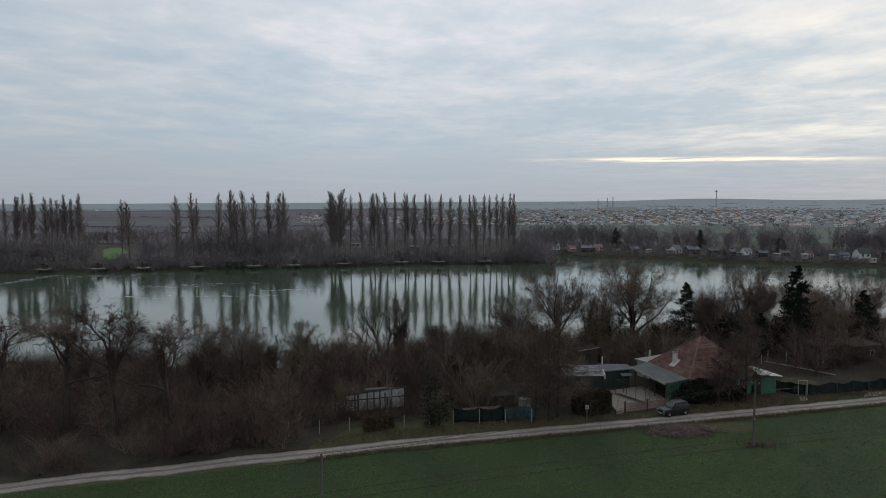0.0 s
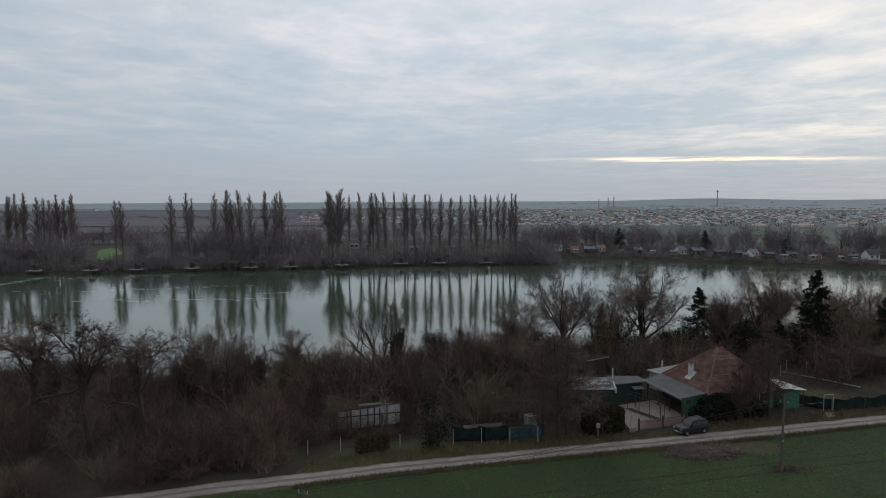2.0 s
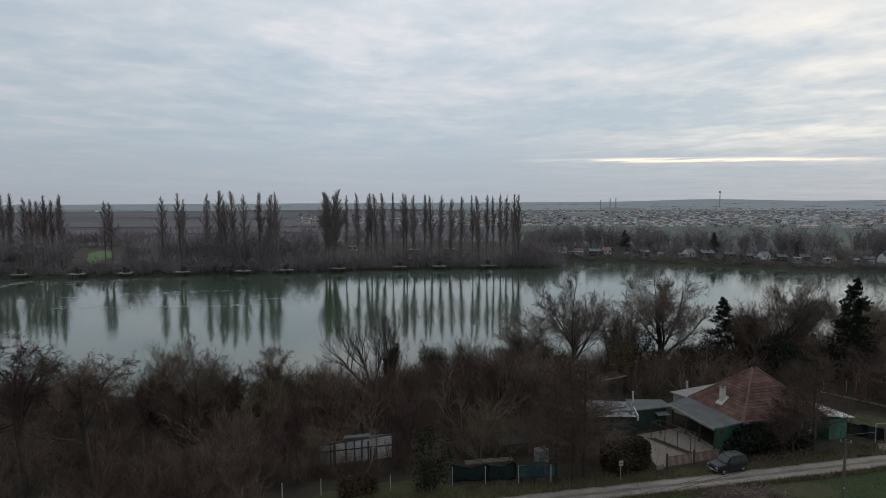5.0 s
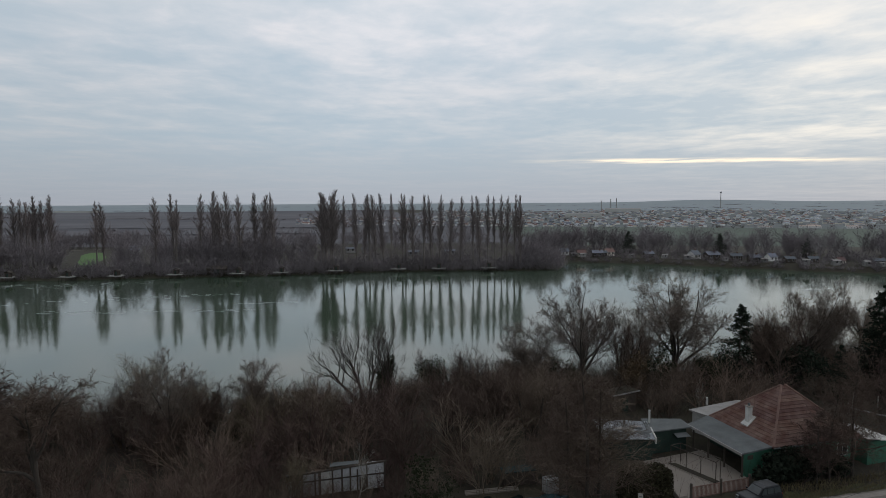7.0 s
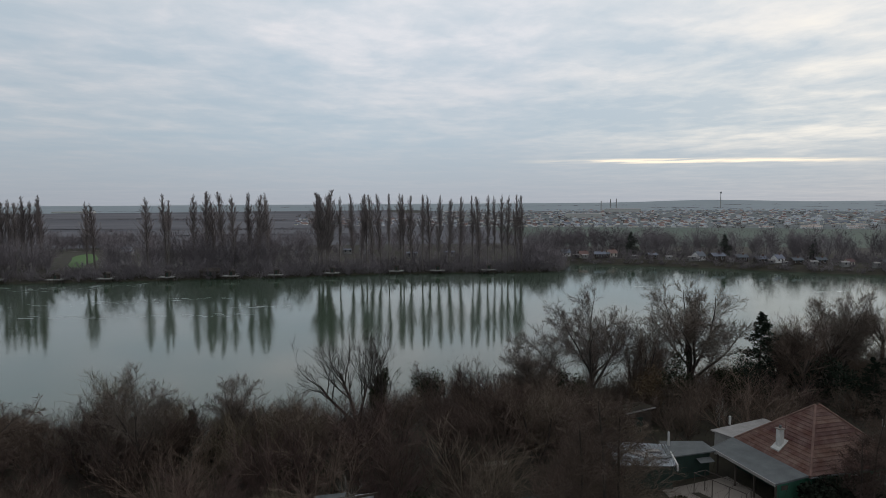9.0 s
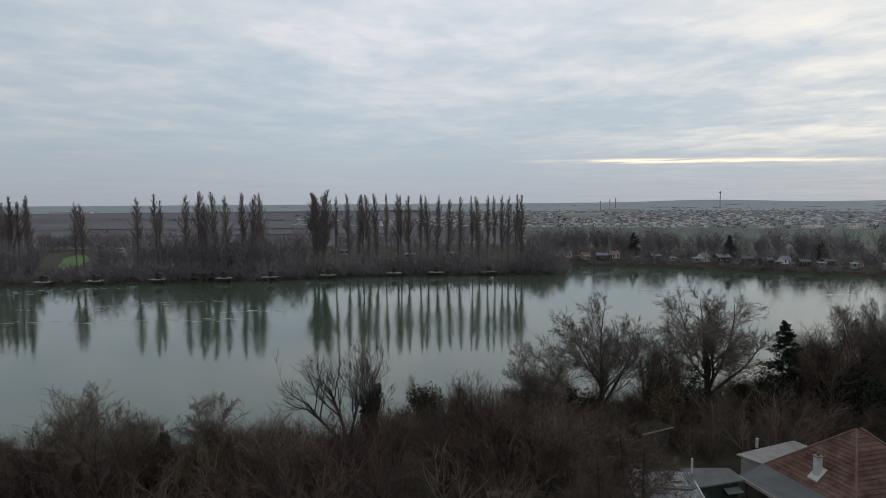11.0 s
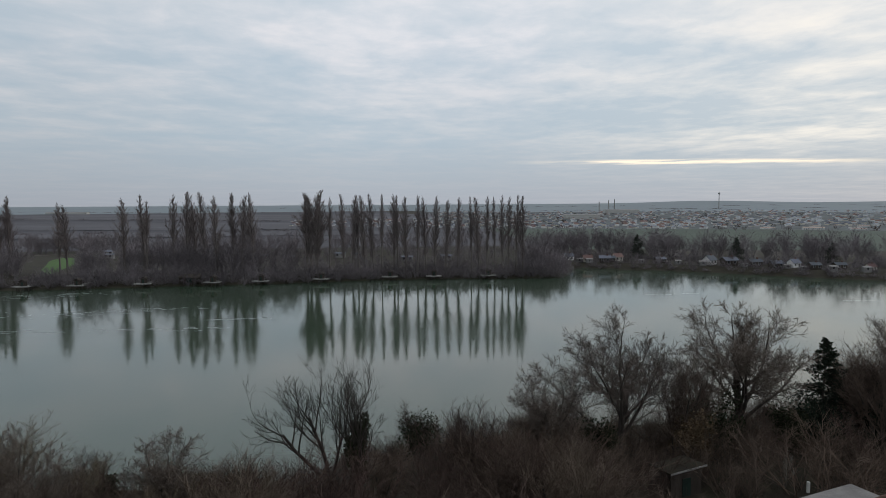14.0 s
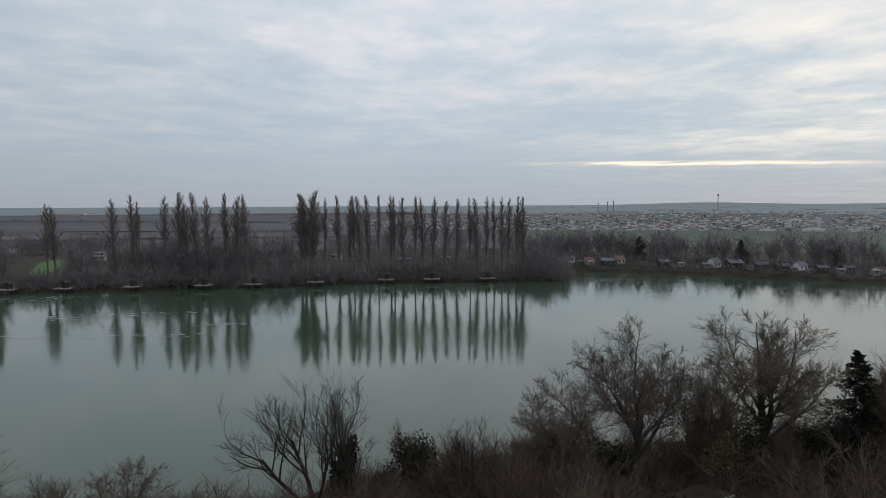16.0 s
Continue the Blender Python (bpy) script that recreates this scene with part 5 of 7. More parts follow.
for k, x, y, a in SPOTS:
    shore = float(np.interp(x, FAR_X, FAR_Y))
    y = shore + 5.0 + min(max(y - shore - 8, 0), 26) * 0.6
    m = pose(x, y, float(ground_z(x, y)), 0, 0, a) @ Matrix.Scale((0.85, 1.1, 0.75, 0.95, 0.85)[int(x) % 5], 4)
    if k in used:
        copy_thing(COTS[k], m)
    else:
        COTS[k].matrix_basis = m
        used.add(k)

# cabins and caravans of the camp site on the far left shore
CABIN = house("cabin", "pale camp-site cabin among bare trees", 5, 2.6, 2.2, 0.5, "grey_wall", "far_roof_grey", "camp-site cabins", windows=2, chimney=False)
CABIN.matrix_basis = pose(-170, 350, float(ground_z(-170, 350)), 0, 0, 5)
for x, y, a in ((-150, 362, -8), (-118, 345, 10), (-101, 338, 0), (-90, 340, 12), (-76, 335, 0), (-55, 352, 3), (-46, 350, -5), (-128, 372, 4), (-182, 372, 0), (-20, 330, 0), (-2, 335, 10)):
    copy_thing(CABIN, pose(x, y, float(ground_z(x, y)), 0, 0, a))
BOAT = thing("boathouse", "low dark boathouse on the far shore", "shed", at=(-93, 264.5, 1.2))
part("wall", gabled_wall(7, 4, 1.8, 1.0), M["timber"], BOAT)
part("roof", gable_roof(7, 4, 1.8, 1.0), M["timber"], BOAT)
part("door", box(-1.0, -2.06, 0.0, 1.0, -2.0, 1.7), M["dark_green"], BOAT)

# the town
TOWN = [house("town_house", "white town house with a red tiled roof", 11, 9, 3.4, 3.2, "white_wall", "far_roof_red", "houses of the town", True, 3),
        house("town_house", "pale town house with a grey roof", 12, 9, 3.6, 3.4, "white_wall", "far_roof_grey", "houses of the town", False, 3),
        house("town_house", "white town house with a pale hipped roof", 12, 10, 3.4, 2.6, "white_wall", "far_roof_pale", "houses of the town", True, 3),
        house("town_house", "tall white town house with a red roof", 10, 9, 5.8, 3.4, "white_wall", "far_roof_red", "houses of the town", False, 3, True, 2)]
rng = np.random.default_rng(44)
for k, ob in enumerate(TOWN):
    ob.matrix_basis = pose(150 + 60 * k, 1180, float(ground_z(150 + 60 * k, 1180)), 0, 0, 10 * k)
spots = [(150 + 60 * k, 1180) for k in range(4)]
rest = []
while len(spots) < 1400:
    d = 1100 + 1350 * rng.random() ** 1.25
    a = radians(rng.uniform(-14, 37))
    x, y = d * math.sin(a), d * math.cos(a)
    if y < np.interp(x, [-300, 60, 400, 900], [1250, 1100, 1050, 900]) or (x < -50 and d > 1700) or min((x - p) ** 2 + (y - q) ** 2 for p, q in spots) < 13 ** 2:
        continue
    if 420 < x < 950 and y < 1120:
        continue
    spots.append((x, y))
    turn = float(rng.choice((0, 90, 15, -12, 100)) + rng.normal(0, 6))
    if len(spots) <= 270:
        copy_thing(TOWN[int(rng.integers(4))], pose(x, y, float(ground_z(x, y)), 0, 0, turn) @ Matrix.Scale(rng.uniform(0.42, 0.8), 4))
    else:
        rest.append((x, y, radians(turn), rng.uniform(5, 9), rng.uniform(2.2, 4.2)))
# the houses farther back, too small to pick apart
cube = np.array([(-.5, -.4, 0), (.5, -.4, 0), (.5, .4, 0), (-.5, .4, 0), (-.5, -.4, 1), (.5, -.4, 1), (.5, .4, 1), (-.5, .4, 1)])
cf = np.array([(0, 1, 5, 4), (1, 2, 6, 5), (2, 3, 7, 6), (3, 0, 4, 7)])
hat = np.array([(-.55, -.46, 1), (.55, -.46, 1), (.55, .46, 1), (-.55, .46, 1), (-.3, 0, 1.75), (.3, 0, 1.75)])
hf = np.array([(0, 1, 5, 4), (1, 2, 5, 5), (2, 3, 4, 5), (3, 0, 4, 4)])
for name, cv, ff, mats in (("town_walls", cube, cf, ("white_wall", "white_wall", "cream")), ("town_roofs", hat, hf, ("far_roof_red", "far_roof_pale", "far_roof_grey"))):
    for j in range(3):
        vs, fs = [], []
        for k, (x, y, a, w, h) in enumerate(rest[j::3]):
            c, n = math.cos(a), math.sin(a)
            q = np.stack([(cv[:, 0] * c - cv[:, 1] * n) * w + x, (cv[:, 0] * n + cv[:, 1] * c) * w + y, cv[:, 2] * h + float(ground_z(x, y))], -1)
            fs.append(ff + k * len(cv))
            vs.append(q)
        me = bpy.data.meshes.new(name)
        me.from_pydata(np.concatenate(vs).tolist(), [], [list(dict.fromkeys(f)) for f in np.concatenate(fs).tolist()])
        me.materials.append(M[mats[j]])
        tagged(new(name, me), "walls of the houses farther back in the town" if name == "town_walls" else "roofs of the houses farther back in the town", "town", kind="stuff")
TERR = house("terrace_block", "long pale terrace block with a faded pink roof", 46, 12, 5.6, 2.4, "white_wall", "far_roof_pink", "terrace blocks at the edge of the town", False, 10, False, 2)
TERR.matrix_basis = pose(560, 1010, float(ground_z(560, 1010)), 0, 0, -14) @ Matrix.Scale(0.65, 4)
for k, (x, y, a) in enumerate(((620, 995, -14), (680, 980, -14), (742, 965, -14), (500, 1030, -12), (590, 1060, -14), (650, 1050, -12), (715, 1030, -14), (780, 1010, -14), (810, 950, -12), (870, 940, -16), (620, 1110, -14), (700, 1105, -12), (790, 1080, -14), (860, 1040, -14))):
    copy_thing(TERR, pose(x, y, float(ground_z(x, y)), 0, 0, a) @ Matrix.Scale((0.7, 0.55, 0.62)[k % 3], 4))


def hall(x, y, w, d, h, a, label):
    ob = thing("hall", label, "building", "", (x, y, float(ground_z(x, y))), a)
    part("wall", gabled_wall(w, d, h, 1.5), M["plaster"], ob)
    part("roof", gable_roof(w, d, h, 1.5), M["pale_sheet"], ob)
    return ob


hall(560, 2100, 110, 40, 12, 0, "pale industrial hall in the town")
hall(330, 1620, 90, 34, 11, -6, "pale industrial hall in the town")
hall(-1370, 2250, 150, 20, 7, 0, "long white greenhouse across the fields")
hall(980, 1180, 110, 40, 11, -18, "pale industrial hall in the town")
for x, y, h in ((545, 2200, 44), (565, 2200, 46), (515, 2210, 38)):
    ob = thing("factory_chimney", "slim grey factory chimney", "chimney", "factory chimneys", (x, y, float(ground_z(x, y))))
    part("stack", tube([(0, 0, -0.5), (0, 0, h)], 1.8, 8, radius2=1.4), M["grey_wall"], ob)
    part("rim", tube([(0, 0, h - 0.8), (0, 0, h)], 1.7, 8), M["concrete"], ob)
mast = thing("radio_mast", "tall slender radio mast with a platform at its top", "mast", "", (1052, 2500, float(ground_z(1052, 2500))))
part("tower", tube([(0, 0, -1), (0, 0, 63)], 2.2, 6, radius2=1.3), M["grey_wall"], mast)
part("platform", tube([(0, 0, 60), (0, 0, 66)], 4.2, 8), M["grey_wall"], mast)
part("antenna", tube([(0, 0, 66), (0, 0, 70)], 0.7, 6), M["grey_wall"], mast)
wood("town_trees", 36, 240, lambda r: (lambda d, a: (d * math.sin(a), d * math.cos(a)))(r.uniform(1080, 2100), radians(r.uniform(-14, 37))), (12, 24), "bare trees between the houses of the town", M["twig"], FAR_HEDGE)


# ---------- the house by the track ----------
G = 2.0                                   # level of the gardens
TURN = 16.0                               # the plots lie along the track


def courses(bm_parent, a, b, c, d, rows, mat):
    """Lays tile courses on a slope: a, b the eave's ends, c, d the upper ends over b and a."""
    a, b, c, d = map(Vector, (a, b, c, d))
    n = (b - a).cross(d - a).normalized()
    for i in range(rows):
        t0, t1 = i / rows, min(1.0, (i + 1.25) / rows)
        p = [a.lerp(d, t0) + n * 0.075, b.lerp(c, t0) + n * 0.075, b.lerp(c, t1) + n * 0.02, a.lerp(d, t1) + n * 0.02]
        bm = bmesh.new()
        hi = [bm.verts.new(q) for q in p]
        lo = [bm.verts.new(q - n * 0.05) for q in p]
        bm.faces.new(hi), bm.faces.new(lo[::-1])
        for k in range(4):
            bm.faces.new((lo[k], lo[(k + 1) % 4], hi[(k + 1) % 4], hi[k]))
        bmesh.ops.recalc_face_normals(bm, faces=bm.faces)
        part("tile_course", bm, mat, bm_parent)


home = thing("house", "low green house with a steep weathered red tiled roof", "house", at=(34.73, 86.9, G), turn=TURN)
part("wall", box(-4.9, -4.2, -0.3, 4.9, 4.2, 2.75), M["green_wall"], home, bevel=0.02)
roof = part("roof", hip_roof(9.8, 8.4, 2.8, 4.35, 0.5, over=0.4), M["tile"], home)
ex, ey, ez, hz = 5.3, 4.6, 2.8, 7.15
for a, b, c, d in (((-ex, -ey, ez), (ex, -ey, ez), (0.25, 0, hz), (-0.25, 0, hz)), ((ex, -ey, ez), (ex, ey, ez), (0.25, 0, hz), (0.25, 0, hz)),
                   ((ex, ey, ez), (-ex, ey, ez), (-0.25, 0, hz), (0.25, 0, hz)), ((-ex, ey, ez), (-ex, -ey, ez), (-0.25, 0, hz), (-0.25, 0, hz))):
    courses(roof, a, b, c, d, 17, M["tile"])
for sx in (-1, 1):
    for sy in (-1, 1):
        part("hip_ridge", tube([(sx * ex, sy * ey, ez + 0.06), (sx * 0.25, 0, hz + 0.08)], 0.11, 6), M["rust"], roof, "faded red ridge tiles")
stack = part("chimney", box(-4.45, -0.25, 3.2, -3.95, 0.25, 5.3), M["plaster"], home, "whitewashed chimney", bevel=0.03)
part("collar", prism([(-4.75, -0.5), (-3.7, -0.5), (-3.7, 0.5), (-4.75, 0.5)], [3.25, 4.1, 4.1, 3.25], [3.45, 4.3, 4.3, 3.45]), M["plaster"], stack)
part("cap", box(-4.52, -0.32, 5.3, -3.88, 0.32, 5.38), M["concrete"], stack)
part("flue", tube([(-4.2, 0, 5.35), (-4.2, 0, 5.65)], 0.12, 8), M["felt"], stack)
part("aerial", tube([(-3.3, 0.3, 4.3), (-3.3, 0.3, 6.2)], 0.03, 5), M["rust"], home)
for x in (-3.2, 0.2, 3.4):
    w = part("window", box(x - 0.65, -4.26, 0.9, x + 0.65, -4.18, 2.2), M["plaster"], home)
    part("pane", box(x - 0.55, -4.28, 1.0, x - 0.03, -4.26, 2.1), M["window"], w)
    part("pane", box(x + 0.03, -4.28, 1.0, x + 0.55, -4.26, 2.1), M["window"], w)
part("door", box(1.4, -4.26, 0.0, 2.3, -4.18, 2.05), M["dark_green"], home)
part("gutter", tube([(-5.3, -4.68, 2.72), (5.3, -4.68, 2.72)], 0.07, 6), M["felt"], home)

port = thing("carport", "open carport with a sloping grey felt roof", "carport", at=(0, 0, G))
part("roof", prism([(27.5, 80.2), (31.0, 81.2), (28.5, 90.1), (25.3, 88.2)], [2.38, 2.72, 2.72, 2.38], [2.54, 2.88, 2.88, 2.54]), M["felt"], port)
part("fascia", prism([(27.46, 80.16), (27.54, 80.24), (25.34, 88.24), (25.26, 88.16)], 2.3, 2.56), M["pale_sheet"], port)
part("end_wall", prism([(28.0, 80.75), (31.1, 81.65), (31.05, 81.8), (27.95, 80.9)], -0.1, 2.5), M["green_wall"], port)
part("back_wall", prism([(30.75, 82.0), (30.9, 82.05), (28.5, 89.6), (28.35, 89.55)], -0.1, 2.6), M["dark_green"], port)
for x, y in ((27.75, 80.6), (27.05, 82.9), (26.4, 85.2), (25.75, 87.5)):
    part("post", box(x - 0.07, y - 0.07, -0.1, x + 0.07, y + 0.07, 2.4), M["timber"], port)
vent = part("shutter", prism([(28.35, 80.78), (28.95, 80.95), (28.94, 80.98), (28.34, 80.81)], 1.7, 2.1), M["timber"], port)

annex = thing("annex", "small annex with a pale weathered flat roof", "annex", at=(0, 0, G))
part("wall", prism([(27.6, 92.7), (29.2, 90.3), (34.8, 92.4), (33.6, 95.0)], -0.2, 2.45), M["grey_wall"], annex)
part("roof", prism([(27.2, 92.8), (29.0, 89.9), (35.4, 92.2), (34.0, 95.4)], [2.45, 2.45, 2.75, 2.75], [2.58, 2.58, 2.88, 2.88]), M["pale_sheet"], annex)
part("vent_pipe", tube([(30.0, 94.6, 2.5), (30.0, 94.6, 3.4)], 0.14, 8), M["plaster"], annex)

lean = thing("lean_to", "green lean-to with a ragged white sheet roof", "shed", at=(0, 0, G))
part("wall", prism([(41.6, 83.6), (44.0, 84.4), (42.9, 88.4), (40.5, 87.7)], -0.2, 2.3), M["green_wall"], lean)
part("roof", prism([(41.2, 83.2), (44.5, 84.2), (43.2, 89.0), (40.0, 88.2)], [2.75, 2.3, 2.3, 2.75], [2.82, 2.37, 2.37, 2.82]), M["pale_sheet"], lean)
part("sheet", prism([(42.8, 83.5), (44.7, 84.1), (43.4, 88.6), (42.4, 88.3)], [2.55, 2.30, 2.30, 2.50], [2.62, 2.40, 2.40, 2.57]), M["plaster"], lean, "ragged white sheet")

# sheds beside the yard
shed = thing("sheet_shed", "dark green shed under a patched silver sheet roof", "shed", at=(0, 0, G))
part("wall", prism([(15.9, 84.7), (20.4, 84.5), (20.9, 88.0), (16.0, 89.2)], -0.2, 2.35), M["dark_green"], shed)
bm = bmesh.new()
A, B, C, D = (Vector(p) for p in ((15.3, 84.2, 2.32), (20.6, 84.0, 2.42), (21.2, 88.6, 2.62), (15.4, 89.8, 2.55)))
cols = 46
top = [[bm.verts.new(A.lerp(B, i / cols).lerp(D.lerp(C, i / cols), j / 3) + Vector((0, 0, 0.05 if i % 2 else 0.0))) for i in range(cols + 1)] for j in range(4)]
for j in range(3):
    for i in range(cols):
        bm.faces.new((top[j][i], top[j][i + 1], top[j + 1][i + 1], top[j + 1][i]))
bmesh.ops.solidify(bm, geom=bm.faces[:], thickness=0.03)
sroof = part("roof", bm, M["silver"], shed, "corrugated silver sheet roof")
rng = np.random.default_rng(3)
for k in range(9):
    u, v = rng.uniform(0.05, 0.75), rng.uniform(0.1, 0.8)
    p = A.lerp(B, u).lerp(D.lerp(C, u), v) + Vector((0, 0, 0.07 + 0.006 * k))
    q = prism([(p.x, p.y), (p.x + rng.uniform(0.7, 1.4), p.y + 0.05), (p.x + rng.uniform(0.7, 1.3), p.y + rng.uniform(0.4, 0.9)), (p.x - 0.1, p.y + 0.6)], p.z, p.z + 0.03)
    part("patch_sheet", q, M["pale_sheet" if k % 3 else "felt"], sroof)
part("fascia", prism([(20.55, 83.95), (20.7, 83.97), (21.25, 88.2), (21.1, 88.2)], 2.0, 2.6), M["plaster"], shed)

store = thing("flat_roof_store", "dark green store with a pale blue-grey flat roof", "shed", at=(0, 0, G))
part("wall", prism([(20.9, 86.2), (25.0, 87.6), (24.7, 89.2), (20.9, 89.2)], -0.2, 2.35), M["dark_green"], store)
part("roof", prism([(20.4, 85.7), (25.5, 87.4), (25.1, 89.6), (20.7, 89.5)], [2.45, 2.4, 2.5, 2.55], [2.57, 2.52, 2.62, 2.67]), M["felt"], store, "pale blue-grey sheet roof")
part("flue", tube([(21.3, 88.4, 2.4), (21.3, 88.4, 4.0)], 0.11, 8), M["plaster"], store)
part("awning", prism([(23.6, 86.2), (25.1, 86.6), (24.9, 87.3), (23.4, 86.9)], [1.75, 1.75, 1.95, 1.95], [1.79, 1.79, 1.99, 1.99]), M["felt"], store)
for x, y, w in ((22.2, 90.6, 1.6), (24.6, 90.9, 2.4)):
    ob = thing("cold_frame", "low garden frame under a white sheet", "garden frame", "garden frames", (x, y, G))
    part("frame", box(-w / 2, -0.5, -0.05, w / 2, 0.5, 1.7), M["timber"], ob)
    part("cover", box(-w / 2 - 0.1, -0.6, 1.7, w / 2 + 0.1, 0.6, 1.78), M["plaster"], ob)

back = thing("garden_shed", "dark tall garden shed with a pale sloping roof edge", "shed", at=(21.2, 100.2, G - 0.2), turn=20)
part("wall", box(-1.7, -1.2, -0.3, 1.7, 1.2, 2.5), M["timber"], back)
part("roof", prism([(-2.0, -1.5), (2.0, -1.5), (2.0, 1.5), (-2.0, 1.5)], [2.55, 2.85, 2.6, 2.3], [2.67, 2.97, 2.72, 2.42]), M["soil"], back)
part("roof_edge", prism([(-2.0, -1.56), (2.0, -1.56), (2.0, -1.5), (-2.0, -1.5)], [2.55, 2.85, 2.85, 2.55], [2.70, 3.0, 3.0, 2.70]), M["pale_sheet"], back)
part("door", box(-0.45, -1.26, 0.0, 0.45, -1.2, 1.9), M["dark_green"], back)

# the paved yard
yard = thing("yard", "stained pale concrete yard with a planting bed", "yard", at=(0, 0, G), kind="structure")
part("slab", prism([(19.4, 84.3), (26.6, 87.2), (27.9, 82.5), (28.2, 80.2), (27.2, 78.3), (20.9, 76.2), (19.9, 79.5)], -0.1, 0.07), M["concrete"], yard)
part("bed", prism([(21.6, 83.6), (22.5, 83.7), (25.2, 79.6), (24.4, 79.2)], 0.0, 0.14), M["soil"], yard)
part("kerb", tube([(21.6, 83.6, 0.1), (24.4, 79.2, 0.1)], 0.07, 5), M["concrete"], yard)
trellis = thing("trellis", "dark weathered trellis over a planting bed", "trellis", at=(0, 0, G))
for x, y in ((22.0, 83.6), (23.0, 82.1), (23.9, 80.8), (24.8, 79.5), (23.2, 84.2), (25.6, 80.4)):
    part("post", tube([(x, y, 0), (x, y, 2.0)], 0.04, 6), M["timber"], trellis)
for a, b in (((22.0, 83.6), (24.8, 79.5)), ((23.2, 84.2), (25.6, 80.4)), ((22.0, 83.6), (23.2, 84.2)), ((24.8, 79.5), (25.6, 80.4))):
    part("bar", tube([(*a, 2.0), (*b, 2.0)], 0.035, 6), M["timber"], trellis)
gate = thing("yard_gate", "low rusty brown double gate of vertical bars", "gate", at=(0, 0, G))
g0, g1 = Vector((21.2, 76.1, 0)), Vector((27.3, 78.1, 0))
for t in (0.0, 0.5, 1.0):
    p = g0.lerp(g1, t)
    part("gatepost", box(p.x - 0.09, p.y - 0.09, -0.1, p.x + 0.09, p.y + 0.09, 1.5), M["timber"], gate)
for z in (0.2, 1.15):
    part("rail", tube([g0 + Vector((0, 0, z)), g1 + Vector((0, 0, z))], 0.035, 6), M["rust"], gate)
for k in range(1, 46):
    if k != 23:
        p = g0.lerp(g1, k / 46)
        part("bar", box(p.x - 0.035, p.y - 0.015, 0.12, p.x + 0.035, p.y + 0.015, 1.2), M["rust"], gate)
wing = thing("low_wall", "low whitewashed wall piece beside the gate", "wall", at=(0, 0, G))
part("wall", prism([(20.0, 75.6), (20.9, 76.0), (20.6, 78.5), (19.9, 78.4)], -0.1, 0.5), M["concrete"], wing, bevel=0.02)


# ---------- the car ----------
def loft(sections):
    """A closed skin over cross-sections; each is x and a list of (y, z) for the half of it."""
    bm = bmesh.new()
    rings = []
    for x, half in sections:
        pts = [(y, z) for y, z in half] + [(-y, z) for y, z in reversed(half)]
        rings.append([bm.verts.new((x, y, z)) for y, z in pts])
    n = len(rings[0])
    for a, b in zip(rings, rings[1:]):
        for i in range(n):
            bm.faces.new((a[i], a[(i + 1) % n], b[(i + 1) % n], b[i]))
    bm.faces.new(rings[0]), bm.faces.new(rings[-1][::-1])
    bmesh.ops.recalc_face_normals(bm, faces=bm.faces)
    return bm


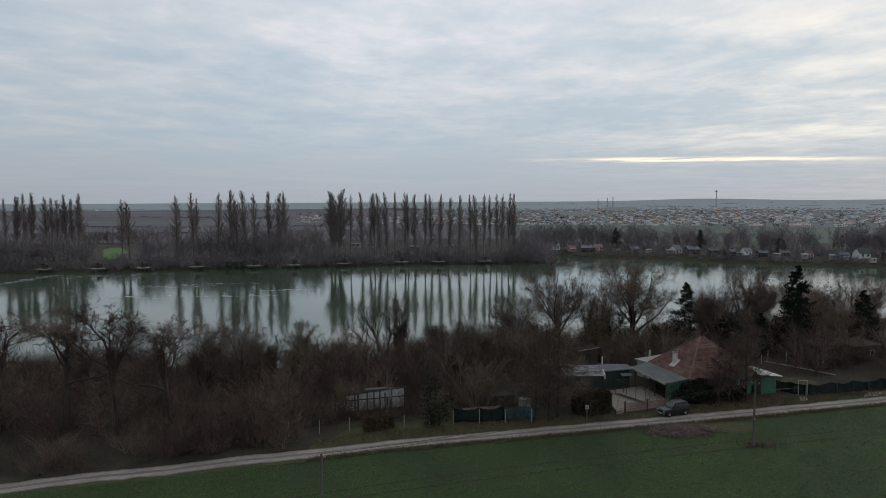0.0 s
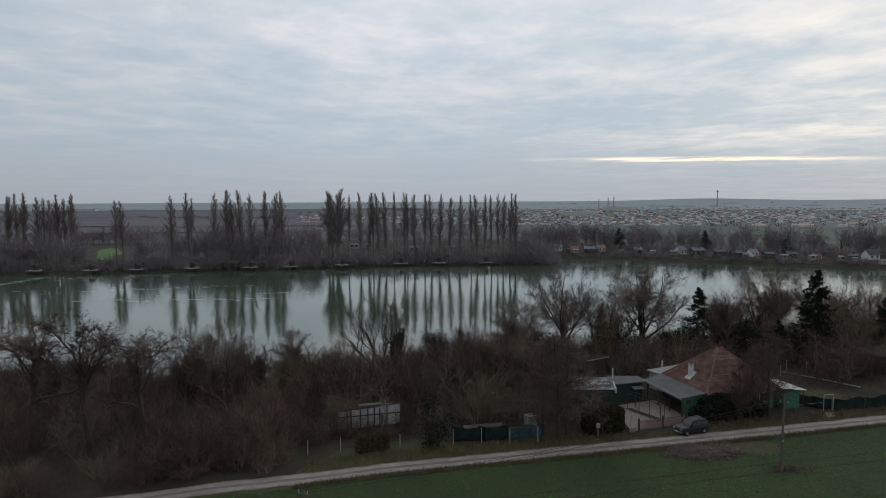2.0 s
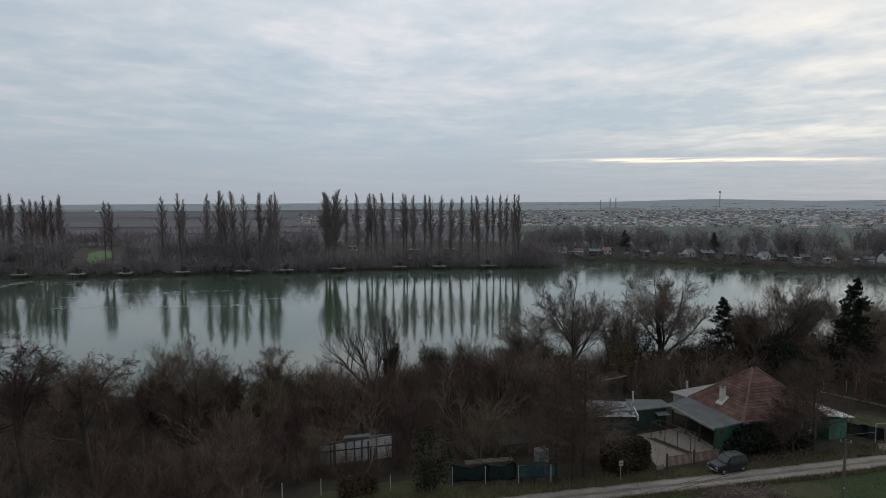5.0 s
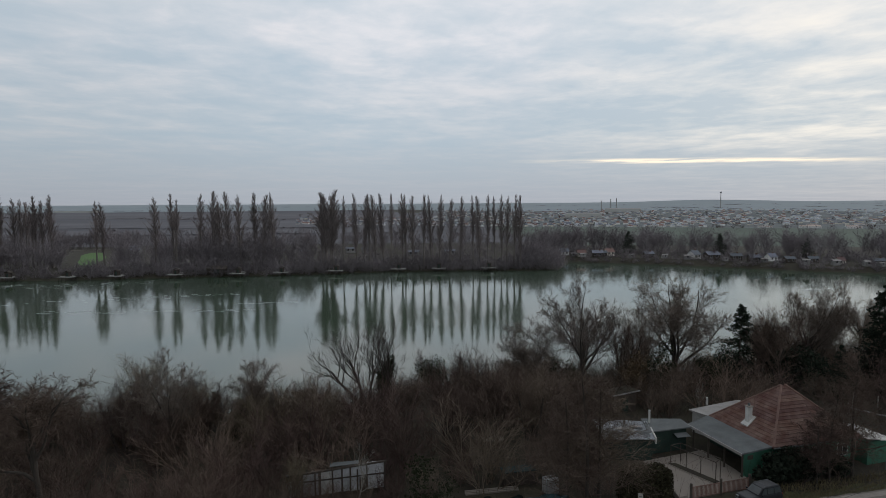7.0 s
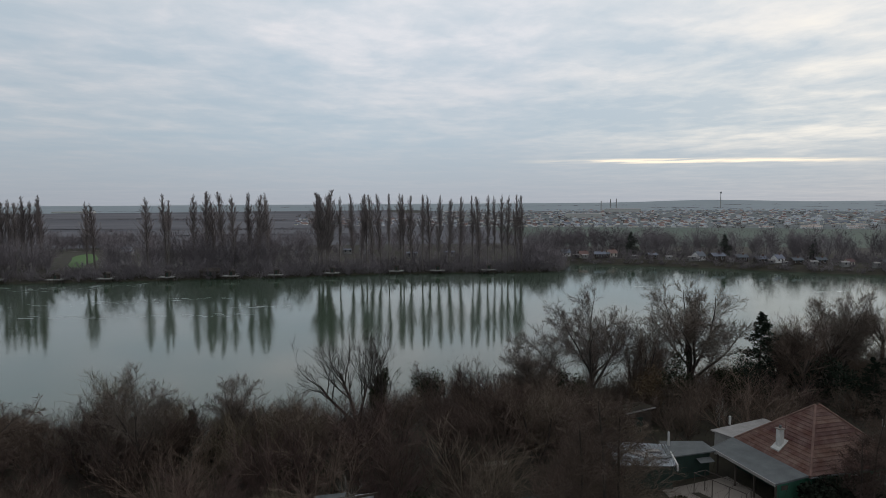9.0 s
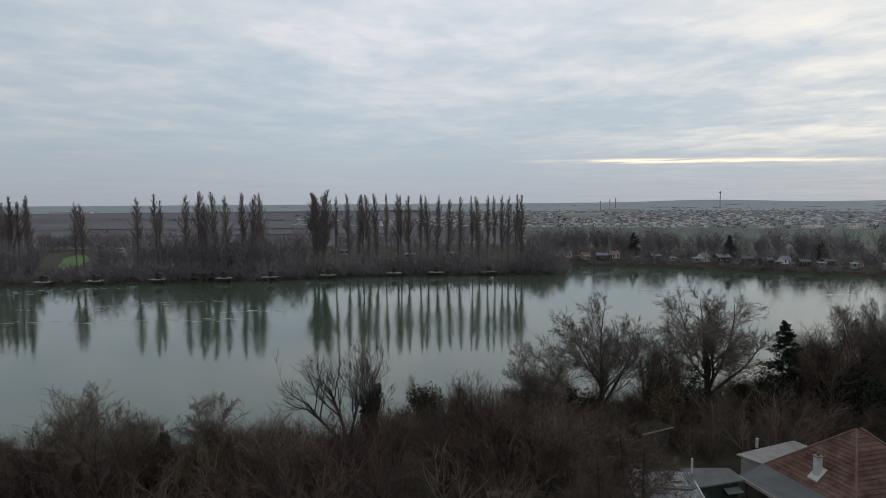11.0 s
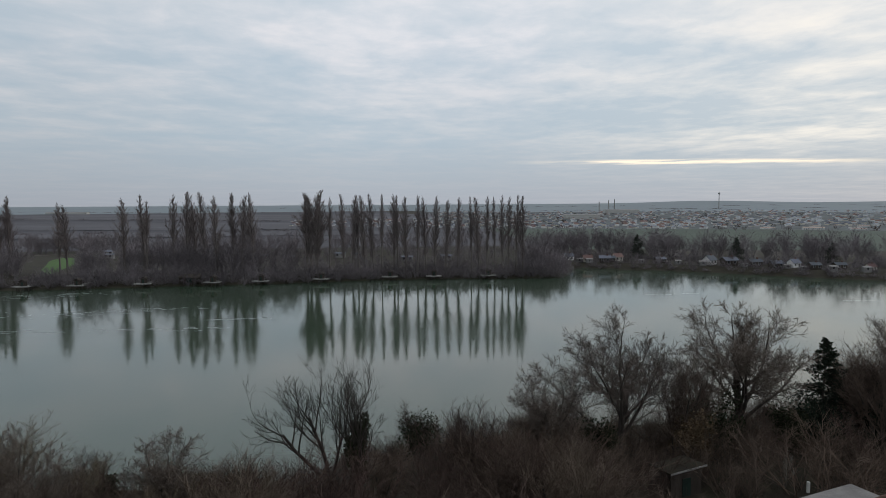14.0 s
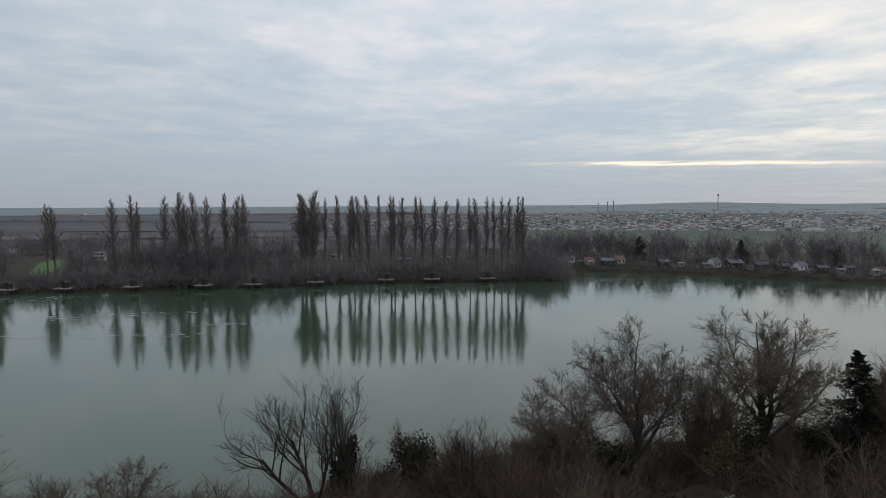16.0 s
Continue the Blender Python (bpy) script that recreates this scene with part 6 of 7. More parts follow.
def suv():
    ob = thing("car", "dark blue-grey off-road car parked beside the track", "car")
    w = 0.88

    def sec(x, lo, hi, k=1.0):
        return x, [(w * 0.90 * k, lo), (w * k, lo + 0.12), (w * k, hi - 0.22), (w * 0.95 * k, hi - 0.05), (w * 0.80 * k, hi)]

    body = part("body", loft([sec(-2.12, 0.42, 0.80, 0.86), sec(-2.02, 0.32, 0.95, 0.96), sec(-1.2, 0.30, 1.04), sec(-0.7, 0.30, 1.08), sec(0.6, 0.30, 1.10), sec(1.7, 0.32, 1.10), sec(2.05, 0.36, 1.06, 0.97), sec(2.14, 0.46, 0.95, 0.92)]), M["car_paint"], ob, smooth=False, bevel=0.03)

    def cab(x, z0, z1, k):
        return x, [(w * 0.95, z0), (w * 0.93, z0 + 0.05), (w * k, z1 - 0.06), (w * (k - 0.08), z1)]

    part("cabin", loft([cab(-0.82, 1.02, 1.12, 0.9), cab(-0.22, 1.03, 1.70, 0.80), cab(0.3, 1.03, 1.78, 0.82), cab(1.75, 1.03, 1.76, 0.81), cab(2.08, 1.02, 1.22, 0.88)]), M["car_paint"], ob, bevel=0.02)

    def pane(pts, parent):
        bm = bmesh.new()
        vs = [bm.verts.new(p) for p in pts]
        f = bm.faces.new(vs)
        r = bmesh.ops.solidify(bm, geom=[f], thickness=0.012)
        part("window", bm, M["car_glass"], parent)

    pane([(-0.83, -0.70, 1.15), (-0.83, 0.70, 1.15), (-0.30, 0.60, 1.67), (-0.30, -0.60, 1.67)], ob)
    pane([(2.09, 0.66, 1.24), (2.09, -0.66, 1.24), (1.82, -0.58, 1.68), (1.82, 0.58, 1.68)], ob)
    for s in (-1, 1):
        for x0, x1, t0, t1 in ((-0.58, 0.14, -0.15, 0.14), (0.22, 1.0, 0.22, 1.0), (1.08, 1.9, 1.08, 1.72)):
            pane([(x0, s * 0.848, 1.13), (x1, s * 0.848, 1.13), (t1, s * 0.745, 1.65), (t0, s * 0.745, 1.65)], ob)
        part("mirror", box(-0.62, s * 0.98 - 0.09, 1.08, -0.5, s * 0.98 + 0.09, 1.22), M["car_paint"], ob, bevel=0.02)
        part("headlight", box(-2.12, s * 0.6 - 0.17, 0.66, -2.0, s * 0.6 + 0.17, 0.84), M["lamp_clear"], ob, bevel=0.02)
        part("tail_light", box(2.06, s * 0.74 - 0.08, 0.75, 2.13, s * 0.74 + 0.08, 1.0), M["lamp_red"], ob)
        part("roof_rail", tube([(-0.1, s * 0.6, 1.81), (1.7, s * 0.6, 1.81)], 0.025, 5), M["felt"], ob)
        part("sill", box(-0.95, s * 0.87 - 0.03, 0.26, 0.95, s * 0.87 + 0.03, 0.36), M["tyre"], ob)
        for x in (-1.32, 1.32):
            bm = bmesh.new()
            bmesh.ops.create_cone(bm, cap_ends=True, segments=20, radius1=0.35, radius2=0.35, depth=0.24, matrix=Matrix.Translation((x, s * 0.78, 0.35)) @ Matrix.Rotation(radians(90), 4, "X"))
            wheel = part("tyre", bm, M["tyre"], ob, bevel=0.03)
            bm = bmesh.new()
            bmesh.ops.create_cone(bm, cap_ends=True, segments=16, radius1=0.21, radius2=0.18, depth=0.26, matrix=Matrix.Translation((x, s * 0.785, 0.35)) @ Matrix.Rotation(radians(90), 4, "X"))
            part("rim", bm, M["rim"], wheel)
            bm = bmesh.new()
            bmesh.ops.create_cone(bm, cap_ends=True, segments=20, radius1=0.42, radius2=0.42, depth=0.1, matrix=Matrix.Translation((x, s * 0.80, 0.40)) @ Matrix.Rotation(radians(90), 4, "X"))
            part("wheel_arch", bm, M["tyre"], ob)
    part("front_bumper", box(-2.2, -0.82, 0.38, -2.0, 0.82, 0.58), M["felt"], ob, bevel=0.04)
    part("rear_bumper", box(2.05, -0.82, 0.40, 2.22, 0.82, 0.60), M["felt"], ob, bevel=0.04)
    part("grille", box(-2.135, -0.38, 0.62, -2.05, 0.38, 0.82), M["tyre"], ob)
    part("number_plate", box(-2.215, -0.26, 0.42, -2.2, 0.26, 0.53), M["plaster"], ob)
    return ob


suv().matrix_basis = pose(27.0, 75.7, G + 0.03, 0, 0, 20) @ Matrix.Scale(0.9, 4)


# ---------- fences, poles, signs ----------
def tarp_fence(name, label, pts, h, mat, post_mat, posts, seed):
    ob = thing(name, label, "fence", at=(0, 0, G))
    rng = np.random.default_rng(seed)
    pts = [Vector((*p, 0)) for p in pts]
    for k, (a, b) in enumerate(zip(pts, pts[1:])):
        n = max(4, int((b - a).length / 0.35))
        bm = bmesh.new()
        side = (b - a).normalized().cross(Vector((0, 0, 1)))
        rows = []
        for j in range(7):
            z = h * j / 6
            rows.append([bm.verts.new(a.lerp(b, i / n) + side * float(0.13 * math.sin(i * 1.3 + k) * (1 - j / 8) + rng.normal(0, 0.05)) + Vector((0, 0, z + (0.16 * math.cos(i * 0.7 + k) - 0.16 + float(rng.normal(0, 0.04)) if j == 6 else float(rng.normal(0, 0.02)) if j else 0)))) for i in range(n + 1)])
        for r, s in zip(rows, rows[1:]):
            for i in range(n):
                bm.faces.new((r[i], r[i + 1], s[i + 1], s[i]))
        bmesh.ops.solidify(bm, geom=bm.faces[:], thickness=0.02)
        part("sheet", bm, M[mat if isinstance(mat, str) else mat[k % len(mat)]], ob, smooth=True)
    for x, y in posts:
        part("post", tube([(x, y, -0.1), (x, y, h + 0.1)], 0.06, 6), M[post_mat], ob)
    return ob


tarp_fence("tarp_fence", "sagging dark teal tarpaulin fence on white posts", [(-0.2, 73.0), (3.2, 73.3), (6.0, 73.5), (10.0, 74.1)], 1.65, ("netting", "netting", "tarp"), "post", [(-0.1, 72.3), (3.0, 72.5), (6.1, 72.5), (9.2, 72.9)], 1)
tarp_fence("net_fence", "dark green screening fence along the garden", [(47.6, 83.1), (52.0, 84.0), (57.0, 85.2), (62.5, 86.6), (70, 88.6)], 1.6, "netting", "timber", [(49.8, 83.5), (54.5, 84.5), (60, 85.8)], 2)
tarp_fence("net_fence", "dark green screening fence beside the lawn", [(43.9, 86.4), (46.0, 84.3), (47.4, 83.3)], 1.6, "netting", "timber", [(45.0, 85.3)], 3)
portal = thing("gate_frame", "grey pipe gate frame in the green fence", "gate", at=(0, 0, G))
part("post", tube([(46.2, 82.9, -0.1), (46.2, 82.9, 2.1)], 0.05, 6), M["post"], portal)
part("post", tube([(47.5, 83.1, -0.1), (47.5, 83.1, 2.1)], 0.05, 6), M["post"], portal)
part("lintel", tube([(46.2, 82.9, 2.1), (47.5, 83.1, 2.1)], 0.045, 6), M["post"], portal)
part("rail", tube([(42.6, 82.4, 1.0), (46.2, 82.9, 1.15)], 0.03, 6), M["felt"], portal)
part("post", tube([(42.6, 82.4, -0.1), (42.6, 82.4, 1.1)], 0.035, 6), M["felt"], portal)
apron = thing("drive_apron", "pale concrete apron at a garden gate", "pavement", at=(0, 0, G), kind="structure")
part("slab", prism([(54.6, 82.4), (57.2, 83.0), (59.6, 84.9), (56.2, 84.3)], -0.05, 0.07), M["concrete"], apron)
part("slab", prism([(45.2, 80.6), (46.4, 80.9), (47.2, 82.6), (46.1, 82.4)], -0.05, 0.07), M["concrete"], apron)

wire_fence = thing("wire_fence", "wire fence on pale posts along the garden", "fence", at=(0, 0, G))
WP = [(-18.6, 68.4), (-15.3, 69.2), (-12.0, 70.0), (-8.9, 70.4), (-5.8, 71.0), (-2.9, 71.6), (-0.1, 72.2)]
for x, y in WP:
    part("post", tube([(x, y, -0.1), (x, y, 1.6)], 0.055, 6), M["post"], wire_fence)
for z in (0.5, 1.0, 1.5):
    part("wire", tube([(x, y, z) for x, y in WP], 0.012, 4), M["wire"], wire_fence)

hut = thing("garden_hut", "long patched white garden hut behind dark posts", "hut", at=(-10.5, 76.6, G), turn=16)
for k, (x0, x1, top, mat) in enumerate(((-4.4, -3.1, 1.7, "plaster"), (-3.0, -1.6, 2.2, "worn_sheet"), (-1.5, -0.4, 2.4, "plaster"), (-0.3, 1.2, 2.45, "worn_sheet"), (1.3, 2.7, 2.6, "worn_sheet"), (2.8, 4.4, 2.75, "worn_sheet"))):
    part("wall_panel", box(x0, 0.2 + 0.012 * (k % 2), 0.25, x1, 0.28 + 0.012 * (k % 2), top), M[mat], hut)
part("back_wall", box(-4.4, 1.12, -0.1, 4.4, 1.2, 1.9), M["timber"], hut)
for s in (-4.4, 4.32):
    part("side_wall", box(s, 0.3, -0.1, s + 0.08, 1.12, 1.9), M["timber"], hut)
part("wall_rail", box(-4.4, 0.12, 1.55, 4.4, 0.19, 1.67), M["timber"], hut)
part("roof_sheet", prism([(-0.6, 0.1), (2.0, 0.05), (2.2, 1.0), (-0.4, 1.1)], [2.75, 2.8, 2.7, 2.68], [2.79, 2.84, 2.74, 2.72]), M["felt"], hut)
part("roof", prism([(-4.5, 0.3), (4.5, 0.3), (4.5, 1.3), (-4.5, 1.3)], [2.25, 2.67, 2.2, 1.9], [2.31, 2.73, 2.26, 1.96]), M["timber"], hut)
for x, hh in ((-4.3, 2.2), (-3.05, 2.4), (-1.9, 2.5), (-1.45, 2.4), (-0.35, 2.7), (0.5, 2.7), (1.25, 2.75), (1.9, 2.3), (2.75, 2.8), (4.4, 2.9)):
    part("post", box(x - 0.07, -0.06, -0.1, x + 0.07, 0.06, hh), M["timber"], hut)
part("beam", prism([(-4.6, -0.08), (4.6, -0.08), (4.6, 0.08), (-4.6, 0.08)], [2.25, 2.72, 2.72, 2.25], [2.40, 2.88, 2.88, 2.40]), M["timber"], hut)
part("door", box(2.1, 0.10, 0.0, 2.75, 0.18, 1.5), M["timber"], hut)
tank = thing("water_tank", "dull white plastic water tank on a pallet", "tank", at=(8.9, 77.2, G), turn=25)
part("pallet", box(-0.65, -0.6, -0.02, 0.65, 0.6, 0.14), M["timber"], tank)
part("container", box(-0.6, -0.55, 0.14, 0.6, 0.55, 1.55), M["pale_sheet"], tank, bevel=0.08)
part("lid", tube([(0, 0, 1.55), (0, 0, 1.62)], 0.15, 8), M["felt"], tank)
for s in (-1, 1):
    part("strap", box(-0.63, s * 0.3 - 0.02, 0.14, 0.63, s * 0.3 + 0.02, 1.575), M["silver"], tank)
cart = thing("covered_woodpile", "dark covered woodpile behind the fence", "woodpile", at=(6.2, 79.5, G), turn=14)
part("firewood", box(-1.5, -0.6, -0.05, 1.5, 0.6, 1.3), M["timber"], cart, bevel=0.05)
part("cover", box(-1.6, -0.7, 1.3, 1.6, 0.7, 1.36), M["netting"], cart)
for x, y, l in ((3.6, 77.6, 5.0), (4.5, 90.0, 2.4)):
    ob = thing("timber_stack", "low stack of pale boards in the garden", "boards", "stacks of boards", (x, y, G), 12)
    for k in range(3):
        part("board", box(-l / 2, -0.3 + 0.2 * k, -0.02, l / 2, -0.12 + 0.2 * k, 0.12 + 0.05 * k), M["concrete"], ob)
sign = thing("track_sign", "small white sign on a post by the track", "sign", at=(15.9, 73.4, G), turn=10)
part("post", tube([(0, 0, -0.2), (0, 0, 1.75)], 0.04, 6), M["pale_sheet"], sign)
part("plate", box(-0.22, -0.06, 1.45, 0.22, -0.035, 1.95), M["post"], sign)
part("bar", box(-0.14, -0.065, 1.65, 0.14, -0.06, 1.72), M["felt"], sign)


def utility_pole(x, y, top, label):
    ob = thing("utility_pole", label, "utility pole", "poles in the field", (x, y, G))
    h = top - G
    part("pole", tube([(0, 0, -0.4), (0.02, 0, h * 0.5), (0.05, 0, h)], 0.14, 8, radius2=0.09), M["pole"], ob)
    part("foot", box(-0.11, -0.24, -0.3, 0.11, -0.10, 1.3), M["pole"], ob)
    arm = part("crossarm", tube([(-0.32, 0.14, h - 0.25), (0.40, -0.15, h - 0.25)], 0.035, 6), M["felt"], ob)
    for s in (-0.28, 0.36):
        part("insulator", tube([(s, -s * 0.42, h - 0.2), (s, -s * 0.42, h - 0.02)], 0.045, 8), M["pale_sheet"], arm)
    part("bracket", box(-0.05, -0.19, 3.0, 0.05, -0.12, 3.15), M["pale_sheet"], ob)
    return ob


utility_pole(31.9, 65.6, 9.1, "grey wooden utility pole at the field's edge")
utility_pole(-10.2, 46.4, 9.2, "grey wooden utility pole standing in the crop")
for o in (-0.28, 0.36):
    ob = thing("power_line", "thin black power line between two poles", "cable", "power lines", (0, 0, 0))
    part("cable", tube([(31.9 + o - 42.1 * t, 65.6 - o * 0.42 - 19.2 * t, 9.1 - 2.2 * t * (1 - t)) for t in np.linspace(0, 1, 25)], 0.014, 4), M["wire"], ob)

# sheds in the gardens to the east
for x, y, w, d, h, a, label in ((61.0, 104.0, 3.4, 2.6, 2.6, 12, "old dark garden shed with a dark roof"), (66.5, 102.5, 5.0, 3.5, 3.0, 14, "grey garden cabin with white-framed windows"), (75, 108, 4.5, 3.2, 2.8, 8, "pink-grey garden cabin among bare trees")):
    ob = thing("garden_cabin", label, "shed", "garden cabins", (x, y, G), a)
    part("wall", box(-w / 2, -d / 2, -0.2, w / 2, d / 2, h - 0.4), M["timber"], ob)
    part("roof", prism([(-w / 2 - 0.3, -d / 2 - 0.3), (w / 2 + 0.3, -d / 2 - 0.3), (w / 2 + 0.3, d / 2 + 0.3), (-w / 2 - 0.3, d / 2 + 0.3)], [h - 0.4, h - 0.4, h, h], [h - 0.3, h - 0.3, h + 0.1, h + 0.1]), M["timber"], ob)
    for sx in (-0.25, 0.25):
        wn = part("window", box(sx * w - 0.4, -d / 2 - 0.06, 0.9, sx * w + 0.4, -d / 2, 1.8), M["plaster"], ob)
        part("pane", box(sx * w - 0.33, -d / 2 - 0.075, 0.97, sx * w + 0.33, -d / 2 - 0.06, 1.73), M["window"], wn)
edge = thing("garden_edging", "low pale concrete edging along a garden bed", "edging", at=(0, 0, G))
part("edging", tube([(50.5, 100.5, 0.15), (53.0, 97.5, 0.15), (57.0, 92.5, 0.15)], 0.1, 6), M["pale_sheet"], edge)
vine = thing("vine_posts", "row of pale posts in a garden", "posts", at=(0, 0, G))
for x, y in ((51.5, 101.5), (54.0, 100.5), (55.5, 100.8), (58.0, 98.5), (60.0, 99.5), (49.0, 98.5)):
    part("post", tube([(x, y, -0.1), (x, y, 1.7)], 0.06, 6), M["post"], vine)
tagged(part("garden_lawn", prism([(46.6, 89.5), (48.0, 87.6), (51.1, 87.6), (52.6, 89.2), (51.8, 91.2), (49.4, 91.9)], 1.9, 2.05), M["verge"], None), "mown olive lawn in a garden", "lawn", kind="structure")

# ---------- evergreen and low garden plants ----------
def bush(name, label, x, y, radii, h, n, size, mat, seed, z=G):
    ob = thing(name, label, "shrub", at=(x, y, z))
    v, f = tubes(fit_height(grow(seed, many_stems(seed, 7, h * 0.6, 0.05, 40, 0.4), [dict(seg=3, wander=0.1, sides=4, taper=0.4, kids=4, span=(0.3, 1), angle=35, ratio=0.5, thin=0.6), dict(seg=2, wander=0.1, sides=3)]), h * 0.9))
    child(new("stem", mesh_np("stem", v, f, M["bark"])), ob)
    child(new("foliage", leaf_mass("foliage", seed, n, (0, 0, h * 0.5), radii, size, mat)), ob)
    return ob


bush("juniper_bush", "wide dark green juniper before the house", 32.6, 79.6, (2.6, 1.3, 1.5), 3.0, 5200, 0.14, M["needle"], 1)
bush("juniper_bush", "dark green juniper beside the house", 36.8, 80.8, (1.6, 1.2, 1.1), 2.4, 2500, 0.14, M["needle"], 2)

bush("thuja_tree", "loose dark evergreen beside the track", -2.4, 71.4, (1.7, 1.4, 2.6), 5.0, 1300, 0.10, M["ivy"], 4)


def clipped_hedge(label, x, y, w, d, h, turn, seed, leaf="clipped"):
    """A clipped hedge: stems inside a close skin of small leaves."""
    rng = np.random.default_rng(seed)
    ob = thing("garden_hedge", label, "hedge", at=(x, y, G), turn=turn)
    n = int(260 * (w * d + 2 * h * (w + d)))
    p = rng.uniform(-1, 1, (n, 3))
    k = (np.abs(p) ** 5).sum(1, keepdims=True) ** 0.2          # a rounded block
    p = p / k * rng.uniform(0.82, 1.03, (n, 1)) * (1 + 0.05 * np.sin(p[:, :1] * 7 + seed))
    v, f = flakes(seed, p * np.array((w / 2, d / 2, h / 2)) + np.array((0, 0, h / 2)), 0.085, 0.4)
    child(new("foliage", mesh_np("foliage", v, f, M[leaf])), ob)
    st = np.stack([rng.uniform(-w / 2.4, w / 2.4, 24), rng.uniform(-d / 3, d / 3, 24), np.full(24, -0.1)], -1)
    v, f = tubes([(np.stack([st, st + np.stack([rng.normal(0, 0.15, 24), rng.normal(0, 0.15, 24), np.full(24, h * 0.85)], -1)], 1), np.repeat(np.array([[0.05, 0.02]]), 24, 0), 4)])
    child(new("stem", mesh_np("stem", v, f, M["bark"])), ob)
    return ob


clipped_hedge("dense dark rounded hedge beside the yard", 17.0, 75.9, 4.6, 2.4, 3.0, 16, 3)
clipped_hedge("brown clipped hedge behind the wire fence", -8.7, 70.4, 3.5, 1.2, 1.8, 16, 5, "brown_hedge")
bush("ivy_clump", "dark ivy on an old tree stem", -8.8, 102.6, (0.9, 0.9, 2.6), 5.5, 2600, 0.14, M["ivy"], 6)
bush("ivy_clump", "dark ivy round the foot of a bare tree", -23.4, 91.4, (1.9, 1.5, 2.0), 4.6, 3600, 0.15, M["ivy"], 7)
bush("ivy_clump", "dark ivy over a stump in the thicket", -28.2, 93.4, (1.0, 1.0, 1.6), 4.9, 1500, 0.11, M["ivy"], 11)
bush("ivy_clump", "dark ivy over a small tree in the thicket", -18.2, 94.0, (1.3, 1.2, 1.7), 5.6, 1800, 0.11, M["ivy"], 12)
bush("ivy_clump", "dull green ivy in the top of a bare tree", -3.0, 106.8, (2.2, 1.5, 2.0), 5.8, 1900, 0.11, M["ivy"], 8)
bush("ochre_shrub", "shrub with ochre dead leaves by the willow", 24.0, 103.5, (2.4, 1.8, 2.6), 5.4, 2200, 0.10, M["ochre_leaf"], 9)
bush("ivy_clump", "dark evergreen scrub beneath the willows", 40.5, 111.0, (3.0, 2.0, 2.6), 5.5, 4000, 0.13, M["needle"], 10)
bush("ivy_clump", "dark evergreen scrub beside a conifer", 46.5, 109.0, (3.0, 2.2, 2.8), 6.0, 4200, 0.13, M["needle"], 13)
bush("ivy_clump", "dark ivy round the foot of the large willow", 15.6, 104.6, (1.8, 1.4, 2.4), 5.2, 2400, 0.11, M["ivy"], 14)
bush("ivy_clump", "dark ivy in a tree between the willows", 28.0, 108.6, (2.4, 1.8, 2.8), 6.4, 3200, 0.11, M["ivy"], 15)
bush("ivy_clump", "dark ivy on the bank below the round willow", 36.5, 109.5, (2.4, 1.8, 2.2), 5.0, 2800, 0.11, M["ivy"], 16)

for k, (x, y, h) in enumerate(((-14.6, 73.0, 3.4), (-11.4, 74.8, 3.0), (-8.2, 75.4, 2.8), (-6.0, 76.6, 3.8), (-17.0, 72.0, 4.2), (-13.6, 74.2, 3.6), (-15.2, 75.0, 4.2), (-12.2, 73.6, 2.6), (-9.6, 73.8, 3.2), (-7.4, 74.6, 2.4), (-4.6, 75.4, 4.0), (-16.5, 77.5, 5.0), (-2.0, 76.0, 4.4), (1.0, 79.5, 4.2), (4.0, 81.5, 4.6), (8.0, 80.8, 5.2), (11.0, 79.0, 4.6), (13.4, 77.6, 4.4), (13.0, 82.0, 5.6), (-6.0, 81.0, 5.2), (0.0, 83.5, 5.0))):
    shrub_at(SHRUBS[k % 4], x, y, h, 1.15, np.random.default_rng(200 + k), "bare garden shrub beside the hut" if x < -3 else "bare garden shrub behind the fence", "garden shrubs")

rng = np.random.default_rng(60)
n = 220
tx, ty = rng.normal(32.6, 1.0, n), rng.normal(65.8, 0.45, n)
st = np.stack([tx, ty, np.full(n, G)], -1)
v, f = tubes([(np.stack([st, st + np.stack([rng.normal(0, 0.15, n), rng.normal(0, 0.15, n), rng.uniform(0.15, 0.6, n)], -1)], 1), np.repeat(np.array([[0.03, 0.006]]), n, 0), 2)])
tagged(new("dead_weeds", mesh_np("dead_weeds", v, f, M["twig_red"])), "dead brown weeds round the foot of a pole", "weeds", kind="stuff")

# brush heap by the track, bare earth at the pole, crop leaves
rng = np.random.default_rng(61)
n = 1700
u = rng.normal(0, 1.0, n)
c = np.stack([26.1 + 1.5 * u, 70.0 + 0.2 * u + rng.normal(0, 0.8, n), rng.uniform(2.05, 2.38, n)], -1)
d = np.stack([rng.normal(0, 0.36, n), rng.normal(0, 0.36, n), rng.normal(0, 0.08, n)], -1)
v, f = tubes([(np.stack([c - d, c + rng.normal(0, 0.05, (n, 3)), c + d], 1), np.repeat(np.array([[0.025, 0.02, 0.01]]), n, 0), 3)])
tagged(new("brush_heap", mesh_np("brush_heap", v, f, M["wood_brush"])), "flat heap of cut brown branches beside the track", "branches", kind="stuff")
ang = np.linspace(0, 6.2832, 28, endpoint=False)


def blot(name, cx, cy, rx, ry, mat, lift, seed, label):
    r = np.random.default_rng(seed).uniform(0.75, 1.15, 28)
    v = [(cx, cy, G + lift)] + [(cx + math.cos(a) * rx * q, cy + math.sin(a) * ry * q, G + lift - 0.01) for a, q in zip(ang, r)]
    f = [(0, 1 + i, 1 + (i + 1) % 28) for i in range(28)]
    tagged(new(name, mesh_np(name, v, f, mat)), label, "earth", kind="structure")


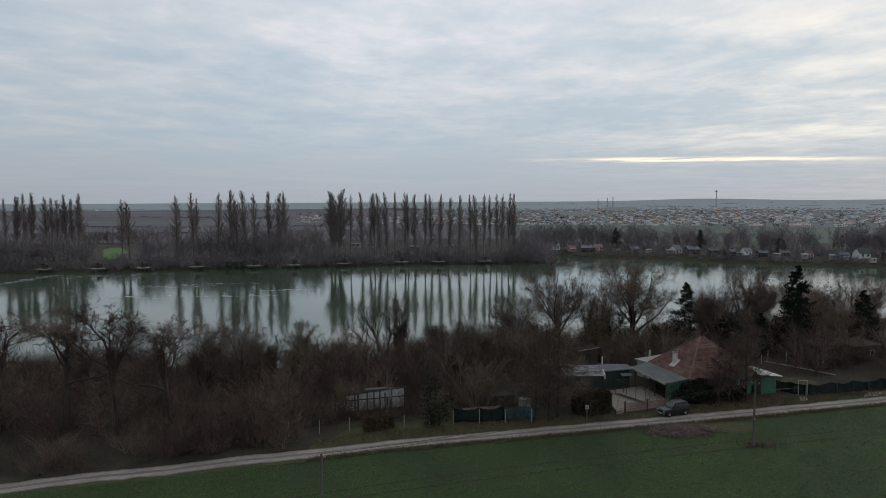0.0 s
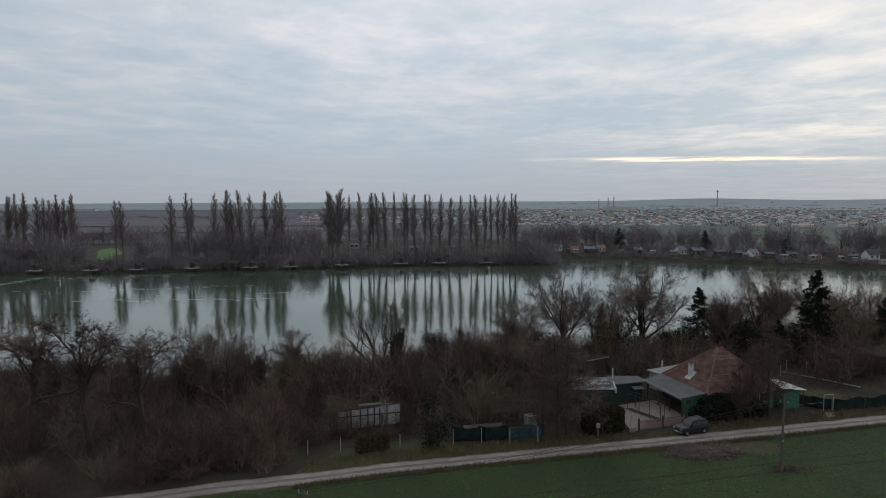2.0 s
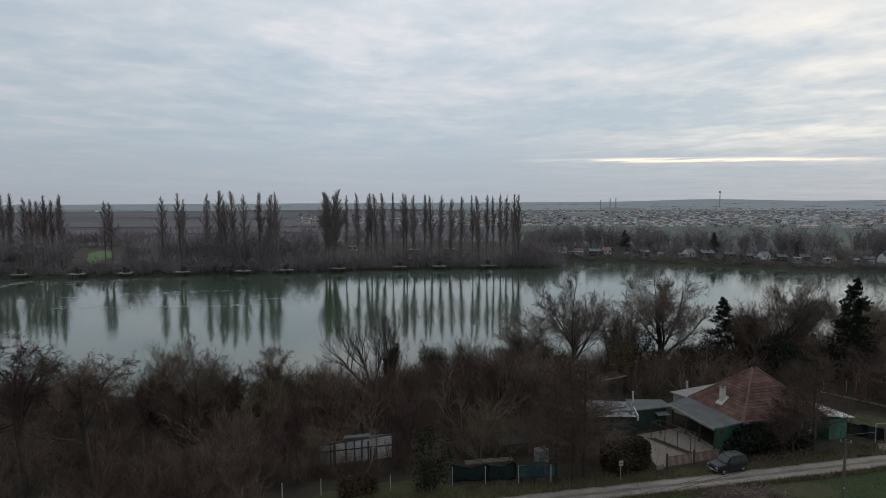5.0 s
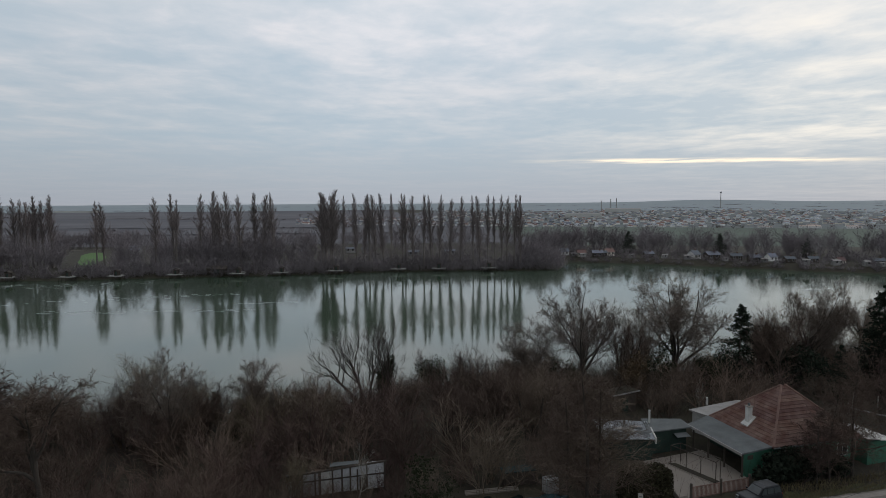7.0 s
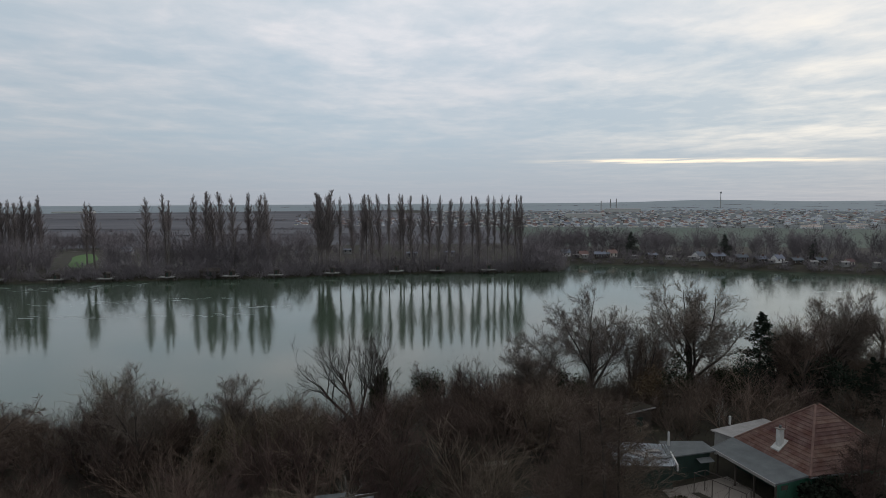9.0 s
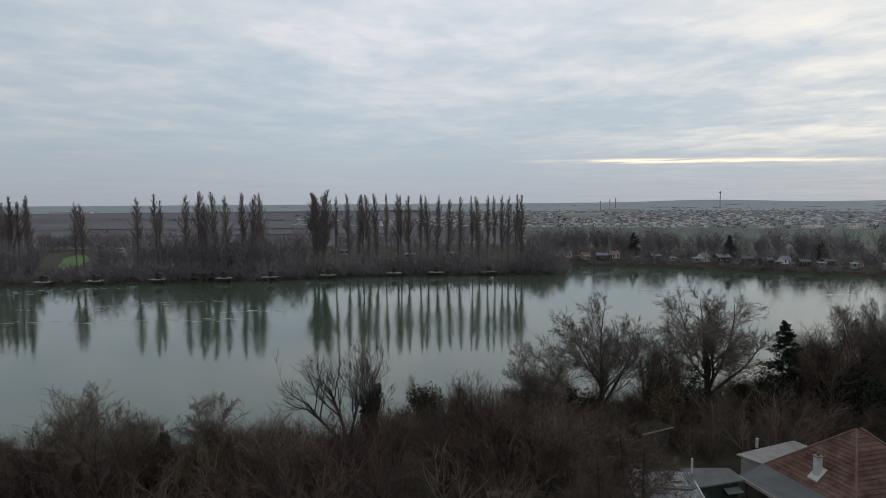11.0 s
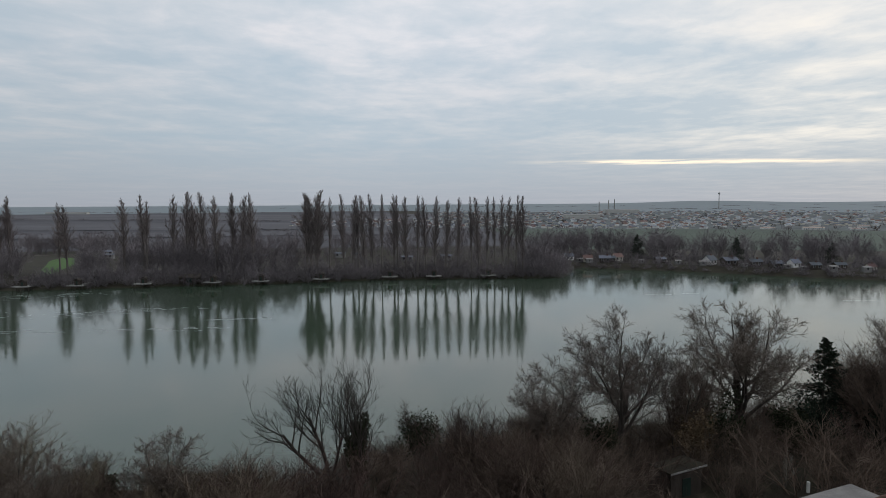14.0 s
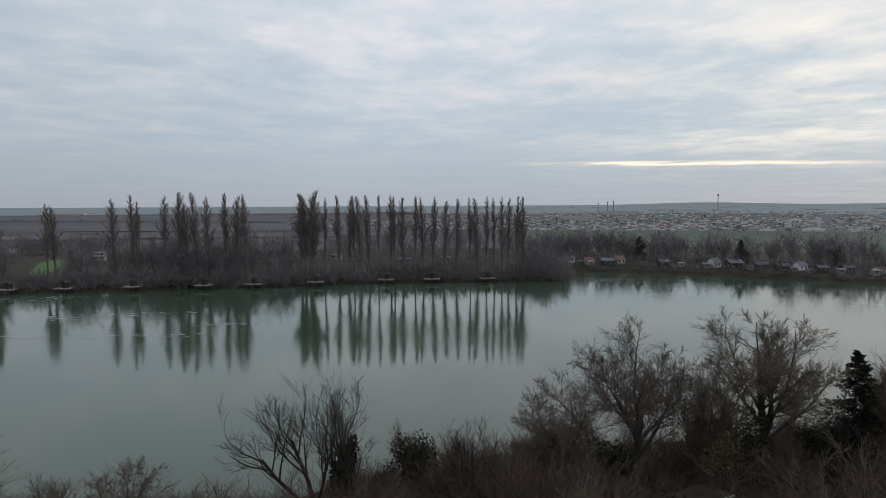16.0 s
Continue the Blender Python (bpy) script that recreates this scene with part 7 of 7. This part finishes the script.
blot("bare_earth", 25.4, 70.0, 4.6, 2.2, M["soil"], 0.05, 1, "bare earth under the brush heap")
blot("bare_earth", 33.1, 65.5, 1.1, 0.4, M["soil"], 0.045, 2, "bare brown earth round a pole")
blot("bare_earth", 32.0, 71.6, 3.4, 2.0, M["verge"], 0.045, 3, "worn patch at the field's edge")
n = 110000
x, y = rng.uniform(-44, 66, n), rng.uniform(50, 84, n)
ok = (y < road_y(x) - 1.9) & (((x - 26) / 4.2) ** 2 + ((y - 70.2) / 1.9) ** 2 > 1) & (((x - 32.7) / 1.5) ** 2 + ((y - 65.7) / 0.7) ** 2 > 1) & (((x - 32) / 3.2) ** 2 + ((y - 71.6) / 1.8) ** 2 > 1)
x, y = x[ok], y[ok]
c = np.stack([x, y, G + rng.uniform(0.06, 0.12, len(x))], -1)
t = rng.random(len(x)) * 6.283
a = np.stack([np.cos(t), np.sin(t), rng.normal(0, 0.3, len(x))], -1) * 0.085
b = np.stack([-np.sin(t), np.cos(t), rng.normal(0, 0.3, len(x))], -1) * 0.045
v, f = np.stack([c - a, c - b, c + a, c + b], 1).reshape(-1, 3), np.arange(len(x) * 4).reshape(-1, 4)
tagged(new("crop_plants", mesh_np("crop_plants", v, f, M["crop_leaf"])), "low green crop leaves", "crop", kind="stuff")
n = 26000
x = rng.uniform(-15, 90, n)
s = rng.choice((-1, 1), n)
y = road_y(x) + np.where(s > 0, rng.uniform(1.2, 4.2, n), -rng.uniform(1.3, 2.1, n))
ok = ~((x > 19) & (x < 29) & (y > 75.5))
x, y = x[ok], y[ok]
st = np.stack([x, y, np.full(len(x), G)], -1)
tip = st + np.stack([rng.normal(0, 0.12, len(x)), rng.normal(0, 0.12, len(x)), rng.uniform(0.12, 0.45, len(x))], -1)
v, f = tubes([(np.stack([st, tip], 1), np.repeat(np.array([[0.03, 0.006]]), len(x), 0), 2)])
tagged(new("verge_grass", mesh_np("verge_grass", v, f, M["dry_grass"])), "tufts of dry grass along the track", "grass", kind="stuff")

# broken rims of thin ice on the lake
rng = np.random.default_rng(77)
cs, sz = [], []
for x0, y0, x1, y1, n, loose in ((-158, 212, -155, 240, 120, 1.6), (-150, 230, -112, 246, 70, 5.0), (-110, 182, -52, 186, 60, 2.5), (-108, 205, -70, 215, 46, 3.0), (-64, 196, -44, 200, 24, 1.0), (-140, 200, -96, 206, 30, 4.0), (60, 236, 78, 238, 12, 0.6), (112, 222, 122, 224, 10, 0.6)):
    t = rng.random(n)
    cs.append(np.stack([x0 + (x1 - x0) * t + rng.normal(0, loose, n), y0 + (y1 - y0) * t + rng.normal(0, loose * 0.6, n), np.full(n, 0.02)], -1))
    sz.append(rng.uniform(0.3, 1.3, n))
c, s = np.concatenate(cs), np.concatenate(sz)[:, None]
k = np.arange(6) * math.pi / 3
ring = np.stack([np.cos(k), 0.16 * np.sin(k), np.zeros(6)], -1)
v = c[:, None] + ring[None] * (s * rng.uniform(0.6, 1.6, (len(c), 1)))[..., None] * rng.uniform(0.6, 1.2, (len(c), 6, 1))
tagged(new("ice_flakes", mesh_np("ice_flakes", v.reshape(-1, 3), np.arange(len(c) * 6).reshape(-1, 6), M["floe"])), "thin pale flakes of broken ice on the water", "ice", kind="stuff")
